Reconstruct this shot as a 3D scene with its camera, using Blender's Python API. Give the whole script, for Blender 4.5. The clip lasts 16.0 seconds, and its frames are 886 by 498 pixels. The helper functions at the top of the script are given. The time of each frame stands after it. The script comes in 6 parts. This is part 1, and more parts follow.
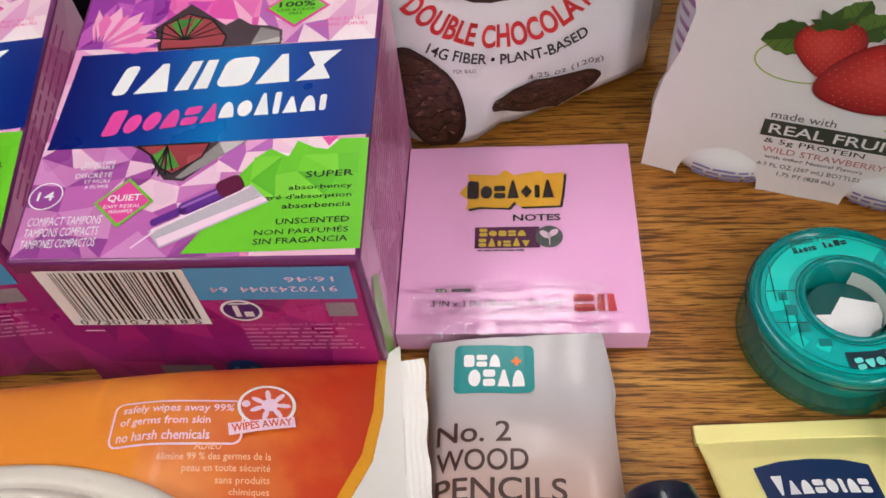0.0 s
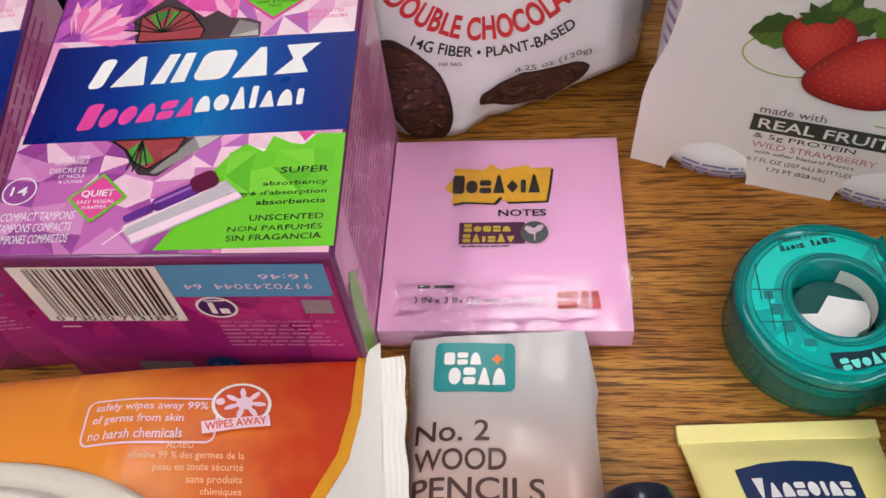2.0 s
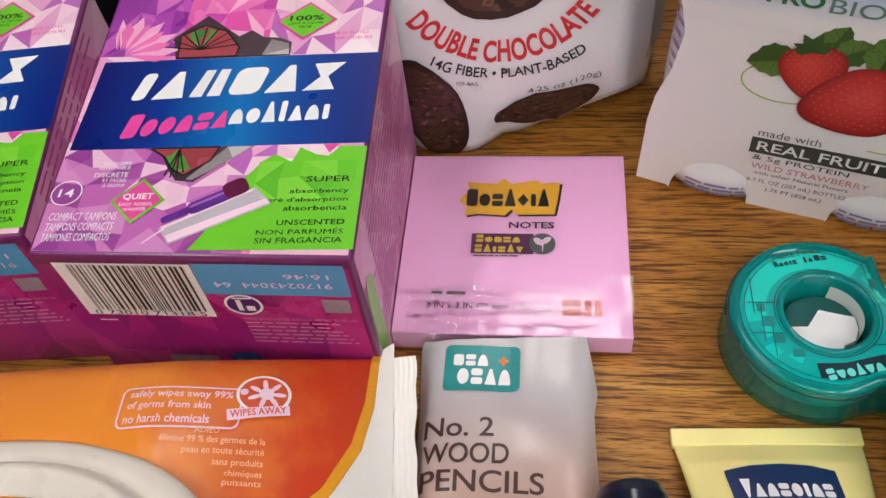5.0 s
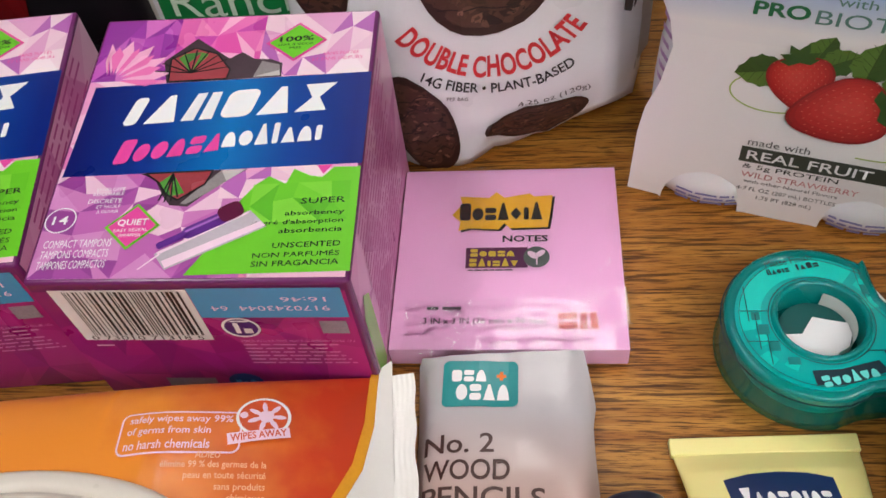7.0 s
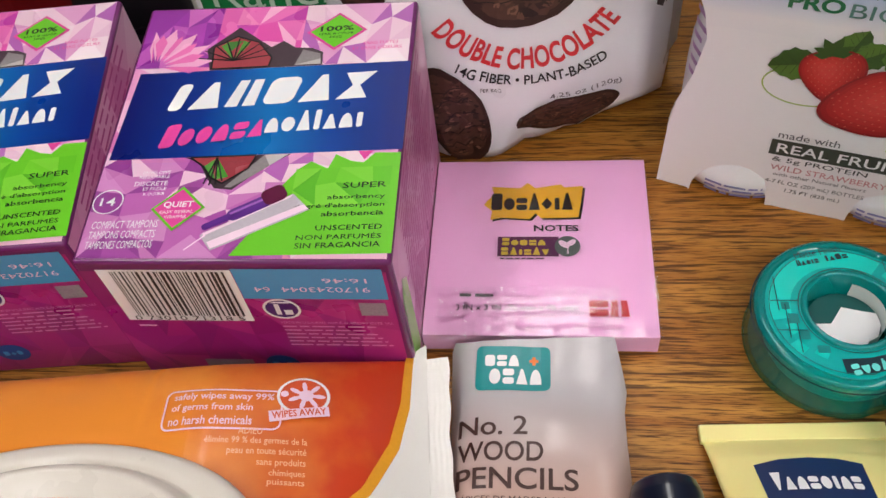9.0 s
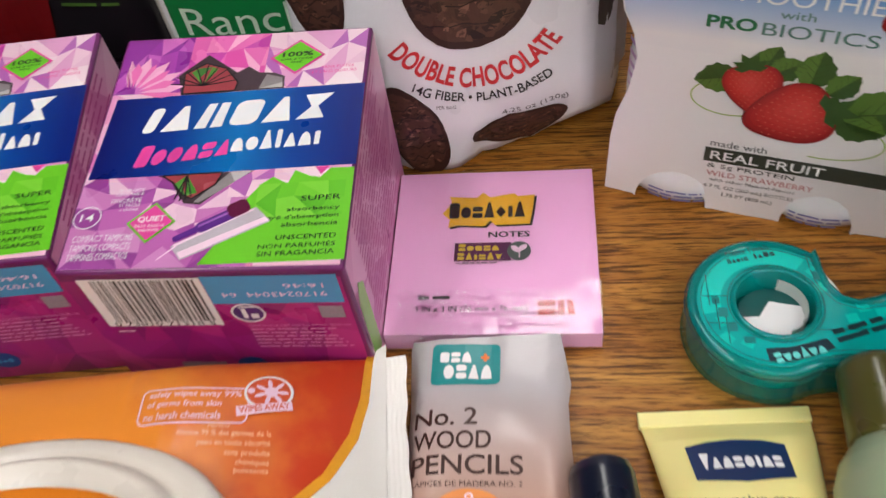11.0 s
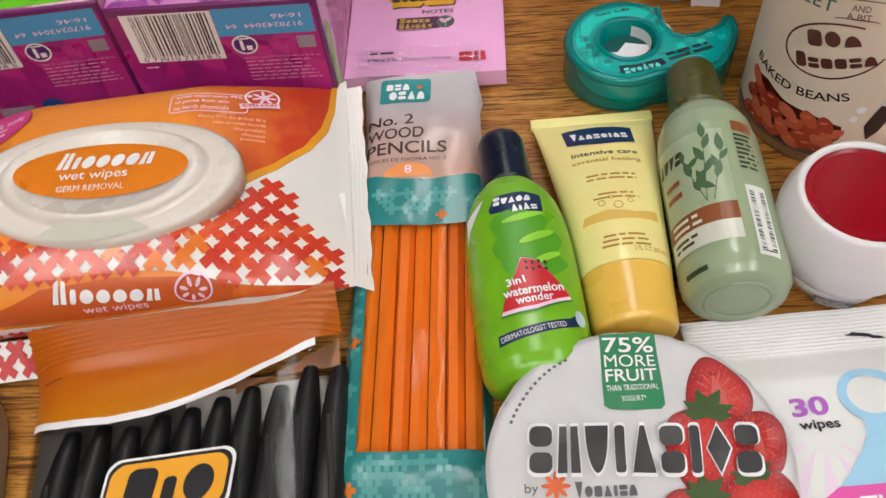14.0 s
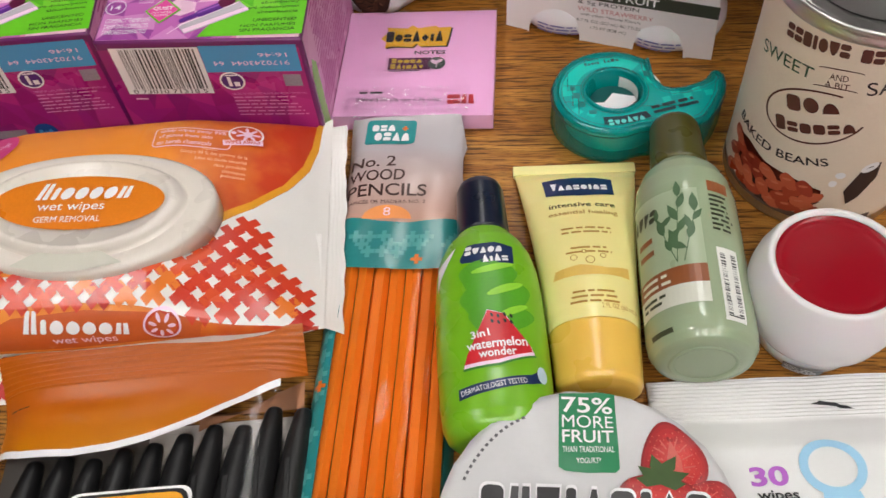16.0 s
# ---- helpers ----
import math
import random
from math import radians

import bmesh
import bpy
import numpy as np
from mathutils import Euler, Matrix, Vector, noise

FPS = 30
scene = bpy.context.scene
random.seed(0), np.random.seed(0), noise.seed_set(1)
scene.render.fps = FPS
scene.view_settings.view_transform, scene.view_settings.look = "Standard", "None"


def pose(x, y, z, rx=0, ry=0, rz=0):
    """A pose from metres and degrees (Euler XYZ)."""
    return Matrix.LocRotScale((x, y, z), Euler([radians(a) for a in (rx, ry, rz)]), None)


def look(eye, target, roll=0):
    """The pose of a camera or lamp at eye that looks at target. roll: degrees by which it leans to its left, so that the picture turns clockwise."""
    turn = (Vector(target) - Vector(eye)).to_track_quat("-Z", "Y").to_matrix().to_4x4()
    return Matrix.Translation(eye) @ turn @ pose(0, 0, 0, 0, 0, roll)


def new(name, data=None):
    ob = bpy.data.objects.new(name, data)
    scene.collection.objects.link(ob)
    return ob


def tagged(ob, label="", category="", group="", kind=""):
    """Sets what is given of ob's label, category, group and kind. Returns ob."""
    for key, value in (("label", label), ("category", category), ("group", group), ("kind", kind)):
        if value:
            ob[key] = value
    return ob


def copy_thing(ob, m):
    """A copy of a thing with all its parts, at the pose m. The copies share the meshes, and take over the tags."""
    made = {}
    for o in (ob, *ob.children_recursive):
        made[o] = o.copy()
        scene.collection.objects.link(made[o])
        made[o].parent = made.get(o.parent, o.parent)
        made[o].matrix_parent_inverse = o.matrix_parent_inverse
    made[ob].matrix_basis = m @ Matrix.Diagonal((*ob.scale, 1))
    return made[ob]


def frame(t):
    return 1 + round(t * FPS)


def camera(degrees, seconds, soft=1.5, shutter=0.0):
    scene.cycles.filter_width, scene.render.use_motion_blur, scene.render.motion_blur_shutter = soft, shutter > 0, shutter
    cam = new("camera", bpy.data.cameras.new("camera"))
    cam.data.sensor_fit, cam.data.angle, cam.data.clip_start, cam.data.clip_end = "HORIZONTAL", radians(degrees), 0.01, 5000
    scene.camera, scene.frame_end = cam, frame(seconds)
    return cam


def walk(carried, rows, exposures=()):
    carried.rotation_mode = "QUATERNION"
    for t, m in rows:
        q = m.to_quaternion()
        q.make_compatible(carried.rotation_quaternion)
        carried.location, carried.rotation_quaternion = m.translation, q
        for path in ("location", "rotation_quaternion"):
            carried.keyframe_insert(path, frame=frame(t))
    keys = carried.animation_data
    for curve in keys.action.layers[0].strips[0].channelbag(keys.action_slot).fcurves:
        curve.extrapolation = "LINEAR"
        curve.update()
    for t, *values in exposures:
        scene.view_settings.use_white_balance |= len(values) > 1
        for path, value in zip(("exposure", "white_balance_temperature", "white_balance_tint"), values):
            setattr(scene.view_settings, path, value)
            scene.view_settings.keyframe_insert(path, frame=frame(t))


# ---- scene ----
cam = camera(54.9, 16.0, shutter=0.5)
PATH = [
    (0, (0.037, -0.13, 0.231), (-0.135, 1.0439, -1.3784), -7.6),
    (0.5, (0.037, -0.129, 0.229), (-0.1182, 1.0283, -1.3947), -6.9),
    (1, (0.044, -0.132, 0.233), (-0.1236, 1.0432, -1.3778), -7.4),
    (1.5, (0.042, -0.13, 0.231), (-0.1412, 1.0314, -1.3869), -7.3),
    (2, (0.045, -0.126, 0.229), (-0.15, 1.0258, -1.3944), -8.4),
    (2.5, (0.046, -0.132, 0.237), (-0.2713, 1.036, -1.356), -11.9),
    (3, (0.047, -0.129, 0.235), (-0.2221, 1.0261, -1.3756), -10),
    (3.5, (0.048, -0.129, 0.235), (-0.2234, 1.0367, -1.3674), -10.6),
    (4, (0.05, -0.132, 0.233), (-0.2213, 1.0205, -1.3778), -10.3),
    (4.2, (0.05, -0.135, 0.238), (-0.217, 1.022, -1.371), -9.9),
    (6.3, (0.046, -0.138, 0.244), (-0.1564, 1.0649, -1.3407), -7.7),
    (6.5, (0.049, -0.138, 0.248), (-0.181, 1.0679, -1.3319), -9.5),
    (7, (0.047, -0.135, 0.244), (-0.1673, 1.053, -1.3501), -8.9),
    (7.5, (0.041, -0.14, 0.243), (-0.1578, 1.04, -1.3589), -7.1),
    (8, (0.04, -0.143, 0.242), (-0.113, 1.0349, -1.3659), -5.4),
    (8.2, (0.039, -0.143, 0.246), (-0.1359, 1.0486, -1.3503), -6.3),
    (10.3, (0.047, -0.141, 0.246), (-0.2093, 1.05, -1.3404), -9.8),
    (10.5, (0.05, -0.141, 0.249), (-0.2038, 1.0565, -1.3336), -10),
    (11, (0.058, -0.156, 0.26), (-0.1858, 1.0575, -1.3107), -10.3),
    (11.5, (0.06, -0.198, 0.283), (-0.1908, 1.0363, -1.2711), -10.5),
    (12, (0.057, -0.202, 0.284), (-0.1793, 0.9977, -1.2985), -12.2),
    (12.5, (0.055, -0.231, 0.291), (-0.1011, 0.9693, -1.302), -10.3),
    (13, (0.056, -0.281, 0.294), (-0.0124, 0.9159, -1.3072), -8.8),
    (13.5, (0.062, -0.301, 0.29), (0.0225, 0.8862, -1.3185), -7.2),
    (14, (0.073, -0.294, 0.286), (-0.0766, 0.8525, -1.3461), -8.4),
    (14.5, (0.084, -0.294, 0.285), (-0.0985, 0.85, -1.345), -7.9),
    (15, (0.088, -0.294, 0.29), (-0.1134, 0.8711, -1.3234), -7.2),
    (15.5, (0.089, -0.289, 0.293), (-0.1272, 0.8911, -1.3074), -7.2),
    (16, (0.091, -0.284, 0.292), (-0.0998, 0.8914, -1.3143), -7.2),
]
walk(cam, [(t, look(eye, target, roll)) for t, eye, target, roll in PATH], [(0.0, 0.0), (11.0, 0.02), (11.5, 0.15), (12.0, 0.12), (12.6, 0.0), (16.0, 0.0)])

# ---- world, light, exposure ----
world = bpy.data.worlds.new("room_air")
scene.world = world
world.use_nodes = True
world.node_tree.nodes["Background"].inputs[0].default_value = (0.9, 0.95, 1.0, 1)
world.node_tree.nodes["Background"].inputs[1].default_value = 0.02
LIGHT = 11.7


# ---- materials ----
def lin(r, g, b):
    return tuple(((c / 255) / 12.92 if c / 255 <= 0.04045 else ((c / 255 + 0.055) / 1.055) ** 2.4) for c in (r, g, b)) + (1,)


MATS = {}


def shade(name, rgb, rough=0.45, metal=0.0, vary=0.06, grain=250, bump=0.05, coat=0.0, sub=0.0):
    """A principled surface whose colour and gloss drift at two scales, with fine relief."""
    if name in MATS:
        return MATS[name]
    m = bpy.data.materials.new(name)
    m.use_nodes = True
    nt = m.node_tree
    b = nt.nodes["Principled BSDF"]
    tc = nt.nodes.new("ShaderNodeTexCoord")
    big, fine = nt.nodes.new("ShaderNodeTexNoise"), nt.nodes.new("ShaderNodeTexNoise")
    big.inputs["Scale"].default_value, fine.inputs["Scale"].default_value = 35, grain * 4
    big.inputs["Detail"].default_value, fine.inputs["Detail"].default_value = 3, 2
    mix, mul = nt.nodes.new("ShaderNodeMix"), nt.nodes.new("ShaderNodeMath")
    mix.data_type = "RGBA"
    c = rgb if len(rgb) == 4 else lin(*rgb)
    mix.inputs[6].default_value = tuple(min(1, x * (1 - vary)) for x in c[:3]) + (1,)
    mix.inputs[7].default_value = tuple(min(0.95, x * (1 + vary)) for x in c[:3]) + (1,)
    mul.operation = "MULTIPLY_ADD"
    mul.inputs[1].default_value, mul.inputs[2].default_value = 0.2, rough - 0.1
    bp = nt.nodes.new("ShaderNodeBump")
    bp.inputs["Strength"].default_value, bp.inputs["Distance"].default_value = bump, 0.0004
    L = nt.links.new
    L(tc.outputs["Object"], big.inputs["Vector"]), L(tc.outputs["Object"], fine.inputs["Vector"])
    av = nt.nodes.new("ShaderNodeMath")
    av.operation = "MULTIPLY_ADD"
    av.inputs[1].default_value = 0.4
    L(fine.outputs[0], av.inputs[0]), L(big.outputs[0], mul.inputs[0])
    sc = nt.nodes.new("ShaderNodeMath")
    sc.operation = "MULTIPLY"
    sc.inputs[1].default_value = 0.6
    L(big.outputs[0], sc.inputs[0]), L(sc.outputs[0], av.inputs[2])
    L(av.outputs[0], mix.inputs[0]), L(mix.outputs[2], b.inputs["Base Color"])
    L(mul.outputs[0], b.inputs["Roughness"]), L(av.outputs[0], bp.inputs["Height"]), L(bp.outputs[0], b.inputs["Normal"])
    b.inputs["Metallic"].default_value = metal
    b.inputs["Coat Weight"].default_value, b.inputs["Coat Roughness"].default_value = coat, 0.12
    b.inputs["Subsurface Weight"].default_value, b.inputs["Subsurface Scale"].default_value = sub, 0.004
    MATS[name] = m
    return m


def clear(name, tint=(1, 1, 1, 1), gloss=0.12, rough=0.08, ior=1.45):
    """Thin clear film or shell: light passes with its tint, and the surface shines by Fresnel."""
    m = bpy.data.materials.new(name)
    m.use_nodes = True
    nt = m.node_tree
    nt.nodes.remove(nt.nodes["Principled BSDF"])
    tr, gl, mx, fr = (nt.nodes.new("ShaderNode" + k) for k in ("BsdfTransparent", "BsdfGlossy", "MixShader", "Fresnel"))
    tr.inputs[0].default_value = tint
    gl.inputs["Roughness"].default_value = rough
    fr.inputs["IOR"].default_value = ior
    add = nt.nodes.new("ShaderNodeMath")
    add.operation = "ADD"
    add.inputs[1].default_value = gloss * 0.3
    L = nt.links.new
    L(fr.outputs[0], add.inputs[0]), L(add.outputs[0], mx.inputs[0]), L(tr.outputs[0], mx.inputs[1]), L(gl.outputs[0], mx.inputs[2])
    L(mx.outputs[0], nt.nodes["Material Output"].inputs[0])
    return m


def islands(name, colours, rough=0.3, coat=0.3):
    """Each loose patch of the mesh takes one of the colours by chance."""
    m = shade(name, colours[0], rough, coat=coat, bump=0.02)
    nt = m.node_tree
    geo, ramp = nt.nodes.new("ShaderNodeNewGeometry"), nt.nodes.new("ShaderNodeValToRGB")
    ramp.color_ramp.interpolation = "CONSTANT"
    for i, c in enumerate(colours):
        e = ramp.color_ramp.elements[0] if i == 0 else ramp.color_ramp.elements.new(i / len(colours))
        e.position, e.color = i / len(colours), lin(*c)
    ramp.color_ramp.elements.remove(ramp.color_ramp.elements[-1]) if len(ramp.color_ramp.elements) > len(colours) else None
    nt.links.new(geo.outputs["Random Per Island"], ramp.inputs[0])
    nt.links.new(ramp.outputs[0], nt.nodes["Principled BSDF"].inputs["Base Color"])
    return m


def oak():
    m = bpy.data.materials.new("oak_veneer")
    m.use_nodes = True
    nt, L = m.node_tree, m.node_tree.links.new
    b, N = nt.nodes["Principled BSDF"], nt.nodes.new
    tc = N("ShaderNodeTexCoord")

    def streak(sx, sy, detail, lo, hi, dist=0.0):
        mp, nz, rp = N("ShaderNodeMapping"), N("ShaderNodeTexNoise"), N("ShaderNodeMapRange")
        mp.inputs["Scale"].default_value = (sx, sy, 1)
        mp.inputs["Rotation"].default_value = (0, 0, radians(-2))
        nz.inputs["Scale"].default_value, nz.inputs["Detail"].default_value = 1, detail
        nz.inputs["Distortion"].default_value = dist
        rp.inputs["From Min"].default_value, rp.inputs["From Max"].default_value = lo, hi
        L(tc.outputs["Object"], mp.inputs[0]), L(mp.outputs[0], nz.inputs["Vector"]), L(nz.outputs[0], rp.inputs[0])
        return rp.outputs[0]

    broad = streak(4, 60, 3, 0.3, 0.7, 0.6)
    rings = streak(16, 300, 4, 0.38, 0.62, 0.3)
    pores = streak(120, 2300, 2, 0.52, 0.62)
    dark = streak(42, 820, 4, 0.525, 0.60, 0.2)
    c1, c2, c3, c4 = (N("ShaderNodeMix") for _ in range(4))
    for c in (c1, c2, c3, c4):
        c.data_type = "RGBA"
    c1.inputs[6].default_value, c1.inputs[7].default_value = lin(172, 110, 46), lin(202, 146, 68)
    c2.inputs[7].default_value = lin(144, 86, 30)
    c3.inputs[7].default_value = lin(66, 36, 14)
    c4.inputs[7].default_value = lin(56, 29, 12)

    def part_of(v, k):
        q = N("ShaderNodeMath")
        q.operation = "MULTIPLY"
        q.inputs[1].default_value = k
        L(v, q.inputs[0])
        return q.outputs[0]

    L(broad, c1.inputs[0])
    L(part_of(rings, 0.62), c2.inputs[0]), L(c1.outputs[2], c2.inputs[6])
    L(part_of(dark, 0.80), c3.inputs[0]), L(c2.outputs[2], c3.inputs[6])
    L(part_of(pores, 0.62), c4.inputs[0]), L(c3.outputs[2], c4.inputs[6])
    L(c4.outputs[2], b.inputs["Base Color"])
    b.inputs["Roughness"].default_value = 0.36
    b.inputs["Coat Weight"].default_value, b.inputs["Coat Roughness"].default_value = 0.04, 0.25
    b.inputs["Specular IOR Level"].default_value = 0.22
    bp = N("ShaderNodeBump")
    bp.inputs["Strength"].default_value, bp.inputs["Distance"].default_value, bp.invert = 0.25, 0.0003, True
    L(pores, bp.inputs["Height"]), L(bp.outputs[0], b.inputs["Normal"])
    return m


OAK = oak()
FILM = clear("clear_film", gloss=0.03, rough=0.1)
WHITE = shade("white_print", (240, 238, 240), 0.35, vary=0.02)
BLACK = shade("black_print", (28, 26, 30), 0.35, vary=0.1)
NAVY = shade("navy_print", (24, 40, 92), 0.35, vary=0.1)
GREYINK = shade("grey_print", (95, 92, 96), 0.4)


# ---- mesh helpers ----
def part(name, bm, material, parent, label="", smooth=False):
    """One mesh object under a thing or a part, from a bmesh."""
    me = bpy.data.meshes.new(name)
    bm.to_mesh(me)
    bm.free()
    if smooth:
        me.polygons.foreach_set("use_smooth", [True] * len(me.polygons))
    me.materials.append(material)
    ob = new(name, me)
    ob.parent = parent
    if label:
        tagged(ob, label)
    return ob


def thing(name, m, label, category, group="", kind=""):
    ob = new(name)
    ob.empty_display_size = 0.01
    ob.matrix_basis = m
    return tagged(ob, label, category, group, kind)


def rbox(x0, y0, z0, x1, y1, z1, r=0.0008, seg=2):
    bm = bmesh.new()
    bmesh.ops.create_cube(bm, size=1)
    for v in bm.verts:
        v.co = Vector(((x0 + x1) / 2 + v.co.x * (x1 - x0), (y0 + y1) / 2 + v.co.y * (y1 - y0), (z0 + z1) / 2 + v.co.z * (z1 - z0)))
    if r:
        bmesh.ops.bevel(bm, geom=bm.edges[:], offset=r, segments=seg, affect="EDGES", profile=0.5)
    return bm


def rings(loops, cap0=True, cap1=True, closed=True):
    """Skin a list of loops with equal counts."""
    bm = bmesh.new()
    vs = [[bm.verts.new(p) for p in lp] for lp in loops]
    n = len(vs[0])
    for a, b in zip(vs, vs[1:]):
        for i in range(n if closed else n - 1):
            j = (i + 1) % n
            bm.faces.new((a[i], a[j], b[j], b[i]))
    if cap0:
        bm.faces.new(vs[0][::-1])
    if cap1:
        bm.faces.new(vs[-1])
    bmesh.ops.recalc_face_normals(bm, faces=bm.faces[:])
    return bm


def lathe(profile, n=64, cx=0, cy=0, cap0=True, cap1=True):
    return rings([[(cx + r * math.cos(2 * math.pi * i / n), cy + r * math.sin(2 * math.pi * i / n), z) for i in range(n)] for r, z in profile], cap0, cap1)


def sheet(f, nu, nv):
    """A grid from f(s, t), both 0 to 1."""
    return rings([[f(i / nu, j / nv) for i in range(nu + 1)] for j in range(nv + 1)], False, False, False)


def flat(o, ux, uy):
    o, ux, uy = Vector(o), Vector(ux), Vector(uy)
    n = ux.cross(uy).normalized()
    return lambda u, v, h: o + u * ux + v * uy + h * n


def drape(bm, S, h, cell):
    if cell:
        us, vs = [v.co.x for v in bm.verts], [v.co.y for v in bm.verts]
        for lo, hi, ax in ((min(us), max(us), (1, 0, 0)), (min(vs), max(vs), (0, 1, 0))):
            k = math.floor(lo / cell) + 1
            while k * cell < hi:
                bmesh.ops.bisect_plane(bm, geom=bm.verts[:] + bm.edges[:] + bm.faces[:], plane_co=Vector(ax) * (k * cell), plane_no=ax)
                k += 1
    for v in bm.verts:
        v.co = S(v.co.x, v.co.y, h)
    return bm


def ink(name, polys, material, parent, S, h=0.0002, cell=0, label="", smooth=False):
    """Flat print laid on the surface S: one polygon, or a list of them, in the surface's own metres."""
    if not hasattr(polys[0][0], "__len__"):
        polys = [polys]
    bm = bmesh.new()
    for p in polys:
        bm.faces.new([bm.verts.new((x, y, 0)) for x, y in p])
    bm.normal_update()
    bmesh.ops.triangulate(bm, faces=bm.faces[:], quad_method="FIXED", ngon_method="EAR_CLIP")
    ob = part(name, drape(bm, S, h, cell), material, parent, label, smooth)
    return tagged(ob, kind="stuff") if len(polys) > 5 else ob


def letters(name, body, w, ht, u, v, material, parent, S, h=0.0003, rot=0, cell=0, bend=0, bold=0.0, label=""):
    """A line of built-in type, w wide and ht high, centred at (u, v); bend: curvature of its baseline."""
    cu = bpy.data.curves.new(name, "FONT")
    cu.body, cu.size, cu.resolution_u, cu.offset = body, 1, 5 if ht > 0.0035 else 2, 0 if "M" in body else bold
    cu.dimensions, cu.fill_mode = "2D", "FRONT"
    tmp = bpy.data.objects.new(name, cu)
    me = bpy.data.meshes.new_from_object(tmp)
    bpy.data.objects.remove(tmp)
    bpy.data.curves.remove(cu)
    bm = bmesh.new()
    bm.from_mesh(me)
    bpy.data.meshes.remove(me)
    xs, ys = [q.co.x for q in bm.verts], [q.co.y for q in bm.verts]
    x0, x1, y0, y1 = min(xs), max(xs), min(ys), max(ys)
    ca, sa = math.cos(radians(rot)), math.sin(radians(rot))
    for q in bm.verts:
        a, b = ((q.co.x - x0) / (x1 - x0) - 0.5) * w, ((q.co.y - y0) / (y1 - y0) - 0.5) * ht
        if bend:
            t = a * bend
            a, b = (1 / bend - b) * math.sin(t), b * math.cos(t) + (1 - math.cos(t)) / bend
        q.co = (u + a * ca - b * sa, v + a * sa + b * ca, 0)
    return part(name, drape(bm, S, h, cell), material, parent, label)


def rect(u0, v0, u1, v1, slant=0):
    return [(u0, v0), (u1, v0), (u1 + slant, v1), (u0 + slant, v1)]


def oval(u, v, a, b, n=28, rot=0, wob=0.0):
    ca, sa = math.cos(radians(rot)), math.sin(radians(rot))
    out = []
    for i in range(n):
        t = 2 * math.pi * i / n
        k = 1 + wob * math.sin(3 * t + 1) + wob * 0.6 * math.sin(5 * t)
        x, y = a * k * math.cos(t), b * k * math.sin(t)
        out.append((u + x * ca - y * sa, v + x * sa + y * ca))
    return out


def hoop(u, v, a, b, wide, n=32, rot=0, t0=0, t1=360):
    """A ring, as short quads."""
    out = []
    ca, sa = math.cos(radians(rot)), math.sin(radians(rot))

    def at(t, k):
        x, y = (a - k) * math.cos(t), (b - k) * math.sin(t)
        return (u + x * ca - y * sa, v + x * sa + y * ca)
    for i in range(n):
        p, q = radians(t0 + (t1 - t0) * i / n), radians(t0 + (t1 - t0) * (i + 1) / n)
        out.append([at(p, 0), at(q, 0), at(q, wide), at(p, wide)])
    return out


def rrect(u0, v0, u1, v1, r, n=5):
    out = []
    for cx, cy, a in ((u1 - r, v1 - r, 0), (u0 + r, v1 - r, 90), (u0 + r, v0 + r, 180), (u1 - r, v0 + r, 270)):
        out += [(cx + r * math.cos(radians(a + 90 * i / n)), cy + r * math.sin(radians(a + 90 * i / n))) for i in range(n + 1)]
    return out


def turn(polys, u, v, deg):
    ca, sa = math.cos(radians(deg)), math.sin(radians(deg))
    return [[(u + (x - u) * ca - (y - v) * sa, v + (x - u) * sa + (y - v) * ca) for x, y in p] for p in polys]


def stroke(p, q, w):
    d = Vector((q[0] - p[0], q[1] - p[1]))
    n = Vector((-d.y, d.x)).normalized() * (w / 2)
    return [(p[0] - n.x, p[1] - n.y), (q[0] - n.x, q[1] - n.y), (q[0] + n.x, q[1] + n.y), (p[0] + n.x, p[1] + n.y)]


def outline(pts, w):
    return [stroke(p, q, w) for p, q in zip(pts, pts[1:] + pts[:1])]


def shape(code, w, ht, fat):
    """One plain solid sign in a box of w by ht: oval, bar, triangle, square, half disc, bowl, twin bars, stacked bars, hourglass or diamond."""
    f = fat
    half = lambda s: [(w / 2 + w / 2 * math.cos(math.pi * i / 14), (0 if s > 0 else ht) + s * ht * math.sin(math.pi * i / 14)) for i in range(15)]
    return {"o": lambda: [oval(w / 2, ht / 2, w / 2, ht / 2, 22)], "b": lambda: [rrect(w * .1, 0, w * .9, ht, w * .3)], "t": lambda: [[(0, 0), (w, 0), (w * .6, ht), (w * .4, ht)]],
            "v": lambda: [[(w * .4, 0), (w * .6, 0), (w, ht), (0, ht)]], "q": lambda: [rrect(0, 0, w, ht, min(w, ht) * .28)], "n": lambda: [half(1)], "u": lambda: [half(-1)],
            "z": lambda: [[(0, 0), (w * .42, 0), (w * .42, ht), (w * .1, ht)], [(w * .58, 0), (w, 0), (w * .9, ht), (w * .58, ht)]], "e": lambda: [rrect(0, 0, w, ht * .44, ht * .15), rrect(0, ht * .56, w, ht, ht * .15)],
            "x": lambda: [[(0, 0), (w, 0), (w * .62, ht / 2), (w * .38, ht / 2)], [(0, ht), (w * .38, ht / 2), (w * .62, ht / 2), (w, ht)]], "d": lambda: [[(0, ht / 2), (w / 2, 0), (w, ht / 2), (w / 2, ht)]]}[code]()


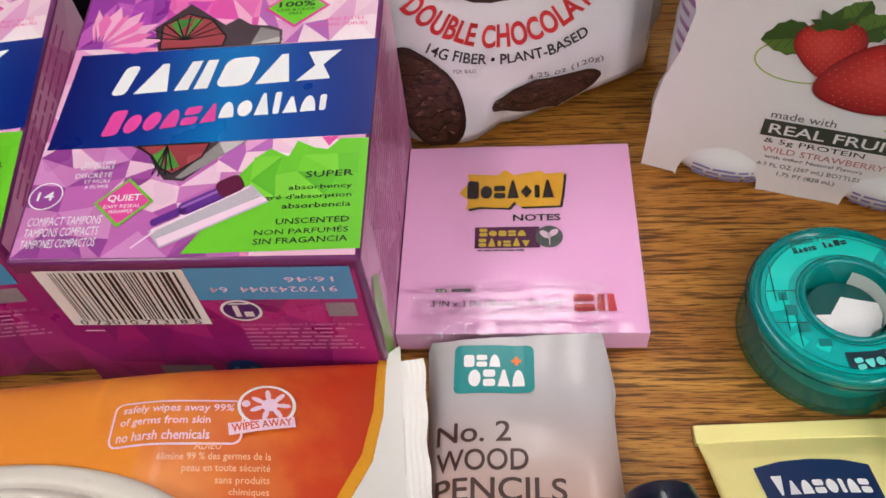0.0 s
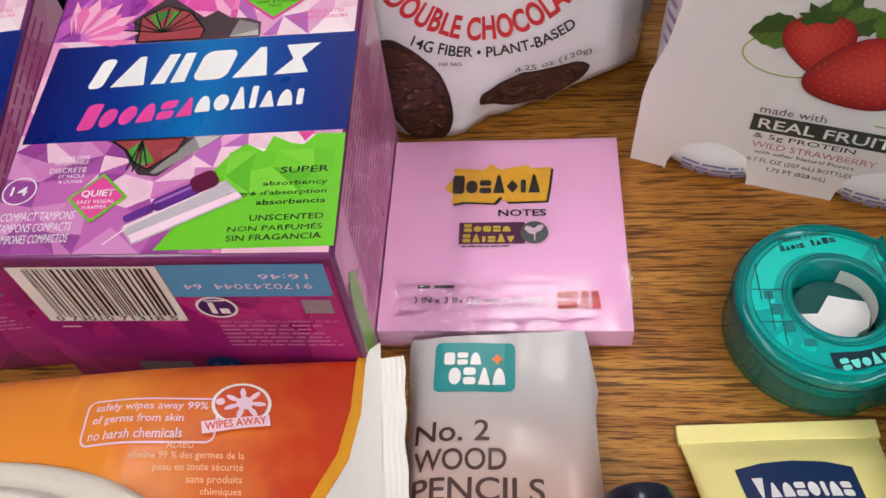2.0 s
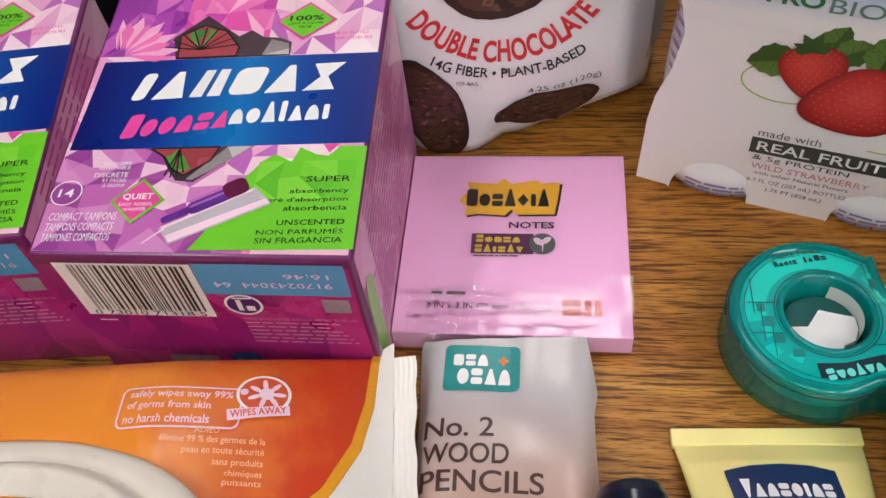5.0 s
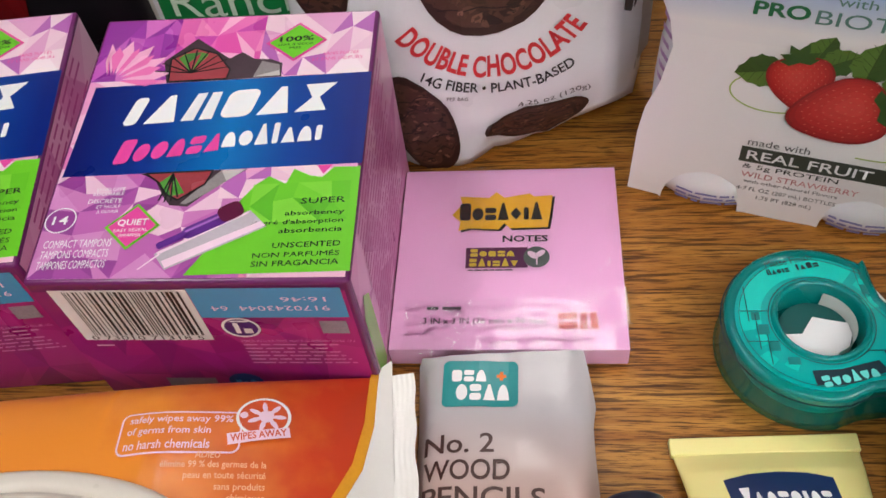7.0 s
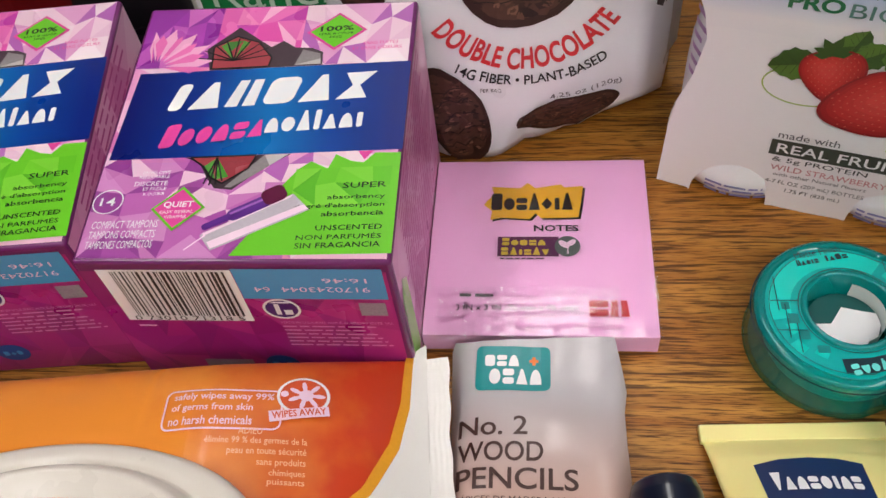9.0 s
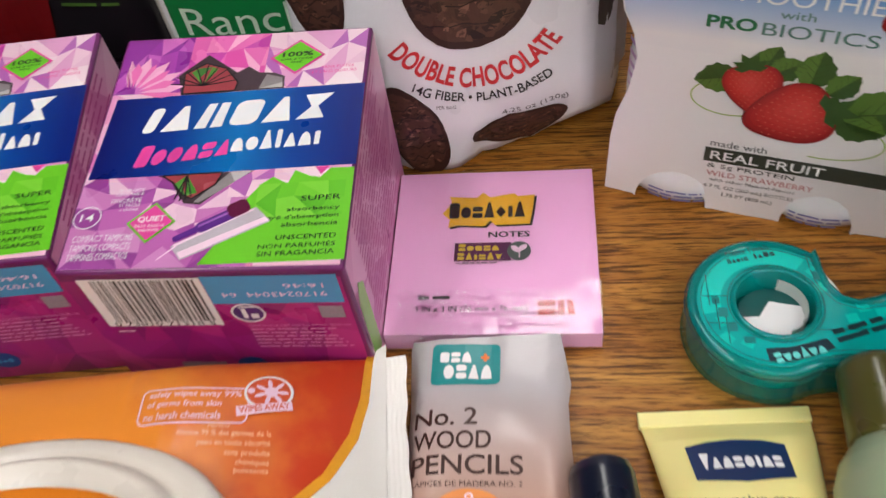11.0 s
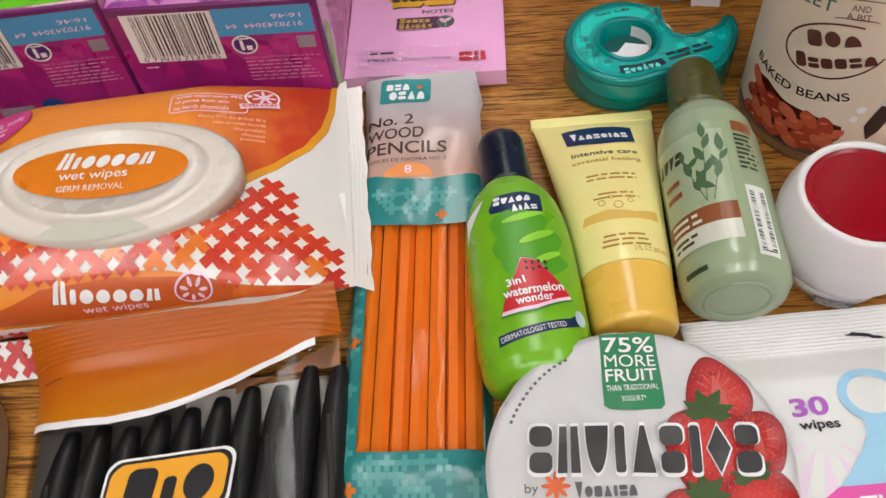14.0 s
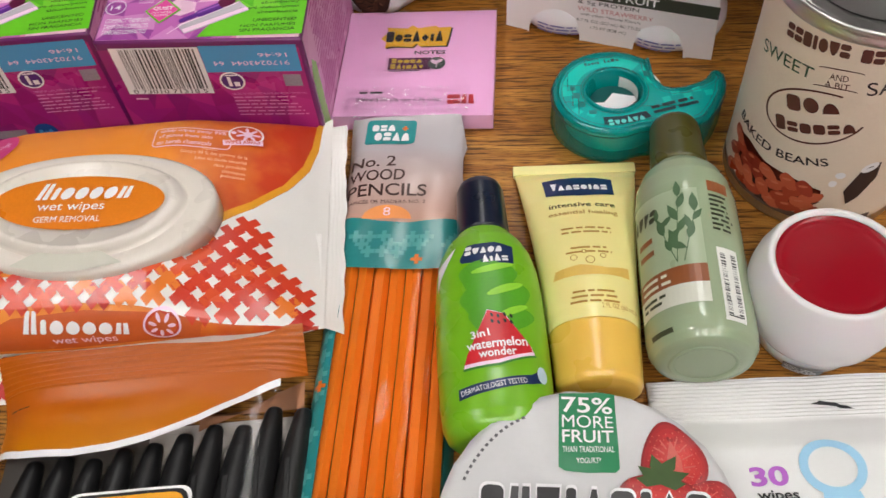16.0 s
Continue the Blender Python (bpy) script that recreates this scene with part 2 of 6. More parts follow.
def mark(codes, u, v, w, ht, material, parent, S, h=0.0005, slant=0.0, rot=0, cell=0, fat=0.26, label="", gap=0.2):
    """A made mark in place of a maker's word: a row of plain signs, each a part; capital codes stand full height."""
    widths = [0.55 if c.lower() == "b" else 1.0 for c in codes]
    k = w / (sum(widths) + gap * (len(codes) - 1))
    x = u - w / 2
    ca, sa = math.cos(radians(rot)), math.sin(radians(rot))
    for c, wd in zip(codes, widths):
        top = ht if c.isupper() else ht * 0.72
        polys = shape(c.lower(), k * wd, top, min(k, ht) * fat)
        out = []
        for p in polys:
            q = [(x + a + slant * b - u, b - ht / 2) for a, b in p]
            out.append([(u + a * ca - b * sa, v + a * sa + b * ca) for a, b in q])
        ob = ink("mark_sign", out, material, parent, S, h, cell, label)
        if "kind" in ob:
            del ob["kind"]
        x += k * (wd + gap)


def bars(u, v, w, rows, pitch, fill=0.40, seed=1, align="l"):
    """Small print that cannot be read: plain bars, word by word."""
    rnd, out = random.Random(seed), []
    for r in range(rows):
        x, end = 0.0, w * rnd.uniform(0.72, 1.0)
        row = []
        while x < end:
            k = min(end - x, pitch * rnd.uniform(1.0, 3.6))
            row.append((x, x + k))
            x += k + pitch * 0.45
        off = {"l": 0, "r": w - end, "c": (w - end) / 2}[align]
        out += [rect(u + off + a, v - r * pitch - pitch * fill, u + off + b, v - r * pitch) for a, b in row]
    return out


def barcode(u0, v0, u1, v1, seed=2):
    rnd, out, x = random.Random(seed), [], u0
    while x < u1 - 0.0006:
        k = rnd.choice((0.00025, 0.0004, 0.0006, 0.0009)) * (u1 - u0) / 0.034
        out.append(rect(x, v0, min(x + k, u1), v1))
        x += k + rnd.choice((0.0004, 0.0006, 0.0010)) * (u1 - u0) / 0.034
    return out


class Form:
    """A lying body: stations of (y, half width, half height, middle height), with a superellipse section."""

    def __init__(self, stations, p=2.0):
        self.st, self.p = np.array(sorted(stations)), p

    def at(self, y):
        return [float(np.interp(y, self.st[:, 0], self.st[:, k])) for k in (1, 2, 3)]

    def loop(self, y, n):
        a, b, c = self.at(y)
        out = []
        for i in range(n):
            t = 2 * math.pi * i / n
            cs, sn = math.cos(t), math.sin(t)
            out.append((a * math.copysign(abs(cs) ** (2 / self.p), cs), y, c + b * math.copysign(abs(sn) ** (2 / self.p), sn)))
        return out

    def mesh(self, y0, y1, k=40, n=48):
        ys = sorted({y0 + (y1 - y0) * i / k for i in range(k + 1)} | {float(y) for y in self.st[:, 0] if y0 <= y <= y1})
        return rings([self.loop(y, n) for y in ys])

    def S(self, u, v, h):
        a, b, c = self.at(v)
        q = min(abs(u) / a, 0.9999) if a > 0 else 0.99
        z = c + b * (1 - q ** self.p) ** (1 / self.p)
        e = 1e-4
        q2 = min(abs(abs(u) - e) / a, 0.9999)
        slope = (b * (1 - q2 ** self.p) ** (1 / self.p) - b * (1 - q ** self.p) ** (1 / self.p)) / e
        nx, nz = slope, 1.0
        k = math.hypot(nx, nz)
        return Vector((u + math.copysign(h * nx / k, u), v, z + h * nz / k))


RED = shade("berry_red", (196, 30, 36), 0.35, vary=0.25, grain=120)
LEAF = shade("leaf_green", (58, 84, 34), 0.4, vary=0.3, grain=100)
SEED = shade("seed_pale", (214, 104, 84), 0.4)


def strawberry(parent, S, u, v, size, rot, h, cell=0, leaves=True):
    """A printed strawberry: fruit, seeds and leaves."""
    def put(x, y):
        ca, sa = math.cos(radians(rot)), math.sin(radians(rot))
        return (u + size * (x * ca - y * sa), v + size * (x * sa + y * ca))
    knots = [(0, -1.0), (0.3, -0.85), (0.62, -0.4), (0.78, 0.1), (0.66, 0.5), (0.35, 0.68), (0, 0.7), (-0.35, 0.68), (-0.66, 0.5), (-0.78, 0.1), (-0.62, -0.4), (-0.3, -0.85)]
    rim, n = [], len(knots)
    for i in range(n):
        p0, p1, p2, p3 = (Vector(knots[(i + k) % n]) for k in (-1, 0, 1, 2))
        for t in (0, 0.25, 0.5, 0.75):
            q = 0.5 * (2 * p1 + (p2 - p0) * t + (2 * p0 - 5 * p1 + 4 * p2 - p3) * t * t + (3 * p1 - p0 - 3 * p2 + p3) * t ** 3)
            rim.append((q.x, q.y))
    tones = ((1.0, 0, (142, 20, 26)), (0.94, 0.01, (164, 24, 30)), (0.86, 0.03, (178, 30, 34)), (0.76, 0.05, (190, 36, 38)), (0.63, 0.08, (198, 44, 43)), (0.47, 0.10, (206, 54, 50)), (0.28, 0.12, (212, 64, 58)))
    for i, (k, up, col) in enumerate(tones):
        ink("printed_strawberry" if i == 0 else "berry_tone", [put(x * k - up, y * k + up) for x, y in rim], shade("berry_tone_%d" % i, col, 0.35, vary=0.18, grain=120), parent, S, h + 0.00002 * i, cell)
    h += 0.00012
    sd = []
    for j in range(-7, 6):
        for i in range(-4, 5):
            x, y = (i + 0.5 * (j % 2)) * 0.16, j * 0.115
            if abs(x) < 0.62 - 0.35 * max(0, -y) and -0.8 < y < 0.6:
                sd.append([put(x - 0.014, y), put(x, y - 0.026), put(x + 0.014, y), put(x, y + 0.026)])
    ink("seed_print", sd, SEED, parent, S, h + 0.00012)
    if not leaves:
        core = [[put(-0.06, -0.55), put(0.16, 0.0), put(0.12, 0.45), put(-0.14, 0.45), put(-0.2, 0.0)]]
        for k in range(13):
            t = radians(-70 + k * 26)
            core.append(stroke(put(0.22 * math.cos(t), 0.05 + 0.42 * math.sin(t)), put(0.5 * math.cos(t), 0.0 + 0.62 * math.sin(t)), size * 0.035))
        ink("cut_flesh", core, shade("berry_flesh", (206, 92, 82), 0.4, vary=0.25, grain=120), parent, S, h + 0.00005, cell)
    if leaves:
        lv = []
        for a, k in ((35, 0.6), (70, 0.75), (105, 0.7), (140, 0.55), (10, 0.45), (170, 0.45)):
            ca, sa = math.cos(radians(a)), math.sin(radians(a))
            lv.append([put(0, 0.55), put(0.5 * k * ca - 0.12 * sa, 0.55 + 0.5 * k * sa + 0.12 * ca), put(k * ca, 0.55 + k * sa * 0.8), put(0.5 * k * ca + 0.12 * sa, 0.55 + 0.5 * k * sa - 0.12 * ca)])
        ink("leaf_crown", lv, LEAF, parent, S, h + 0.00015, cell)


def big_leaf(parent, S, u, v, size, rot, h):
    ca, sa = math.cos(radians(rot)), math.sin(radians(rot))
    pts = []
    n = 9
    for s in (1, -1):
        for i in range(n + 1):
            t = i / n if s == 1 else 1 - i / n
            w = 0.38 * math.sin(math.pi * min(1, t * 0.92 + 0.08)) + (0.05 if i % 2 else 0)
            x, y = t, s * w * (1 if 0 < t < 1 else 0)
            pts.append((u + size * (x * ca - y * sa), v + size * (x * sa + y * ca)))
    pts = pts[:n + 1] + pts[n + 2:-1]
    ink("printed_leaf", pts, LEAF, parent, S, h)
    ink("leaf_half", pts[:n + 1], shade("leaf_light", (88, 118, 46), 0.4, vary=0.25, grain=100), parent, S, h + 0.00004)
    vein = [stroke((u, v), (u + size * 0.95 * ca, v + size * 0.95 * sa), size * 0.02)]
    for t in (0.25, 0.42, 0.6, 0.76):
        for s in (1, -1):
            x, y = t + 0.16, s * 0.24 * math.sin(math.pi * t)
            vein.append(stroke((u + size * t * ca, v + size * t * sa), (u + size * (x * ca - y * sa), v + size * (x * sa + y * ca)), size * 0.012))
    ink("leaf_vein", vein, shade("vein_green", (56, 76, 30), 0.4), parent, S, h + 0.00008)


def cookie(parent, S, u, v, a, b, rot, h, seed):
    """A printed chocolate cookie: dark biscuit, lighter crumbs and darker chips."""
    dark, mid, chip = shade("cookie_dark", (58, 34, 27), 0.5, vary=0.35, grain=90), shade("cookie_light", (112, 74, 60), 0.5, vary=0.3, grain=90), shade("cookie_chip", (36, 20, 18), 0.35, vary=0.2)
    ink("printed_cookie", oval(u, v, a, b, 30, rot, 0.03), dark, parent, S, h, 0.004)
    rnd, ca, sa = random.Random(seed), math.cos(radians(rot)), math.sin(radians(rot))
    tones = islands("cookie_crumb", [(88, 56, 44), (54, 32, 26), (104, 70, 55), (66, 41, 32), (126, 88, 70), (42, 24, 19), (80, 50, 40)], 0.5, 0.1)
    ink("cookie_middle", oval(u, v, a * 0.88, b * 0.86, 30, rot, 0.04), shade("cookie_mid", (82, 52, 42), 0.5, vary=0.4, grain=90), parent, S, h + 0.00005, 0.004)
    crumbs = []
    for k in range(150):
        q, t = math.sqrt(rnd.random()) * 0.84, rnd.uniform(0, 2 * math.pi)
        x, y = a * q * math.cos(t), b * q * math.sin(t)
        s = rnd.uniform(0.03, 0.085) * min(a, b)
        crumbs.append(oval(u + x * ca - y * sa, v + x * sa + y * ca, s * rnd.uniform(1, 2.4), s, 7, rot + rnd.uniform(-50, 50), 0.2))
    ink("cookie_texture", crumbs, tones, parent, S, h + 0.00012)
    cracks = []
    for k in range(5):
        y = b * (-0.55 + 0.28 * k)
        w = a * 0.8 * math.sqrt(max(0, 1 - (y / b) ** 2))
        pts = [(-w + 2 * w * i / 7, y + rnd.uniform(-0.08, 0.08) * b) for i in range(8)]
        pts = [(u + x * ca - z * sa, v + x * sa + z * ca) for x, z in pts]
        cracks += [stroke(p, q, 0.00045) for p, q in zip(pts, pts[1:])]
    ink("crack_print", cracks, chip, parent, S, h + 0.00018)

# ---- the room, closed round the table ----
PLASTER = shade("wall_plaster", (84, 82, 78), 0.8, vary=0.03, grain=60)


def slab(name, x0, y0, z0, x1, y1, z1, material, label, r=0.0):
    ob = part(name, rbox(x0, y0, z0, x1, y1, z1, r), material, None)
    return tagged(ob, label, name.split("_")[0], kind="structure")


slab("floor", -2.6, -2.6, -0.79, 2.6, 2.6, -0.74, shade("floor_vinyl", (84, 78, 72), 0.5, grain=40), "plain grey vinyl floor under the table")
slab("ceiling", -2.6, -2.6, 1.95, 2.6, 2.6, 2.0, shade("ceiling_board", (98, 98, 98), 0.85, vary=0.03, grain=40), "plain grey ceiling")
slab("wall_north", -2.6, 2.6, -0.74, 2.6, 2.7, 1.95, PLASTER, "plain grey painted wall")
slab("wall_south", -2.6, -2.7, -0.74, 2.6, -2.6, 1.95, PLASTER, "plain grey painted wall")
slab("wall_east", 2.6, -2.6, -0.74, 2.7, 2.6, 1.95, PLASTER, "plain grey painted wall")
slab("wall_west", -2.7, -2.6, -0.74, -2.6, 2.6, 1.95, PLASTER, "plain grey painted wall")

GLOW = bpy.data.materials.new("lit_diffuser")
GLOW.use_nodes = True
GLOW.node_tree.nodes["Principled BSDF"].inputs["Base Color"].default_value = (0.8, 0.8, 0.8, 1)
GLOW.node_tree.nodes["Principled BSDF"].inputs["Emission Color"].default_value = (1.0, 0.972, 0.935, 1)
GLOW.node_tree.nodes["Principled BSDF"].inputs["Emission Strength"].default_value = LIGHT
STEEL = shade("painted_steel", (225, 225, 222), 0.4)
lamp = thing("ceiling_light", pose(0.08, 1.05, 1.95, 0, 0, 90), "white recessed ceiling light with lit diffuser", "ceiling light", "ceiling lights")
part("diffuser", rbox(-0.58, -0.14, -0.03, 0.58, 0.14, -0.02, 0), GLOW, lamp, "lit white diffuser")
for a in (-1, 1):
    part("rail", rbox(-0.62, a * 0.16 - 0.02, -0.04, 0.62, a * 0.16 + 0.02, 0, 0.002), STEEL, lamp)
    part("end_piece", rbox(a * 0.6 - 0.02, -0.14, -0.04, a * 0.6 + 0.02, 0.14, 0, 0.002), STEEL, lamp)
for x, y in ((-0.90, -0.50), (1.15, -0.20), (1.15, -1.45), (0.08, -1.60), (0.68, -2.0), (-0.55, -2.0)):
    copy_thing(lamp, pose(x, y, 1.95, 0, 0, 90))

table = thing("table", pose(0, 0, 0), "oak-veneered table covered with groceries and toiletries", "table")
part("tabletop", rbox(-0.8, -0.6, -0.03, 0.8, 0.7, 0, 0.004), OAK, table, "brown oak veneer with dark grain")
for x in (-0.74, 0.74):
    for y in (-0.54, 0.64):
        part("leg", rbox(x - 0.025, y - 0.025, -0.74, x + 0.025, y + 0.025, -0.03, 0.003), OAK, table)

# ---- purple cartons ----
BW, BD, BH, RISE = 0.0897, 0.0965, 0.0665, 0.0107
MOSAIC = islands("pink_mosaic", [(204, 102, 176), (234, 158, 200), (174, 72, 156), (242, 186, 214), (222, 126, 186), (162, 74, 156), (246, 206, 226), (238, 138, 186)])
PALEMOSAIC = islands("pale_pink_mosaic", [(222, 146, 194), (230, 166, 206), (212, 130, 184), (238, 184, 216)])
VIOLETMOSAIC = islands("violet_mosaic", [(178, 70, 178), (160, 56, 168), (198, 92, 190), (214, 112, 196), (150, 52, 158)])
HOTMOSAIC = islands("hot_pink_mosaic", [(228, 84, 172), (240, 134, 190), (206, 72, 172), (246, 176, 210), (232, 108, 182)])
BLUSHMOSAIC = islands("blush_mosaic", [(246, 218, 230), (238, 194, 218), (250, 230, 238), (188, 104, 186), (230, 164, 208), (244, 206, 224)])
PLUMMOSAIC = islands("plum_mosaic", [(196, 104, 182), (172, 82, 166), (238, 196, 220), (214, 140, 200), (206, 126, 190), (154, 68, 152)])
DEEPMOSAIC = islands("magenta_mosaic", [(174, 40, 124), (156, 32, 116), (186, 50, 134), (144, 32, 114), (164, 36, 126)])
GREENMOSAIC = islands("green_mosaic", [(104, 198, 40), (118, 208, 48), (96, 188, 40), (110, 202, 44), (128, 212, 60)])
PURPLE = shade("purple_card", (108, 26, 98), 0.3, coat=0.3)
BLUEBAND = shade("blue_band", (20, 62, 150), 0.3, vary=0.3)


def fade(m, axis, lo, hi, c0, c1, wash=0.0):
    """A printed colour run along one axis of the thing."""
    nt = m.node_tree
    tc, sx, mr, mx = (nt.nodes.new("ShaderNode" + k) for k in ("TexCoord", "SeparateXYZ", "MapRange", "Mix"))
    mx.data_type = "RGBA"
    mr.inputs["From Min"].default_value, mr.inputs["From Max"].default_value = lo, hi
    mx.inputs[6].default_value, mx.inputs[7].default_value = lin(*c0), lin(*c1)
    nt.links.new(tc.outputs["Object"], sx.inputs[0]), nt.links.new(sx.outputs[axis], mr.inputs[0])
    if wash:
        nz, ad = nt.nodes.new("ShaderNodeTexNoise"), nt.nodes.new("ShaderNodeMath")
        nz.inputs["Scale"].default_value, nz.inputs["Detail"].default_value, ad.operation = 75, 5, "MULTIPLY_ADD"
        ad.inputs[1].default_value = wash
        nt.links.new(tc.outputs["Object"], nz.inputs["Vector"]), nt.links.new(nz.outputs[0], ad.inputs[0]), nt.links.new(sx.outputs[axis], ad.inputs[2])
        nt.links.new(ad.outputs[0], mr.inputs[0])
    nt.links.new(mr.outputs[0], mx.inputs[0]), nt.links.new(mx.outputs[2], nt.nodes["Principled BSDF"].inputs["Base Color"])
    return m


BLUEBAND_RAMP = ((0.0, (10, 22, 104)), (0.28, (12, 50, 140)), (0.55, (14, 112, 184)), (0.78, (12, 66, 152)), (1.0, (10, 34, 122)))
fade(BLUEBAND, 0, 0.004, 0.086, (10, 22, 104), (10, 34, 122))
ramp = BLUEBAND.node_tree.nodes.new("ShaderNodeValToRGB")
for p, c in BLUEBAND_RAMP:
    stop = ramp.color_ramp.elements.new(p) if 0 < p < 1 else ramp.color_ramp.elements[0 if p == 0 else -1]
    stop.color = lin(*c)
BLUEBAND.node_tree.links.new(next(q for q in BLUEBAND.node_tree.nodes if q.type == "MAP_RANGE").outputs[0], ramp.inputs[0])
BLUEBAND.node_tree.links.new(ramp.outputs[0], BLUEBAND.node_tree.nodes["Principled BSDF"].inputs["Base Color"])
SKY = shade("light_blue_print", (64, 156, 206), 0.35, coat=0.2)
LIME = shade("lime_print", (112, 204, 44), 0.3, coat=0.3)
HOTPINK = shade("hot_pink_print", (228, 72, 160), 0.35)
PALEPINK = shade("pale_pink_print", (246, 212, 232), 0.35)
VIOLET = shade("violet_print", (98, 44, 140), 0.3)
HOLLOW = shade("window_dark", (70, 52, 62), 0.4, vary=0.4)


def mosaic(u0, v0, u1, v1, nu, nv, seed, inside=None):
    rnd = random.Random(seed)
    P = [[(u0 + (u1 - u0) * i / nu + (rnd.uniform(-.3, .3) * (u1 - u0) / nu if 0 < i < nu else 0), v0 + (v1 - v0) * j / nv + (rnd.uniform(-.3, .3) * (v1 - v0) / nv if 0 < j < nv else 0)) for j in range(nv + 1)] for i in range(nu + 1)]
    out = []
    for i in range(nu):
        for j in range(nv):
            a, b, c, d = P[i][j], P[i + 1][j], P[i + 1][j + 1], P[i][j + 1]
            out += [[a, b, c], [a, c, d]] if rnd.random() < .5 else [[a, b, d], [b, c, d]]
    return out


def carton():
    bx = thing("tampon_box", pose(-0.0903, -0.0126, 0), "purple and pink cardboard tampon box with blue band and green corner", "box", "tampon boxes")
    bm = rbox(0, 0, 0, BW, BD, BH, 0.0011, 3)
    for v in bm.verts:
        if v.co.z > BH / 2:
            v.co.z += RISE * v.co.y / BD
    part("carton", bm, PURPLE, bx)
    lay = flat((0, 0, BH), (1, 0, 0), (0, 1, RISE / BD))
    # level artwork moved askew onto the slope by terms fitted from one viewpoint
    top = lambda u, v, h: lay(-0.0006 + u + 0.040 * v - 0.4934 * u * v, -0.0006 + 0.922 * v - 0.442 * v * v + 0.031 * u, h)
    front = flat((-0.0008, 0, 0), (1, 0, 0), (0, 0, 1))
    right = lambda u, v, h: Vector((BW + h, u, v * (1 + RISE / BH * u / BD)))
    left = lambda u, v, h: Vector((-h, BD - u, v * (1 + RISE / BH * (BD - u) / BD)))
    e = 0.0012
    ink("facet_mosaic", mosaic(e, e, BW - e, BD - e, 7, 8, 4), MOSAIC, bx, lay, 0.0001)
    ink("facet_mosaic", mosaic(e, 0.070, 0.030, BD - e, 4, 3, 21), VIOLETMOSAIC, bx, lay, 0.00015)
    ink("facet_mosaic", mosaic(0.026, 0.070, 0.060, BD - e, 5, 3, 22), HOTMOSAIC, bx, lay, 0.0002)
    ink("facet_mosaic", mosaic(0.054, 0.070, BW - e, BD - e, 5, 3, 23), BLUSHMOSAIC, bx, lay, 0.00025)
    ink("facet_mosaic", mosaic(e, e, 0.060, 0.0372, 7, 5, 14), PLUMMOSAIC, bx, lay, 0.0002)
    ink("facet_mosaic", mosaic(0.050, 0.026, BW - e, 0.0372, 5, 2, 31), BLUSHMOSAIC, bx, lay, 0.00025)
    ink("facet_mosaic", mosaic(e, e, BD - e, BH - e, 7, 5, 6), PALEMOSAIC, bx, right, 0.0001)
    ink("facet_mosaic", mosaic(e, e, BD - e, BH - e, 7, 5, 8), PALEMOSAIC, bx, left, 0.0001)
    ink("facet_mosaic", mosaic(e, e, BW - e, BH - 0.004, 8, 4, 9), DEEPMOSAIC, bx, front, 0.0001)
    # flower
    for k in range(12):
        a = radians(-6 + k * 12.5)
        c, s = math.cos(a), math.sin(a)
        r = 0.0195 if k % 2 else 0.0165
        pet = [(0.0055 + 0.003 * c, 0.0795 + 0.003 * s), (0.0055 + r * .75 * c - .0021 * s, 0.0795 + r * .75 * s + .0021 * c), (0.0055 + r * c, 0.0795 + r * s), (0.0055 + r * .75 * c + .0021 * s, 0.0795 + r * .75 * s - .0021 * c)]
        ink("printed_petal", [(max(x, e), y) for x, y in pet], shade("flower_pink" if k % 2 else "flower_rose", (250, 176, 212) if k % 2 else (240, 118, 186), 0.3), bx, top, 0.0003 + 0.00002 * (k % 3))
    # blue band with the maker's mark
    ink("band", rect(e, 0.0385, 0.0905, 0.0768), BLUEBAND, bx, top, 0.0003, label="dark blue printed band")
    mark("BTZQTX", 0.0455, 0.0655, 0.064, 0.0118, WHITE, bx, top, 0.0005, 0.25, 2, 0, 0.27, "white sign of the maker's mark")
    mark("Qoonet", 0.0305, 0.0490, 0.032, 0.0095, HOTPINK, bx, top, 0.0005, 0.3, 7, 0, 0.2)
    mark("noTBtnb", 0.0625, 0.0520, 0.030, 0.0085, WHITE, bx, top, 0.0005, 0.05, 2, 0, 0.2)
    # windows that show wrapped contents
    w1 = [(0.0215, 0.0875), (0.0244, 0.0770), (0.0617, 0.0770), (0.0613, 0.0832), (0.0574, 0.0854), (0.0516, 0.0862), (0.0472, 0.0898), (0.0434, 0.0870), (0.0309, 0.0980)]
    w2 = [(0.0250, 0.0384), (0.0575, 0.0384), (0.0491, 0.0325), (0.0419, 0.0250), (0.0365, 0.0258), (0.0336, 0.0296), (0.0300, 0.0360)]
    CORAL, FOIL = shade("wrapper_coral", (160, 66, 76), 0.3, vary=0.2), shade("wrapper_clear", (150, 142, 144), 0.2, vary=0.4)
    for w, coral, hub, fans, foil in (
            (w1, [(0.0250, 0.0774), (0.0238, 0.0880), (0.0310, 0.0930), (0.0390, 0.0895), (0.0445, 0.0815), (0.0440, 0.0774)], (0.0318, 0.0810), ((0.0262, 0.0885), (0.0284, 0.0905), (0.0335, 0.0908), (0.0360, 0.0895)), [(0.0525, 0.0774), (0.0612, 0.0774), (0.0605, 0.0825), (0.0545, 0.0848)]),
            (w2, [(0.0268, 0.0382), (0.0470, 0.0382), (0.0455, 0.0330), (0.0385, 0.0275), (0.0345, 0.0300), (0.0315, 0.0345)], (0.0352, 0.0378), ((0.0318, 0.0345), (0.0335, 0.0308), (0.0362, 0.0290), (0.0400, 0.0300)), [(0.0495, 0.0382), (0.0568, 0.0382), (0.0465, 0.0295), (0.0412, 0.0258), (0.0395, 0.0262)])):
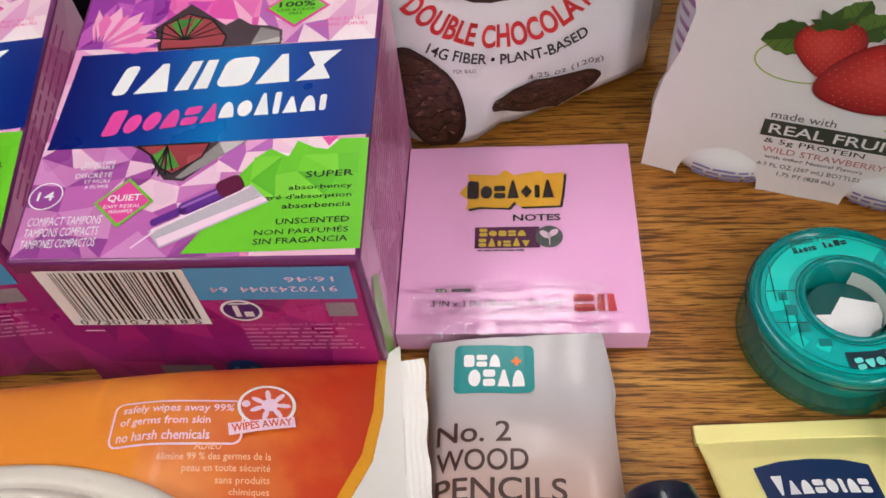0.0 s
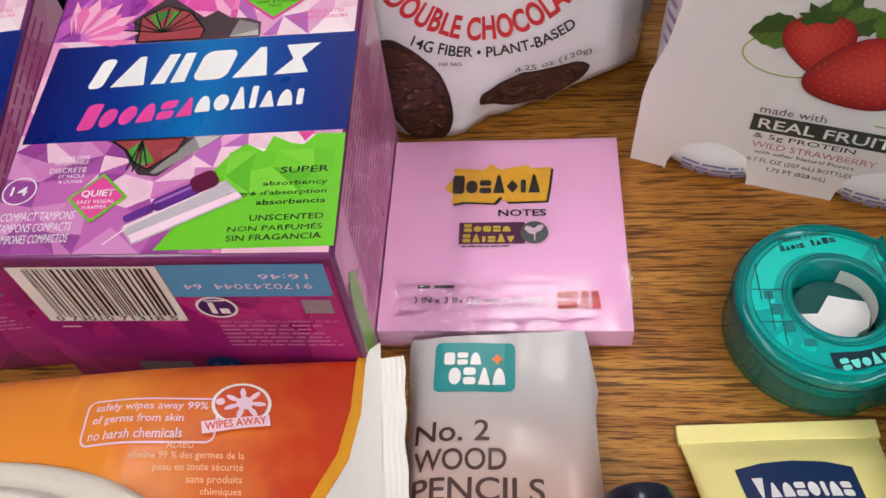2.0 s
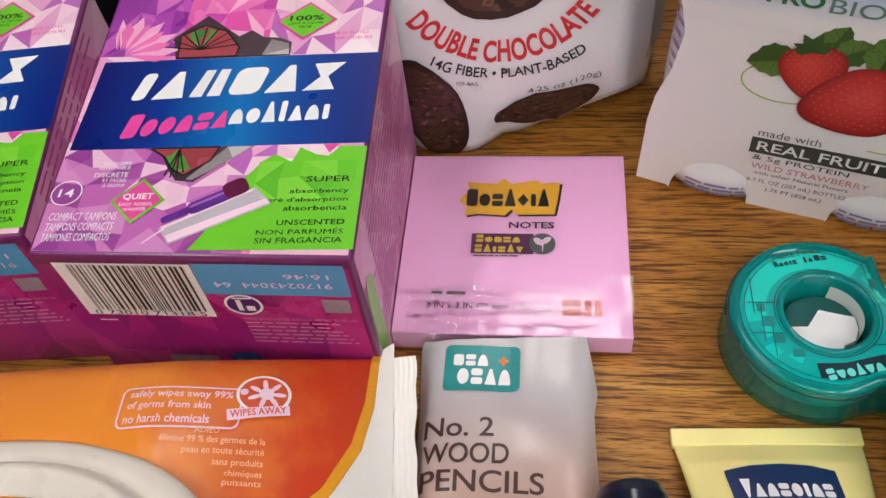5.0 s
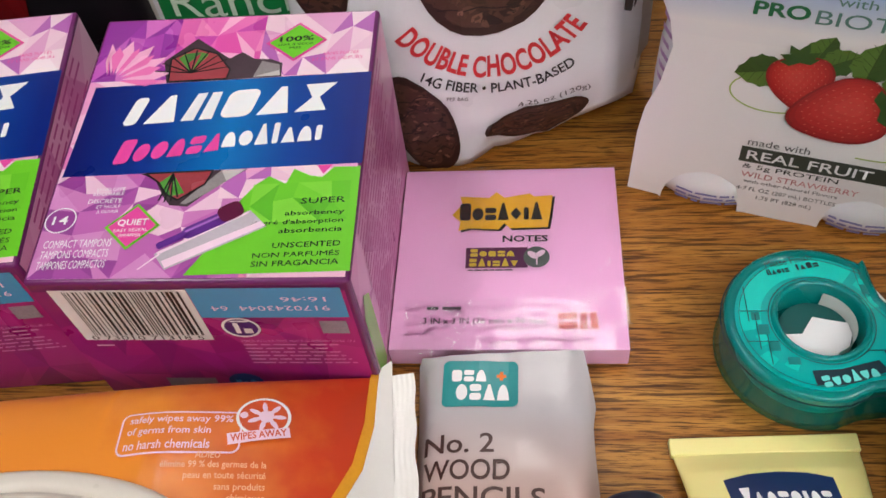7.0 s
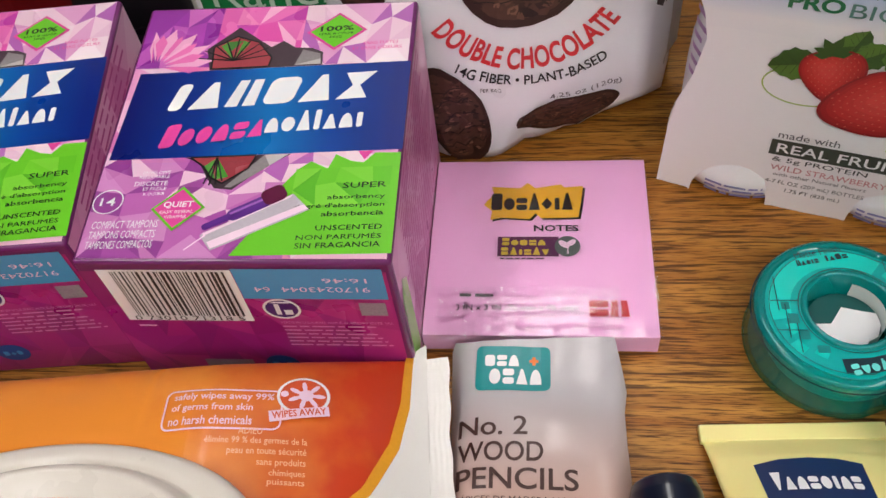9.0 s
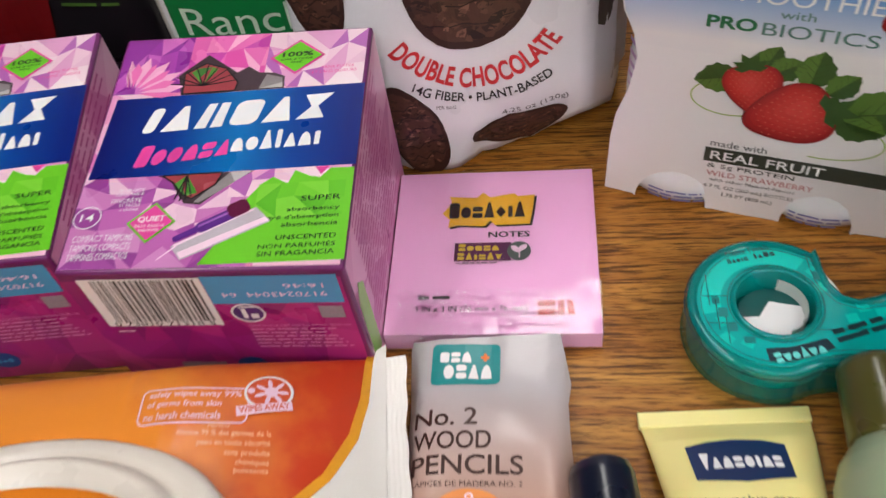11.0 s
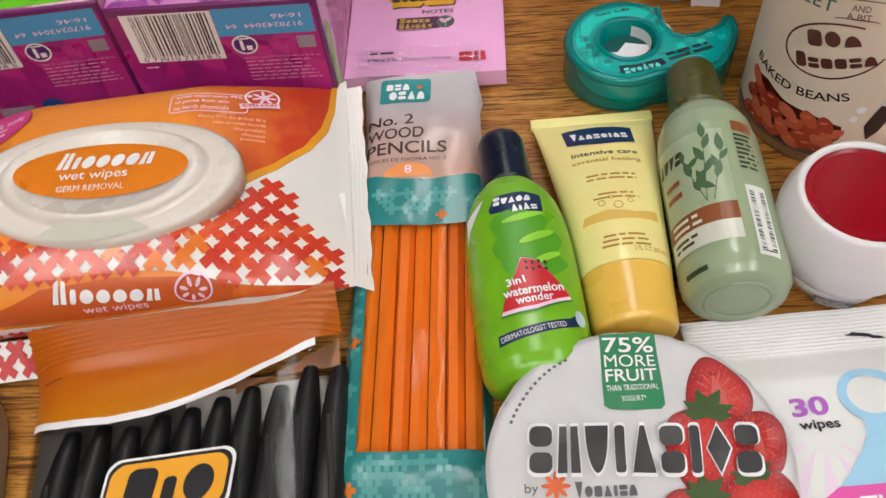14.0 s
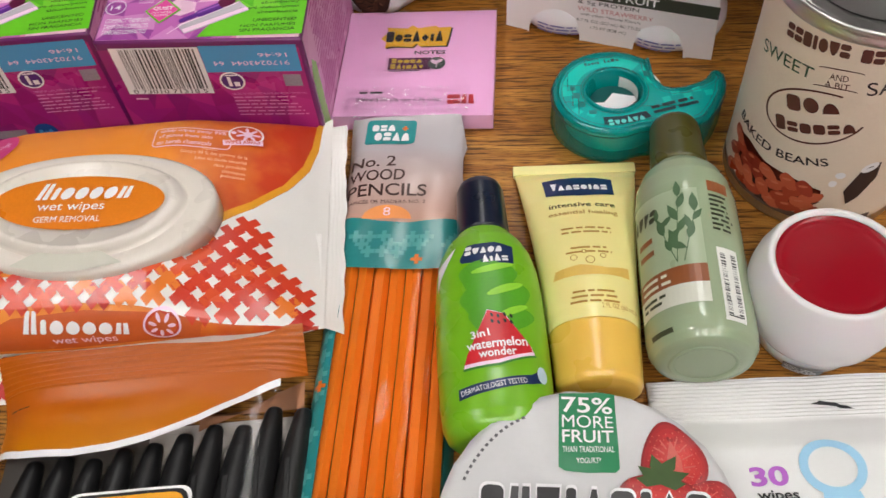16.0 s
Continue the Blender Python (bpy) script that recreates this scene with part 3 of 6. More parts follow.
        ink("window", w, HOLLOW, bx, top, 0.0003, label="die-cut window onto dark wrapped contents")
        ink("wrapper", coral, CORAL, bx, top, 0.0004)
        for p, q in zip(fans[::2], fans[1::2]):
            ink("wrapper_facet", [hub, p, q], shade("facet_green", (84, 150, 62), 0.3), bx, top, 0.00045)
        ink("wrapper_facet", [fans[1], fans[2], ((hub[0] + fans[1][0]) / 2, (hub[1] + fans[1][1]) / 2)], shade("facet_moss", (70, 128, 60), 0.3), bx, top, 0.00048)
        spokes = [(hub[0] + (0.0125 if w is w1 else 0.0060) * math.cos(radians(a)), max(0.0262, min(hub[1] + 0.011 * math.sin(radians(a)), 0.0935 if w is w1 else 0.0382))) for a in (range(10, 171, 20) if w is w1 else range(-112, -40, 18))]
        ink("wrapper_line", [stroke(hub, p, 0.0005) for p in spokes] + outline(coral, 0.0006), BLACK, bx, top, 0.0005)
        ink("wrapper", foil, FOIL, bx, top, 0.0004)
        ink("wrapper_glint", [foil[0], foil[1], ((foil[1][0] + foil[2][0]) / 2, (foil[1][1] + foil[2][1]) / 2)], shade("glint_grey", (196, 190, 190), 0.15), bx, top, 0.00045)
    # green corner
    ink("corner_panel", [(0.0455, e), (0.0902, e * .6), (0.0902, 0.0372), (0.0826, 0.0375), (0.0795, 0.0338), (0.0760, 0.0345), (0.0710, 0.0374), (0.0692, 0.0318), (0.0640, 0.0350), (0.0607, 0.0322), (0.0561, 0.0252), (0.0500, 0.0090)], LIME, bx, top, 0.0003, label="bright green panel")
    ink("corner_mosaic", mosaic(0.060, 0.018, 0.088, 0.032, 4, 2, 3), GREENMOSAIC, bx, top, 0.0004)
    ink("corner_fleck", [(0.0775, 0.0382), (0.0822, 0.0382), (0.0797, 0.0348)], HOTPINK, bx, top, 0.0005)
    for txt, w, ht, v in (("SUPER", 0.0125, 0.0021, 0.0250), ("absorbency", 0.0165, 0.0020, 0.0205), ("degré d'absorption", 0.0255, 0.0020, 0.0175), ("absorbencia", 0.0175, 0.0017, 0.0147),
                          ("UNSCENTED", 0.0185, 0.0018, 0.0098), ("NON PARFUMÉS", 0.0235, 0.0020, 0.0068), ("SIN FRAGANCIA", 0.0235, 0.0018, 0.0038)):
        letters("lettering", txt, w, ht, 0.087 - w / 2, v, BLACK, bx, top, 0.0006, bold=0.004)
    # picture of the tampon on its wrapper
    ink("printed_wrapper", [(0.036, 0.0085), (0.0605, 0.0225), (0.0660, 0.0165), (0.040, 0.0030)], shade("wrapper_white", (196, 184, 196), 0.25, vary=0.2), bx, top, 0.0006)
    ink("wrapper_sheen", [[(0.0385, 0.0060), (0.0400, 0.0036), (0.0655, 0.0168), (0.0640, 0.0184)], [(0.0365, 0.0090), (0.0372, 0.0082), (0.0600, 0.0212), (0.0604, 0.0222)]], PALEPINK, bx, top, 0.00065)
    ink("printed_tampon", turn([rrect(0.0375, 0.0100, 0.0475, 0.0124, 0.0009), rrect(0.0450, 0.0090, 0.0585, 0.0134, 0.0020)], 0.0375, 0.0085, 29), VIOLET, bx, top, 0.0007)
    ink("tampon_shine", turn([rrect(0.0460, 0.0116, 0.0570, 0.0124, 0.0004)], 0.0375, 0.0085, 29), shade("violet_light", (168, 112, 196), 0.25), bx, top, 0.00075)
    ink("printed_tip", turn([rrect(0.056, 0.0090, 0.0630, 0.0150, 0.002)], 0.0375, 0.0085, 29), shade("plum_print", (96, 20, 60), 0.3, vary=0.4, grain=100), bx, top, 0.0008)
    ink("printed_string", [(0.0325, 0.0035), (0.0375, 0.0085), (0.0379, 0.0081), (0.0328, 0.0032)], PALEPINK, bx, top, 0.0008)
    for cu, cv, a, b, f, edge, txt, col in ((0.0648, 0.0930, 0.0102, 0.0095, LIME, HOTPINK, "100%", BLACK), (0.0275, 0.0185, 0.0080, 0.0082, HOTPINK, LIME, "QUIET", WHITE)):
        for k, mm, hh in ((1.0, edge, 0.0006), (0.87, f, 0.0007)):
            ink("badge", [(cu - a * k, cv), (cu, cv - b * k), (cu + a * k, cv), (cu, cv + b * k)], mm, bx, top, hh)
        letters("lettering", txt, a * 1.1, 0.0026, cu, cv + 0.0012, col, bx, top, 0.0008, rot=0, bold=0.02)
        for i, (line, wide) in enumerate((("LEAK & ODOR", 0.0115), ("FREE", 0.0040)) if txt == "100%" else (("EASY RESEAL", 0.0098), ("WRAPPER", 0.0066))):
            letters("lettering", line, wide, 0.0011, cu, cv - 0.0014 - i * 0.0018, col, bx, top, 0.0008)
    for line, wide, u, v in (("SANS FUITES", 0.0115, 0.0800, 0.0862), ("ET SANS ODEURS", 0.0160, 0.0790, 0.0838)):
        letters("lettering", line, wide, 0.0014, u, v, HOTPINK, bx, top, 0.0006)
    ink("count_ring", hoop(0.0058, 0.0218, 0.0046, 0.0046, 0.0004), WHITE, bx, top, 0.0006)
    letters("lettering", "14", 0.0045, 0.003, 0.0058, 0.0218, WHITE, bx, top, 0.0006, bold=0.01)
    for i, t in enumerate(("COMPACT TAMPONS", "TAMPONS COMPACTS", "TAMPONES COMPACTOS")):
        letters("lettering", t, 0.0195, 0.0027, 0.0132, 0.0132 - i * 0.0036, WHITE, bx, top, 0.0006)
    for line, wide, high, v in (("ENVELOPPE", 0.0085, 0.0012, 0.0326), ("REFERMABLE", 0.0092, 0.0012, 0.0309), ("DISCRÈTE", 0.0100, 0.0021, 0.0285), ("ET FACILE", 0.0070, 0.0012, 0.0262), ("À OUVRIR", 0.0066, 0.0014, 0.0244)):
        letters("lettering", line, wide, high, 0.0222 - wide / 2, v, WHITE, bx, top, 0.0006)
    # front face
    ink("barcode_panel", rect(0.0065, 0.0375, 0.0455, 0.0635), WHITE, bx, front, 0.0003, label="white barcode panel")
    ink("barcode", barcode(0.0105, 0.0405, 0.0435, 0.0628), BLACK, bx, front, 0.0005)
    letters("lettering", "0 73010 71318 5", 0.034, 0.0022, 0.026, 0.0391, BLACK, bx, front, 0.0005)
    ink("date_strip", rect(0.0457, 0.0495, 0.0875, 0.0640), SKY, bx, front, 0.0003, label="light blue date strip")
    letters("lettering", "9170243044  64", 0.033, 0.0024, 0.0665, 0.0545, PALEPINK, bx, front, 0.0005, rot=180)
    letters("lettering", "16:46", 0.0125, 0.0022, 0.0765, 0.0588, PALEPINK, bx, front, 0.0005, rot=180)
    ink("symbol", oval(0.0555, 0.0445, 0.0052, 0.0048), shade("symbol_purple", (74, 30, 110), 0.4), bx, front, 0.0004)
    ink("symbol_ring", hoop(0.0555, 0.0445, 0.0056, 0.0052, 0.0008), WHITE, bx, front, 0.0005)
    ink("symbol_mark", [rect(0.0535, 0.0415, 0.0550, 0.0470), rect(0.0560, 0.0415, 0.0585, 0.0440), rect(0.0525, 0.0475, 0.0580, 0.0482, 0.001)], WHITE, bx, front, 0.0005)
    ink("pale_patch", rect(0.0785, 0.0412, 0.0862, 0.0478), shade("patch_grey", (150, 140, 150), 0.5, vary=0.6, grain=400), bx, front, 0.0004)
    letters("lettering", "MADE IN U.S.A./FAIT AUX É.-U./HECHO EN EE. UU.", 0.0335, 0.0015, 0.0703, 0.0372, shade("print_pink", (226, 150, 196), 0.4), bx, front, 0.0004)
    ink("small_print", bars(0.0535, 0.0352, 0.033, 6, 0.0021, 0.3, seed=9), shade("print_pink", (226, 150, 196), 0.4), bx, front, 0.0004)
    ink("pale_patch", rect(0.0225, 0.0095, 0.0385, 0.0145), shade("patch_grey", (150, 140, 150)), bx, front, 0.0004)
    ink("maker_badge", oval(0.048, 0.0125, 0.0055, 0.005), shade("badge_blue", (24, 70, 140), 0.35), bx, front, 0.0004)
    mark("QdO", 0.048, 0.0125, 0.0065, 0.0026, SKY, bx, front, 0.0006)
    ink("small_print", bars(0.0085, 0.035, 0.006, 1, 0.0016, seed=2), PALEPINK, bx, front, 0.0004)
    # right side
    ink("side_print", bars(0.016, 0.0640, 0.074, 17, 0.0031, 0.3, 12), shade("side_rose", (186, 76, 146), 0.4), bx, right, 0.0003)
    ink("side_panel", [(0.002, 0.008), (0.011, 0.008), (0.011, 0.044), (0.006, 0.050), (0.002, 0.044)], LIME, bx, right, 0.0003)
    return bx


box_a = carton()
box_b = copy_thing(box_a, pose(-0.1833, -0.0146, 0, 0, 0, 5.2))

# ---- pad of sticky notes ----
pad = thing("sticky_note_pad", pose(0, 0, 0), "pink square pad of sticky notes in clear wrap", "notepad")
PINK = shade("pink_paper", (250, 190, 232), 0.6, vary=0.03, bump=0.02)
part("paper_block", rbox(0, 0, 0.0002, 0.076, 0.076, 0.0093, 0.0003, 2), PINK, pad, "stack of pink paper sheets")
ptop = flat((0, 0, 0.0093), (1, 0, 0), (0, 1, 0))
star = [(0.018, 0.0545), (0.0215, 0.0595), (0.0205, 0.063), (0.031, 0.0622), (0.0335, 0.0648), (0.0365, 0.0622), (0.0455, 0.064), (0.0470, 0.0625), (0.0535, 0.0630), (0.0525, 0.0545), (0.0515, 0.0485), (0.0385, 0.0482), (0.0365, 0.0505), (0.0345, 0.0478), (0.0245, 0.0485), (0.0205, 0.0475), (0.0210, 0.0515)]
ink("logo_shadow", [(x + 0.0008, y - 0.0007) for x, y in star], BLACK, pad, ptop, 0.0003)
ink("logo_patch", star, shade("logo_yellow", (240, 186, 44), 0.45), pad, ptop, 0.0004, label="torn-edged yellow logo patch")
mark("QoeTdbT", 0.0352, 0.0558, 0.029, 0.0078, BLACK, pad, ptop, 0.0005, 0, 0, 0, 0.3, "", 0.14)
letters("lettering", "NOTES", 0.0155, 0.0028, 0.0437, 0.0437, BLACK, pad, ptop, 0.0004, bold=0.02)
ink("product_bar", rect(0.0235, 0.0315, 0.0445, 0.0400), shade("plum_bar", (86, 14, 74), 0.45), pad, ptop, 0.0003, label="plum product bar")
MARKY = shade("mark_yellow", (214, 180, 60), 0.45)
mark("Eoqen", 0.0325, 0.0378, 0.0150, 0.0032, MARKY, pad, ptop, 0.0004)
mark("ETbeTv", 0.0330, 0.0337, 0.0165, 0.0032, MARKY, pad, ptop, 0.0004)
ink("leaf_badge", oval(0.0475, 0.0358, 0.0044, 0.0044), shade("badge_grey", (84, 92, 90), 0.45), pad, ptop, 0.0004)
ink("leaf_badge_mark", [oval(0.0463, 0.0366, 0.0022, 0.0012, 12, 140), oval(0.0488, 0.0372, 0.0020, 0.0011, 12, 40), rect(0.0474, 0.0325, 0.0478, 0.0368)], PALEPINK, pad, ptop, 0.0005)
ink("small_print", bars(0.0245, 0.0308, 0.019, 1, 0.0012, seed=4), BLACK, pad, ptop, 0.0004)
letters("lettering", "3 IN x 3 IN (76 mm x 76 mm)", 0.040, 0.0030, 0.0305, 0.0102, GREYINK, pad, ptop, 0.0004)
ink("small_print", bars(0.0115, 0.0160, 0.016, 1, 0.003, seed=4), GREYINK, pad, ptop, 0.0004)
mark("EZ", 0.0605, 0.0105, 0.0128, 0.0062, shade("logo_red", (204, 40, 52), 0.45), pad, ptop, 0.0004, 0, 0, 0, 0.34, "red sign of the maker's mark", 0.08)


def wrap(s, t):
    x, y = -0.0006 + 0.0772 * s, -0.0006 + 0.0772 * t
    w = noise.noise(Vector((x * 160, y * 60, 1))) * 0.5 + noise.noise(Vector((x * 60, y * 240, 5))) * 0.5
    edge = max(0, max(abs(s - .5), abs(t - .5)) - 0.40) / 0.10
    return (x, y, 0.0102 + 0.00012 * w + 0.0005 * w * edge)


part("wrapper", sheet(wrap, 40, 40), FILM, pad, "clear cellophane wrap", True)

# ---- smoothie carton with four bottles ----
CARD = shade("white_card", (240, 235, 237), 0.42, vary=0.03, coat=0.1)
yog = thing("smoothie_carton", pose(0.081, 0.073, 0, 0, 0, -16.5), "white cardboard carton of strawberry smoothie bottles", "carton")
prof = [(0.0, 0.002), (0.001, 0.031), (0.0025, 0.042), (0.0062, 0.054), (0.0085, 0.069), (0.0065, 0.079), (0.003, 0.087), (0.001, 0.100), (0.001, 0.135)]
W = 0.1045
cut = lambda c, a, ht: [(c + a * math.cos(t), max(0.0, ht * math.sin(t))) for t in [math.pi * i / 14 for i in range(15)]]
outl = [(W - x, z) for x, z in prof] + [(x, z) for x, z in prof[::-1]]
outl += [(0.011, 0.001)] + cut(0.0255, 0.0135, 0.0165)[::-1] + [(0.0415, 0.0003), (0.0525, 0.0), (0.0635, 0.0003)] + cut(0.0785, 0.0125, 0.0175)[::-1] + [(0.093, 0.001)]
bm = bmesh.new()
fc = bm.faces.new([bm.verts.new((x, 0, z)) for x, z in outl])
ex = bmesh.ops.extrude_face_region(bm, geom=[fc])
for v in ex["geom"]:
    if isinstance(v, bmesh.types.BMVert):
        v.co.y += 0.0006
bmesh.ops.recalc_face_normals(bm, faces=bm.faces[:])
bm.normal_update()
bmesh.ops.triangulate(bm, faces=[f for f in bm.faces if len(f.verts) > 4], ngon_method="EAR_CLIP")
part("front_panel", bm, CARD, yog, "die-cut white panel with curved sides")
part("top_panel", rbox(0.001, 0.0008, 0.1344, W - 0.001, 0.104, 0.135, 0), CARD, yog)
part("back_panel", rbox(0.001, 0.104, 0.001, W - 0.001, 0.1046, 0.1344, 0), CARD, yog)
BOTTLE = shade("bottle_white", (240, 239, 244), 0.25, coat=0.3, sub=0.1)
for cx in (0.027, 0.078):
    for cy in (0.0262, 0.078):
        bt = part("bottle", lathe([(0.020, 0.0005), (0.0245, 0.001), (0.0275, 0.0035), (0.0286, 0.0075), (0.0280, 0.0125), (0.0255, 0.019), (0.0255, 0.04), (0.0250, 0.052), (0.0225, 0.066), (0.0225, 0.072), (0.0250, 0.085), (0.0255, 0.105), (0.018, 0.122), (0.016, 0.132)], 40, cx, cy), BOTTLE, yog, "white plastic bottle", True)
        Sb = (lambda cx, cy: lambda u, v, h: Vector((cx + (0.0256 + h) * math.sin(u / 0.0256), cy - (0.0256 + h) * math.cos(u / 0.0256), v)))(cx, cy)
        ink("bottle_print", bars(-0.009, 0.0088, 0.020, 3, 0.0019, 0.5, seed=int(cx * 1000)), shade("bottle_blue", (134, 134, 186), 0.4), bt, Sb, 0.0033)
        ink("bottle_print", bars(-0.03, 0.100, 0.05, 12, 0.005, seed=int(cx * 900)), shade("bottle_mauve", (150, 110, 160), 0.4), bt, Sb, 0.0002, 0.004)
yf = flat((0, 0, 0), (1, 0, 0), (0, 0, 1))
AZ = shade("sky_print", (150, 196, 232), 0.4, vary=0.15)
fade(AZ, 2, 0.080, 0.104, (238, 233, 236), (60, 146, 218))
ink("sky_panel", [(0.0080, 0.0745), (W - 0.0080, 0.0745), (W - 0.0035, 0.0875), (W - 0.0012, 0.100), (W - 0.0012, 0.134), (0.0012, 0.134), (0.0012, 0.100), (0.0035, 0.0875)], AZ, yog, yf, 0.0002, label="light blue printed sky fading to white")
ink("band", rect(0.0352, 0.0262, W - 0.0008, 0.0332), shade("band_dark", (62, 66, 58), 0.45, vary=0.3), yog, yf, 0.0003, label="dark green-black printed band")
letters("lettering", "REAL FRUIT", 0.0385, 0.0042, 0.0566, 0.0298, WHITE, yog, yf, 0.0005, bold=0.01)
letters("lettering", "made with", 0.0190, 0.0030, 0.0462, 0.0357, GREYINK, yog, yf, 0.0004)
letters("lettering", "& 5g PROTEIN", 0.0300, 0.0028, 0.0519, 0.0241, BLACK, yog, yf, 0.0004)
letters("lettering", "WILD STRAWBERRY", 0.0370, 0.0026, 0.0556, 0.0204, shade("rose_print", (206, 136, 142), 0.45), yog, yf, 0.0004)
letters("lettering", "with other Natural Flavors", 0.030, 0.0016, 0.0535, 0.0172, GREYINK, yog, yf, 0.0004)
letters("lettering", "4-7 FL OZ (207 mL) BOTTLES", 0.0320, 0.0024, 0.0528, 0.0132, GREYINK, yog, yf, 0.0004)
letters("lettering", "1.75 PT (828 mL)", 0.018, 0.0024, 0.0530, 0.0095, GREYINK, yog, yf, 0.0004)
letters("lettering", "PRO", 0.0150, 0.0047, 0.0362, 0.0872, shade("deep_green", (30, 110, 70), 0.45), yog, yf, 0.0005, bold=0.03)
letters("lettering", "BIOTICS", 0.0330, 0.0047, 0.0618, 0.0866, shade("teal_grey", (90, 130, 124), 0.45), yog, yf, 0.0005)
letters("lettering", "with", 0.0100, 0.0030, 0.0545, 0.0925, shade("teal_grey", (90, 130, 124)), yog, yf, 0.0005)
letters("lettering", "SMOOTHIE", 0.044, 0.0060, 0.055, 0.0985, WHITE, yog, yf, 0.0005)
VINE = shade("vine_green", (164, 184, 92), 0.45)
ink("vine", hoop(0.0400, 0.0570, 0.0130, 0.0078, 0.0005, 30), VINE, yog, yf, 0.0003)
ink("vine", hoop(0.0720, 0.0450, 0.0190, 0.0090, 0.0005, 30, 0, -100, 30), VINE, yog, yf, 0.0003)
for u, v, s, r in ((0.0420, 0.0670, 0.0150, 195), (0.0480, 0.0700, 0.0115, 70), (0.0505, 0.0690, 0.0120, 35), (0.0630, 0.0660, 0.0150, 84), (0.0690, 0.0640, 0.0120, 50), (0.0740, 0.0560, 0.0235, 16), (0.0730, 0.0550, 0.0170, -14)):
    big_leaf(yog, yf, u, v, s, r, 0.0004)
strawberry(yog, yf, 0.0462, 0.0640, 0.0122, 14, 0.0006)
strawberry(yog, yf, 0.0612, 0.0545, 0.0170, -68, 0.0009)
strawberry(yog, yf, 0.0850, 0.0975, 0.0095, -50, 0.0006)

# ---- cookie pouch ----
bag = thing("cookie_pouch", pose(0, 0, 0), "white stand-up pouch of double chocolate cookies", "pouch")
POUCH = shade("pouch_white", (240, 239, 244), 0.3, vary=0.04, coat=0.25)


def bag_front(x, z):
    t = max(0.0, min(1.0, z / 0.15))
    crease = 0.0012 * noise.noise(Vector((x * 70, z * 40, 2))) + 0.0006 * noise.noise(Vector((x * 200, z * 90, 7)))
    side = (x - 0.022) - 0.6 * (z - 0.003)
    crease += 0.0042 * max(0.0, min(1.0, side / 0.007)) * max(0.0, 1 - z / 0.040) + 0.0014 * noise.noise(Vector((x * 90, z * 150, 21))) * max(0.0, 1 - z / 0.045)
    return 0.0862 + 3.0 * (x - 0.02) ** 2 + 0.020 * t * t + crease + 0.0025 * math.exp(-(z / 0.02) ** 2) * (1 if x > 0.03 else 0)


def bag_floor(x):
    return 0.0005 + (0.017 * ((x - 0.012) / 0.058) ** 1.4 if x > 0.012 else 0.004 * min(1, (0.012 - x) / 0.03))


def bag_loop(z):
    out = []
    for i in range(37):
        x = -0.034 + 0.108 * i / 36
        zz = bag_floor(x) + (0.15 - bag_floor(x)) * z / 0.15
        out.append((x, bag_front(x, zz), zz))
    k = 1 - 0.55 * (z / 0.15) ** 2
    for i, (x, y, zz) in enumerate([(0.0785, 0.107, 0), (0.0865, 0.122, 0), (0.0905, 0.138, 0), (0.080, 0.152, 0), (0.04, 0.156, 0), (0.0, 0.154, 0), (-0.03, 0.148, 0), (-0.040, 0.135, 0), (-0.041, 0.115, 0)]):
        out.append((x, 0.106 + (y - 0.106) * k + (0.02 * (z / 0.15) ** 2), (0.0005 + (0.012 if i == 0 else 0.002)) * (1 - z / 0.15) + z))
    return out


part("pouch_body", rings([bag_loop(0.15 * i / 40) for i in range(41)]), POUCH, bag, smooth=True)
def gusset(s, t):
    z = 0.016 + 0.104 * t
    k = 1 - 0.55 * (z / 0.15) ** 2
    x, y = 0.0762 + 0.0150 * s - 0.001 * s * (1 - s), 0.1060 + 0.030 * s
    fold = 0.0006 * noise.noise(Vector((s * 4, t * 9, 12)))
    return (x + 0.0012 + fold, 0.106 + (y - 0.106) * k + 0.02 * (z / 0.15) ** 2 - 0.0008, z)


# the pouch film is white; taupe paints in the shade on its side
side = part("side_gusset", sheet(gusset, 10, 30), shade("gusset_shade_taupe", (176, 162, 148), 0.35, vary=0.12), bag, "folded side gusset, its shade painted taupe", True)
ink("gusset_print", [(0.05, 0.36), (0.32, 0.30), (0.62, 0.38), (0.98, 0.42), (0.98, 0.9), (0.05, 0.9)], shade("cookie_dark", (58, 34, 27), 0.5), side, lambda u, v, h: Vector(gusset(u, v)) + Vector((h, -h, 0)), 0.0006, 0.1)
part("top_seal", rbox(-0.034, 0.120, 0.149, 0.078, 0.1212, 0.163, 0.0003), POUCH, bag)
bf = lambda u, v, h: Vector((u, bag_front(u, v) - h, v))
cookie(bag, bf, 0.0325, 0.0840, 0.0240, 0.0232, 0, 0.0006, 1)
cookie(bag, bf, 0.0062, 0.0220, 0.0125, 0.0235, 18, 0.0006, 2)
cookie(bag, bf, 0.0480, 0.0195, 0.0192, 0.0085, 12, 0.0006, 3)
cookie(bag, bf, -0.024, 0.085, 0.012, 0.022, 10, 0.0006, 4)
letters("lettering", "DOUBLE CHOCOLATE", 0.066, 0.0090, 0.0332, 0.0482, shade("pouch_red", (214, 50, 56), 0.4), bag, bf, 0.0006, 0, 0.004, 27, 0.03)
letters("lettering", "14G FIBER • PLANT-BASED", 0.054, 0.0042, 0.0350, 0.0392, BLACK, bag, bf, 0.0006, 1, 0.004, 17, 0.015)
letters("lettering", "PER BAG", 0.0075, 0.0017, 0.0205, 0.0352, GREYINK, bag, bf, 0.0006, -3)
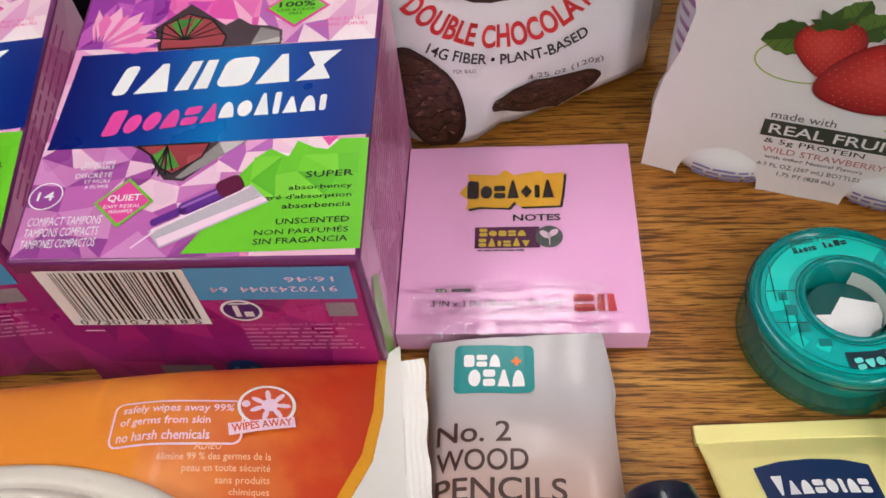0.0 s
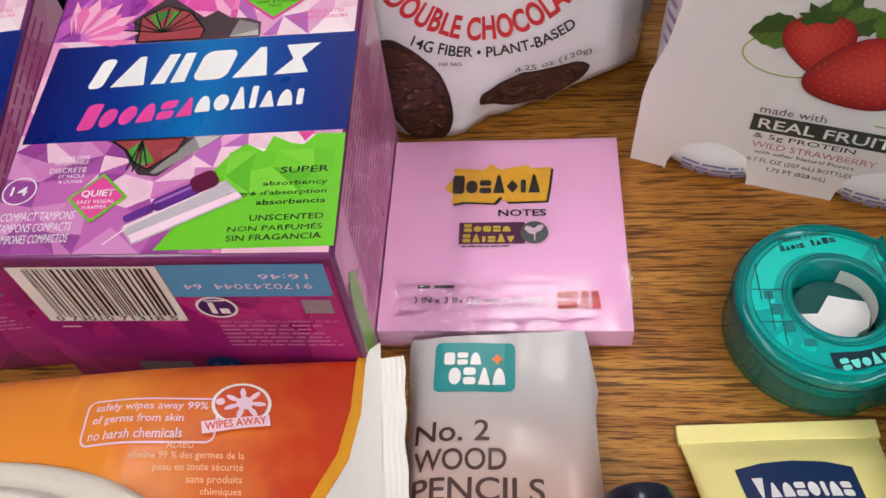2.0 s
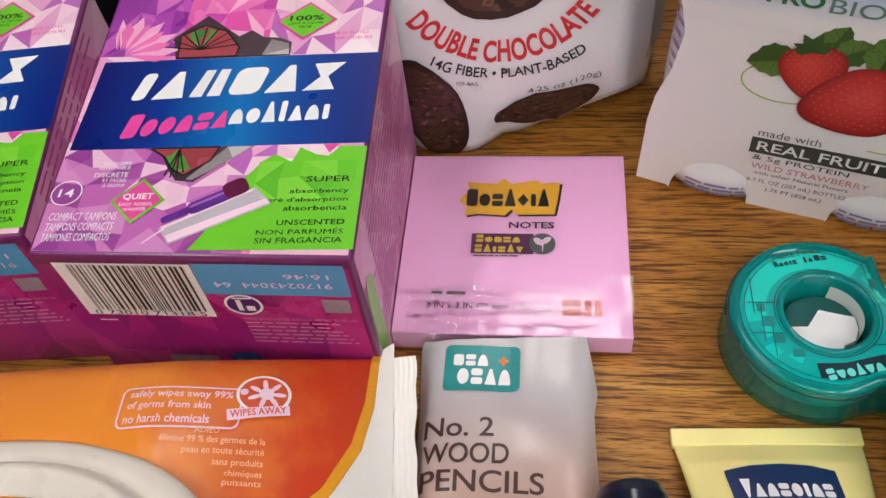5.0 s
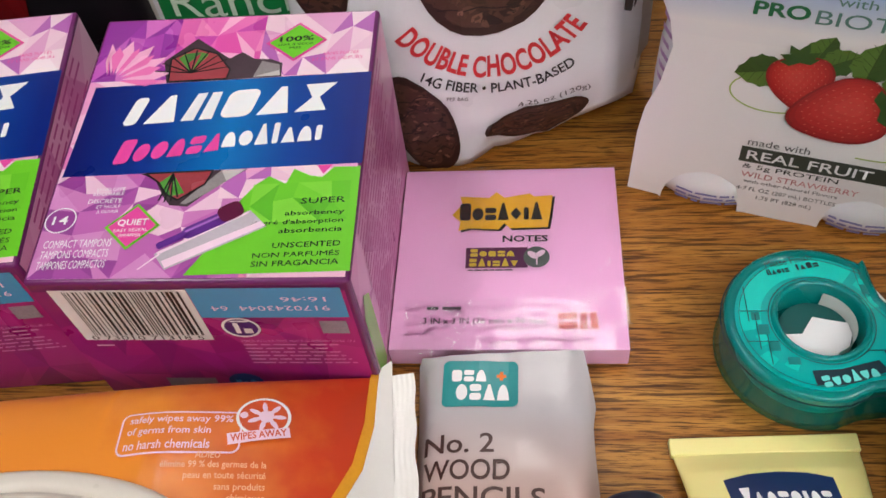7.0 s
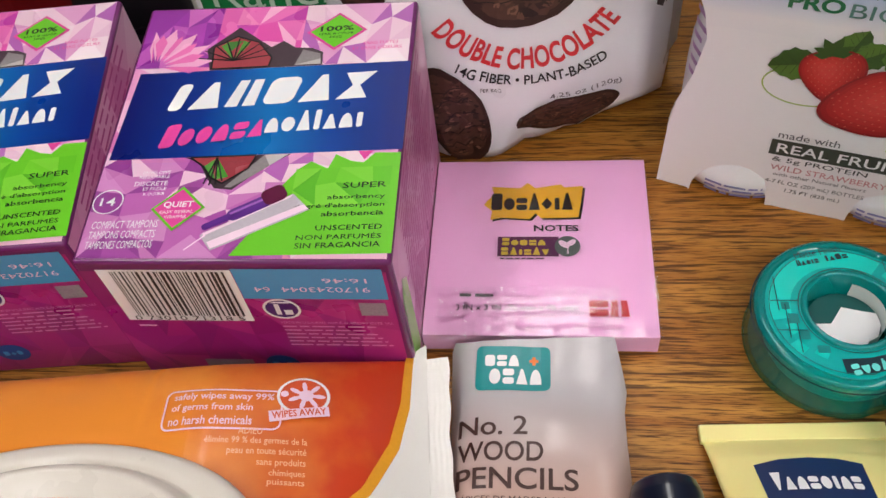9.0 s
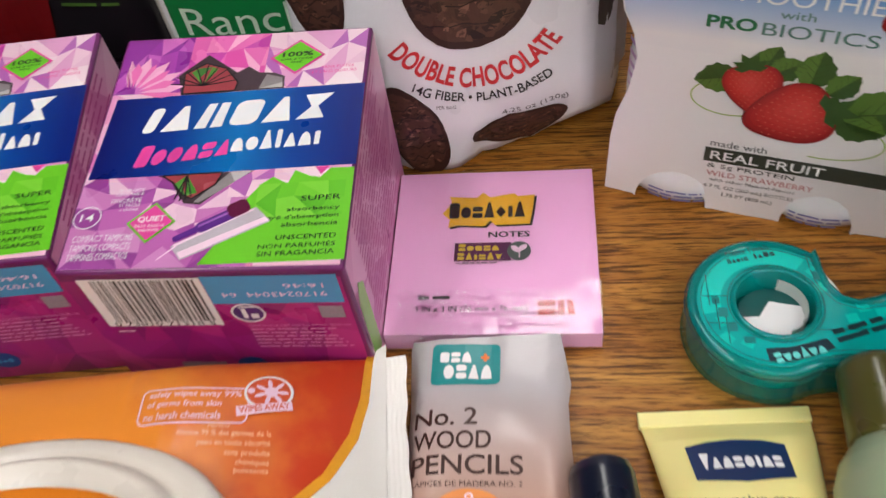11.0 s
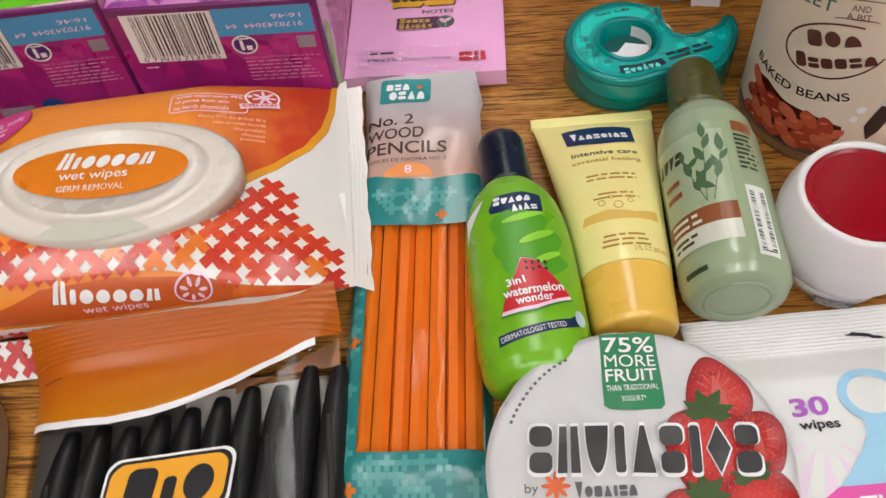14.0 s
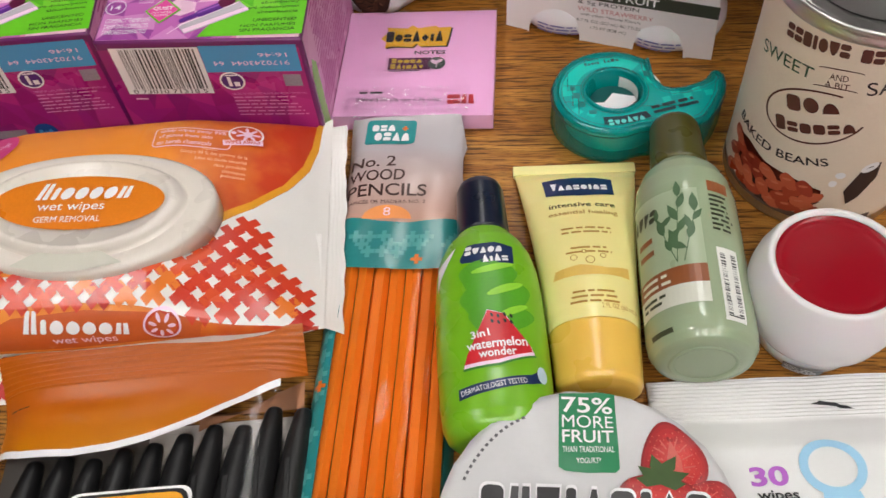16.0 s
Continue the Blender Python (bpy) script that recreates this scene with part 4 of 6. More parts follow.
letters("lettering", "4.25 oz (120g)", 0.026, 0.0034, 0.0545, 0.0305, GREYINK, bag, bf, 0.0006, 8)

# ---- dressing bottle, black pouch and magenta bottle in the back row ----
rb = thing("dressing_bottle", pose(-0.0625, 0.142, 0), "white plastic dressing bottle with a green label", "bottle")


def squircle(a, b, z, n=56, p=3.4):
    return [(a * math.copysign(abs(math.cos(t)) ** (2 / p), math.cos(t)), b * math.copysign(abs(math.sin(t)) ** (2 / p), math.sin(t)), z) for t in [2 * math.pi * i / n for i in range(n)]]


part("bottle_body", rings([squircle(a, b, z) for z, a, b in ((0.0005, 0.030, 0.022), (0.003, 0.034, 0.026), (0.02, 0.0365, 0.0275), (0.085, 0.0365, 0.0275), (0.105, 0.033, 0.025), (0.130, 0.017, 0.017), (0.138, 0.015, 0.015))]), shade("dressing_white", (226, 220, 212), 0.3, coat=0.2), rb, smooth=True)
part("cap", lathe([(0.018, 0.138), (0.0185, 0.139), (0.0185, 0.160), (0.017, 0.162)], 48), shade("cap_green", (36, 112, 60), 0.35), rb, "green screw cap")
lab = lambda u, v, h: Vector((u, -0.0277 * (1 - min(0.99, abs(u) / 0.0368) ** 3.4) ** (1 / 3.4) - h, v))
GREEN = shade("label_green", (20, 128, 66), 0.35, vary=0.1)
part("label", sheet(lambda s, t: lab(-0.0285 + 0.057 * s, 0.02 + 0.066 * t, 0.0003), 24, 4), GREEN, rb, "green wrap label", True)
for a, b in ((-0.0287, -0.0262), (0.0245, 0.0285)):
    ink("label_edge", rect(a, 0.02, b, 0.086), WHITE, rb, lab, 0.0005, 0.004)
letters("lettering", "Ranch", 0.050, 0.0130, 0.0045, 0.0605, shade("label_cream", (206, 226, 206), 0.4), rb, lab, 0.0006, 0, 0.004)

bp_ = thing("black_pouch", pose(-0.150, 0.118, 0, 0, 0, 4), "black foil pouch with a red panel", "pouch")
BLK = shade("black_foil", (22, 20, 24), 0.3, vary=0.2, coat=0.3)
blk = lambda x, z: -0.016 * (1 - (x / 0.056) ** 2) * math.cos(z / 0.15 * 1.5) ** 0.6 + 0.001 * noise.noise(Vector((x * 90, z * 50, 9)))
part("pouch_body", rings([[(-0.055 + 0.11 * i / 30, blk(-0.055 + 0.11 * i / 30, z), z) for i in range(31)] + [(0.055 - 0.11 * i / 12, -blk(0.055 - 0.11 * i / 12, z) + 0.001, z) for i in range(13)] for z in [0.0005 + 0.1495 * k / 20 for k in range(21)]]), BLK, bp_, smooth=True)
bk = lambda u, v, h: Vector((u, blk(u, v) - h, v))
ink("red_panel", [(-0.054, 0.03), (0.008, 0.03), (0.016, 0.06), (0.022, 0.085), (0.012, 0.115), (-0.054, 0.13)], shade("foil_red", (104, 12, 16), 0.35, coat=0.2), bp_, bk, 0.0008, 0.004)
ink("green_print", turn(bars(0.026, 0.084, 0.022, 3, 0.0040, 0.34, 4), 0.03, 0.08, -18), shade("foil_green", (74, 106, 44), 0.4), bp_, bk, 0.0010)

mg = thing("magenta_bottle", pose(0.2395, 0.078, 0), "magenta plastic bottle with dark teal upper sleeve", "bottle")
part("bottle_body", lathe([(0.025, 0.0005), (0.028, 0.003), (0.029, 0.01), (0.029, 0.11), (0.024, 0.125), (0.013, 0.14)], 48), shade("magenta_plastic", (128, 12, 78), 0.3, coat=0.3), mg, smooth=True)
part("sleeve", rings([[(0.0294 * math.cos(t), 0.0294 * math.sin(t), z if k else 0.062 + 0.016 * math.cos(t + 0.7)) for t in [2 * math.pi * i / 48 for i in range(48)]] for k, z in ((0, 0), (1, 0.110))], False, False), shade("sleeve_teal", (16, 40, 52), 0.35), mg, "dark teal sleeve", True)
part("cap", lathe([(0.0135, 0.140), (0.014, 0.141), (0.014, 0.156), (0.012, 0.158)], 40), shade("sleeve_teal", (16, 40, 52)), mg)

# ---- soft pack of wet wipes with a hard lid ----
wp = thing("wet_wipes_pack", pose(-0.0845, -0.0798, 0, 0, 0, -84), "orange and white soft pack of wet wipes with oval lid", "wipes pack")
HL = 0.0945
st = []
for i in range(41):
    y = -HL + 2 * HL * i / 40
    k = max(0.0, 1 - abs(y) / HL)
    r = min(1.0, (k / 0.62)) ** 0.62 * (1 - math.exp(-k * 15))
    st.append((y, 0.0582 - 0.0045 * r, 0.0006 + 0.0216 * r, 0.0140 + 0.0088 * r))
pk = Form(st, 2.7)


def crumple(x, y, z):
    return 0.0009 * noise.noise(Vector((x * 55, y * 45, z * 30))) + 0.0005 * noise.noise(Vector((x * 150, y * 90, 4)))


def taper(p):
    """The camera-side corner of the pack's end is folded in."""
    if p[0] > 0 and p[1] > 0.055:
        p = Vector((p[0] * (1 - 0.16 * ((p[1] - 0.055) / 0.0395) ** 1.5), p[1], p[2]))
    return p


def Sw(u, v, h):
    p = pk.S(-(v + 0.0023 + 0.0022 * max(0, min(1, (v - 0.012) / 0.014))), u, h)
    p.z += crumple(p.x, p.y, 0.03) * max(0, 1 - abs(v) / 0.055)
    return taper(p)


bm = pk.mesh(-HL, HL, 130, 168)
for v in bm.verts:
    if v.co.z >= pk.at(v.co.y)[2]:
        v.co.z += crumple(v.co.x, v.co.y, 0.03) * max(0, 1 - abs(v.co.x) / 0.055)
    else:
        v.co.z = max(v.co.z, 0.0004)
for v in bm.verts:
    v.co = taper(v.co)
ORANGE = shade("wipes_orange", (242, 154, 62), 0.38, vary=0.12, coat=0.12)
part("wrapper", bm, ORANGE, wp, "orange printed film", True)
fade(ORANGE, 1, 0.055, 0.106, (240, 144, 50), (206, 62, 25), 0.055)
nt = ORANGE.node_tree
tail, tcn, sep, ab, gt = (nt.nodes.new("ShaderNode" + k) for k in ("Mix", "TexCoord", "SeparateXYZ", "Math", "Math"))
tail.data_type, ab.operation, gt.operation = "RGBA", "ABSOLUTE", "GREATER_THAN"
gt.inputs[1].default_value, tail.inputs[7].default_value = 0.0922, lin(236, 231, 227)
src = nt.nodes["Principled BSDF"].inputs["Base Color"].links[0].from_socket
nt.links.new(tcn.outputs["Object"], sep.inputs[0]), nt.links.new(sep.outputs[1], ab.inputs[0]), nt.links.new(ab.outputs[0], gt.inputs[0])
nt.links.new(gt.outputs[0], tail.inputs[0]), nt.links.new(src, tail.inputs[6]), nt.links.new(tail.outputs[2], nt.nodes["Principled BSDF"].inputs["Base Color"])
ORRED = shade("wipes_red_orange", (220, 88, 42), 0.32, vary=0.3, coat=0.25)
CURVE = [(0.0905, 0.0560), (0.0893, 0.0355), (0.0865, 0.0220), (0.0795, 0.0085), (0.0680, -0.0045), (0.0570, -0.0140)]
ink("amber_edge", CURVE + [(0.053, -0.0125), (0.0665, -0.0020), (0.0772, 0.0100), (0.0840, 0.0230), (0.0868, 0.0360), (0.0882, 0.0555)], shade("wipes_amber", (240, 160, 40), 0.32, vary=0.25), wp, Sw, 0.0007, 0.003)
FILMWHITE = shade("wipes_white", (236, 231, 227), 0.32, vary=0.04, coat=0.2)
ink("white_field", [(0.0943, 0.059), *CURVE, (0.030, -0.028), (0.0, -0.036), (-0.04, -0.036), (-0.085, -0.030), (-0.09, -0.047), (-0.030, -0.0475), (0.005, -0.0468), (0.030, -0.0495), (0.050, -0.0535), (0.075, -0.0565), (0.0943, -0.0595)], FILMWHITE, wp, Sw, 0.0005, 0.003, "white printed field", True)
cols = islands("cross_reds", [(206, 58, 38), (222, 84, 44), (198, 50, 38), (232, 124, 44), (214, 66, 40)])
crosses = []
for i in range(-22, 24):
    for j in range(-14, 10):
        cu, cv = i * 0.0102 + (0.0051 if j % 2 else 0), -0.030 + j * 0.0051
        under = -0.0300 if cu < 0.03 else -0.030 + (cu - 0.03) * 0.55
        floor_v = -0.0462 if cu < 0.01 else -0.0462 - (cu - 0.01) * 0.13
        if floor_v < cv < under and -0.09 < cu < 0.0655 + (-0.008 - cv) * 0.62:
            a, b = 0.0049, 0.0017
            pl = [(-a, -b), (-b, -b), (-b, -a), (b, -a), (b, -b), (a, -b), (a, b), (b, b), (b, a), (-b, a), (-b, b), (-a, b)]
            crosses.append(turn([[(cu + x, cv + y) for x, y in pl]], cu, cv, 40)[0])
ink("cross_pattern", crosses, cols, wp, Sw, 0.0008, 0.003, "red and orange crosses")
# crimped ends
for s in (1, -1):
    part("end_seal", sheet(lambda a, b: (-0.0582 + (0.1070 if s > 0 else 0.1164) * a, s * (HL - 0.0006 + 0.0070 * b) + 0.0003 * math.sin(a * 19) + 0.0003 * math.sin(a * 47) * b, 0.0146 + 0.00005 * math.sin(b * math.pi * 9) + 0.0006 * math.sin(a * 9 + 1) * b - 0.006 * b * a), 44, 60), FILMWHITE, wp, "white crimped end seal", True)
# side fold with the second mark
Sside = lambda u, v, h: taper(Vector((pk.at(u)[0] * (1 - min(0.999, abs((v - pk.at(u)[2]) / pk.at(u)[1])) ** 2.7) ** (1 / 2.7) + h, u, v)))
ink("lower_panel", [(-0.085, 0.004), (0.0925, 0.009), (0.0925, 0.018), (0.055, 0.0245), (0.03, 0.0220), (0.0, 0.0205), (-0.085, 0.024)], FILMWHITE, wp, Sside, 0.0004, 0.003, "white lower edge", True)
ink("side_crosses", [turn([[(u + x, z + y) for x, y in ((-.004, -.0014), (-.0014, -.0014), (-.0014, -.004), (.0014, -.004), (.0014, -.0014), (.004, -.0014), (.004, .0014), (.0014, .0014), (.0014, .004), (-.0014, .004), (-.0014, .0014), (-.004, .0014))]], u, z, 40)[0] for k in range(18) for u, z in ((-0.078 + 0.0088 * k, 0.0165), (-0.0736 + 0.0088 * k, 0.0115))], shade("cross_crimson", (196, 30, 36), 0.35), wp, Sside, 0.0008, 0.003)
ink("rust_panel", [(-0.040, 0.0245), (-0.036, 0.0315), (-0.018, 0.0365), (0.010, 0.0372), (0.040, 0.0352), (0.052, 0.0300), (0.050, 0.0250), (0.0, 0.0225)], shade("wipes_rust", (204, 92, 40), 0.32, vary=0.15, coat=0.25), wp, Sside, 0.0006, 0.003, "burnt orange panel", True)
mark("Zbooooz", 0.0055, 0.0335, 0.039, 0.0062, WHITE, wp, Sside, 0.0009, 0.15, -5, 0.003, 0.24)
letters("lettering", "wet wipes", 0.024, 0.0045, 0.0075, 0.0272, PALEPINK, wp, Sside, 0.0009, -2, 0.003)
ink("side_badge", hoop(0.0375, 0.0310, 0.0070, 0.0056, 0.0008), PALEPINK, wp, Sside, 0.0009)
ink("side_badge", oval(0.0375, 0.0310, 0.0062, 0.0048), shade("badge_rust", (196, 64, 40), 0.35), wp, Sside, 0.0008)
ink("side_badge", [oval(0.0375 + 0.0036 * math.cos(k * .9), 0.0310 + 0.0030 * math.sin(k * .9), 0.0016, 0.0007, 8, math.degrees(k * .9)) for k in range(7)], PALEPINK, wp, Sside, 0.0010)
Sflap = lambda u, v, h: Vector((0.0540 + v + 0.0012 * math.sin(u * 60), u, 0.0125 - 0.78 * v + 0.0010 * math.sin(u * 95 + 1) + h))
part("lower_flap", sheet(lambda s, t: Sflap(-0.088 + 0.156 * s, 0.0122 * t, 0), 60, 8), FILMWHITE, wp, "white folded lower edge", True)
ink("flap_cross", [turn([[(u + x, z + y) for x, y in ((-.004, -.0014), (-.0014, -.0014), (-.0014, -.004), (.0014, -.004), (.0014, -.0014), (.004, -.0014), (.004, .0014), (.0014, .0014), (.0014, .004), (-.0014, .004), (-.0014, .0014), (-.004, .0014))]], u, z, 40)[0] for k in range(17) for u, z in ((-0.082 + 0.0088 * k, 0.0035), (-0.0776 + 0.0088 * k, 0.0082))], shade("cross_crimson", (196, 30, 36)), wp, Sflap, 0.0006, 0.003)
# the lid
LIDW = shade("lid_white", (226, 216, 206), 0.28, vary=0.02, coat=0.3)
LA, LB, LU, LV, LZ = 0.0530, 0.0305, 0.005, -0.0069, 0.0482
LC, LS = math.cos(radians(-5)), math.sin(radians(-5))


def lid_at(u, v, z):
    """A point of the lid, which sits turned by five degrees on the pack."""
    a, b = u * LC - v * LS, u * LS + v * LC
    return Vector((-(LV + b), LU + a, z - 0.004 * (v / LB) ** 2))



def lid_pt(k, z):
    return lambda n: [lid_at(LA * k * math.cos(t), LB * k * math.sin(t), z) for t in [2 * math.pi * i / n for i in range(n)]]


lid = part("lid", rings([lid_pt(k, z)(72) for k, z in ((1.0, LZ - 0.009), (1.0, LZ - 0.0005), (0.985, LZ + 0.0008), (0.94, LZ + 0.0016), (0.88, LZ + 0.0012), (0.81, LZ + 0.0012), (0.795, LZ + 0.0003), (0.78, LZ + 0.0003), (0.76, LZ + 0.0022), (0.72, LZ + 0.0040), (0.69, LZ + 0.0046), (0.66, LZ + 0.0042), (0.635, LZ + 0.0030))]), LIDW, wp, "glossy white oval flip lid", True)
Sl = lambda u, v, h: lid_at(u, v, LZ + 0.0032 + h)
ink("lid_sticker", oval(0, 0, 0.0340, 0.0132, 48), shade("sticker_orange", (234, 130, 34), 0.3, vary=0.2, coat=0.3), lid, Sl, 0.0002, 0.004, "orange oval sticker", True)
ink("thumb_tab", [(-0.0200, -0.0275), (-0.0120, -0.0228), (-0.0050, -0.0205), (0.0080, -0.0200), (0.0150, -0.0222), (0.0230, -0.0262), (0.0060, -0.0296), (-0.0090, -0.0298)], shade("tab_grey", (206, 202, 188), 0.25, coat=0.3), lid, lambda u, v, h: lid_at(u, v, LZ + 0.0022 + h), 0.0006, 0.004)
mark("Zbooooz", 0.0010, 0.0050, 0.0370, 0.0085, WHITE, lid, Sl, 0.0005, 0.2, 1, 0, 0.24, "white sign of the maker's mark")
letters("lettering", "wet wipes", 0.0265, 0.0050, -0.002, -0.0032, WHITE, lid, Sl, 0.0005, 1, bold=0.005)
letters("lettering", "GERM REMOVAL", 0.026, 0.0027, -0.002, -0.0086, WHITE, lid, Sl, 0.0005, 1, bold=0.01)
# badges and small print on the back slope
ink("claim_frame", turn(outline(rrect(0.0255, 0.0220, 0.0560, 0.0340, 0.002), 0.0005), 0.04, 0.028, 2), PALEPINK, wp, Sw, 0.0006, 0.004)
for i, (t, w) in enumerate((("safely wipes away 99%", 0.0262), ("of germs from skin", 0.0212), ("no harsh chemicals", 0.0215))):
    letters("lettering", t, w, 0.0024 if "harsh" in t else 0.0029, 0.0275 + w / 2, 0.0315 - i * 0.0037, PALEPINK, wp, Sw, 0.0008, 2, 0.004, 0, 0.012)
ink("claim_badge", oval(0.0612, 0.0335, 0.0070, 0.0064), WHITE, wp, Sw, 0.0008, 0.004)
ink("claim_badge", oval(0.0612, 0.0335, 0.0062, 0.0056), ORRED, wp, Sw, 0.0009, 0.004)
ink("claim_badge_mark", [oval(0.0620 + 0.0033 * math.cos(k * 0.9), 0.0335 + 0.003 * math.sin(k * 0.9), 0.0018, 0.0007, 8, math.degrees(k * 0.9)) for k in range(7)] + [oval(0.0620, 0.0335, 0.002, 0.002, 10), oval(0.0563, 0.0335, 0.0011, 0.0011, 8)], PALEPINK, wp, Sw, 0.0011)
ink("claim_ribbon", turn([rect(0.0530, 0.0258, 0.0685, 0.0290)], 0.061, 0.0275, 12), PALEPINK, wp, Sw, 0.0012, 0.004)
letters("lettering", "WIPES AWAY", 0.0140, 0.0022, 0.0608, 0.0274, ORRED, wp, Sw, 0.0014, 12, 0.004, 0, 0.02)
for i, (t, w) in enumerate((("ADIEU", 0.0060), ("élimine 99 % des germes de la", 0.0253), ("peau en toute sécurité", 0.0195), ("sans produits", 0.0120), ("chimiques", 0.0088), ("puissants", 0.0090))):
    letters("lettering", t, w, 0.0017 if i == 0 else 0.0021, (0.0520 if i == 0 else 0.0634) - w / 2, 0.0217 - i * 0.0025, shade("wipes_peach", (246, 190, 150), 0.4), wp, Sw, 0.0008, 2, 0.004, 0, 0.008)
ink("new_badge", oval(-0.0475, 0.031, 0.0135, 0.0115, 30), shade("badge_magenta", (214, 60, 130), 0.35), wp, Sw, 0.0006, 0.004, "round magenta badge")
letters("lettering", "& soft", 0.013, 0.0042, -0.0435, 0.0315, PALEPINK, wp, Sw, 0.0008, 3, 0.004, 0, 0.01)
ink("small_print", bars(-0.0545, 0.0275, 0.015, 2, 0.003, seed=4), PALEPINK, wp, Sw, 0.0008)

# ---- pencils in their bag ----
pb = thing("pencil_bag", pose(0.0385, 0, 0), "flat plastic bag of orange wooden pencils with teal print", "pencil pack")
# local x across, y as in the room
PENO = shade("pencil_orange", (226, 116, 28), 0.38, vary=0.1)


def hexa(r, y, cx, cz, rot=0):
    return [(cx + r * math.cos(radians(60 * i + rot)), y, cz + r * math.sin(radians(60 * i + rot))) for i in range(6)]


def pencil(cx, y0, y1, lean, rot):
    o = part("pencil", rings([hexa(r, y, cx + lean * (y - y0), 0.0052, rot) for y, r in ((y0, 0.0031), (y0 + 0.0004, 0.0034), (y1, 0.0034))]), PENO, pb, "orange hexagonal pencil")
    part("lead", rings([hexa(0.0011, y, cx + lean * (y - y0), 0.0052) for y in (y1, y1 + 0.0003)]), BLACK, o)


for k in range(7):
    pencil(-0.0192 + k * 0.0066, -0.1880 - 0.0008 * (k % 3), -0.018 - 0.001 * (k % 2), 0.0, (14, 21, 5, 16, 25, 9, 18)[k])


def bagz(x, y):
    q = min(1.0, abs(x) / 0.0276)
    z = 0.0012 + 0.0092 * (1 - q ** 11)
    t = max(0.0, (y + 0.022) / 0.020)
    if y > -0.022:
        z = z * (1 - 0.35 * min(1, t)) + 0.0045 * min(1, t)
    if y > 0.0:
        z = max(z * 0.4, 0.0105)
    if y > -0.004:
        z = max(z, 0.0105)
    if y < -0.190:
        z = max(0.0012, z * (1 - min(1.0, (-0.190 - y) / 0.012) * 0.85))
    z += 0.0052 * math.exp(-((y + 0.040) / 0.019) ** 2) * (1 - q ** 3)
    soft = noise.noise(Vector((x * 110, y * 55, 3))) * 0.0008 + noise.noise(Vector((x * 40, y * 140, 8))) * 0.0006
    return z + soft * (1 - q ** 6 * 0.6)


Sp = lambda u, v, h: Vector((u, v, bagz(u, v) + h))
PW = shade("bag_white", (200, 188, 186), 0.36, vary=0.06, coat=0.3)
TEAL = shade("bag_teal", (38, 128, 128), 0.32, vary=0.12, coat=0.3)
TEALL = shade("bag_teal_light", (82, 158, 156), 0.32, vary=0.1, coat=0.3)
fade(PW, 1, -0.062, -0.022, (192, 150, 134), (188, 181, 185))
wavy = [(-0.0275 + 0.055 * i / 12, -0.0632 + 0.0015 * math.cos(i * 0.5)) for i in range(13)]
low = [(-0.0275 + 0.055 * i / 12, -0.0885 - 0.0018 * math.sin(i * math.pi / 12) + 0.002) for i in range(13)]
ink("printed_film", [(-0.0285, -0.004), (-0.0275, -0.03)] + wavy + [(0.0262, -0.050), (0.0252, -0.036), (0.0250, -0.026), (0.0262, -0.018), (0.0240, -0.006), (0.0230, -0.001)], PW, pb, Sp, 0.0003, 0.003, "white printed film", True)
ink("teal_band", wavy + low[::-1], TEAL, pb, Sp, 0.0003, 0.003, "teal printed band", True)
ink("teal_border", [(-0.0275, -0.083), (-0.0205, -0.083), (-0.0200, -0.184), (0.0245, -0.184), (0.0245, -0.083), (0.0275, -0.083), (0.0272, -0.212), (-0.0272, -0.212)], TEAL, pb, Sp, 0.0003, 0.003, "teal printed border", True)
plus = []
rnd = random.Random(5)
for i in range(-7, 8):
    for j in range(-54, -17):
        u, v = i * 0.0060 + (0.0030 if j % 2 else 0), j * 0.0040
        ok = (-0.0835 < v < -0.0695) or ((v < -0.186 or u < -0.0220 or u > 0.0258) and v < -0.088)
        if ok and abs(u) < 0.0262 and v > -0.209 and rnd.random() < 0.7:
            a, b = 0.0029, 0.0010
            plus.append([(u - a, v - b), (u - b, v - b), (u - b, v - a), (u + b, v - a), (u + b, v - b), (u + a, v - b), (u + a, v + b), (u + b, v + b), (u + b, v + a), (u - b, v + a), (u - b, v + b), (u - a, v + b)])
ink("cross_pattern", plus, TEALL, pb, Sp, 0.0005)
for u, v in ((0.0085, -0.0835), (-0.0235, -0.141), (-0.0222, -0.196), (0.0105, -0.203)):
    ink("orange_cross", [(u + x, v + y) for x, y in ((-.0024, -.0008), (-.0008, -.0008), (-.0008, -.0024), (.0008, -.0024), (.0008, -.0008), (.0024, -.0008), (.0024, .0008), (.0008, .0008), (.0008, .0024), (-.0008, .0024), (-.0008, .0008), (-.0024, .0008))], PENO, pb, Sp, 0.0006)
part("back_film", sheet(lambda s, t: (-0.0272 + 0.0544 * s, -0.212 + 0.130 * t, 0.0006), 4, 12), TEAL, pb)
part("back_film", sheet(lambda s, t: (-0.0262 + 0.0504 * s, -0.082 + 0.076 * t, 0.0006), 4, 8), PW, pb)
part("window_film", sheet(lambda s, t: (-0.0206 + 0.0452 * s, -0.1842 + 0.100 * t, 0.0100 - 8.0 * (-0.0206 + 0.0452 * s - 0.003) ** 2 + 0.0007 * noise.noise(Vector((s * 5, t * 4, 15)))), 100, 40), clear("window_clear", (1, 1, 1, 1), 0.0, 0.08, 1.22), pb, "clear film window", True)


def hdr(s, t):
    x, y = -0.034 + 0.060 * s, -0.003 + 0.0205 * t
    return (x, y, 0.0114 + 0.0007 * noise.noise(Vector((x * 130, y * 420, 3))) + 0.0002 * math.sin(y * 1500) + 0.0008 * noise.noise(Vector((x * 260, y * 260, 8))))


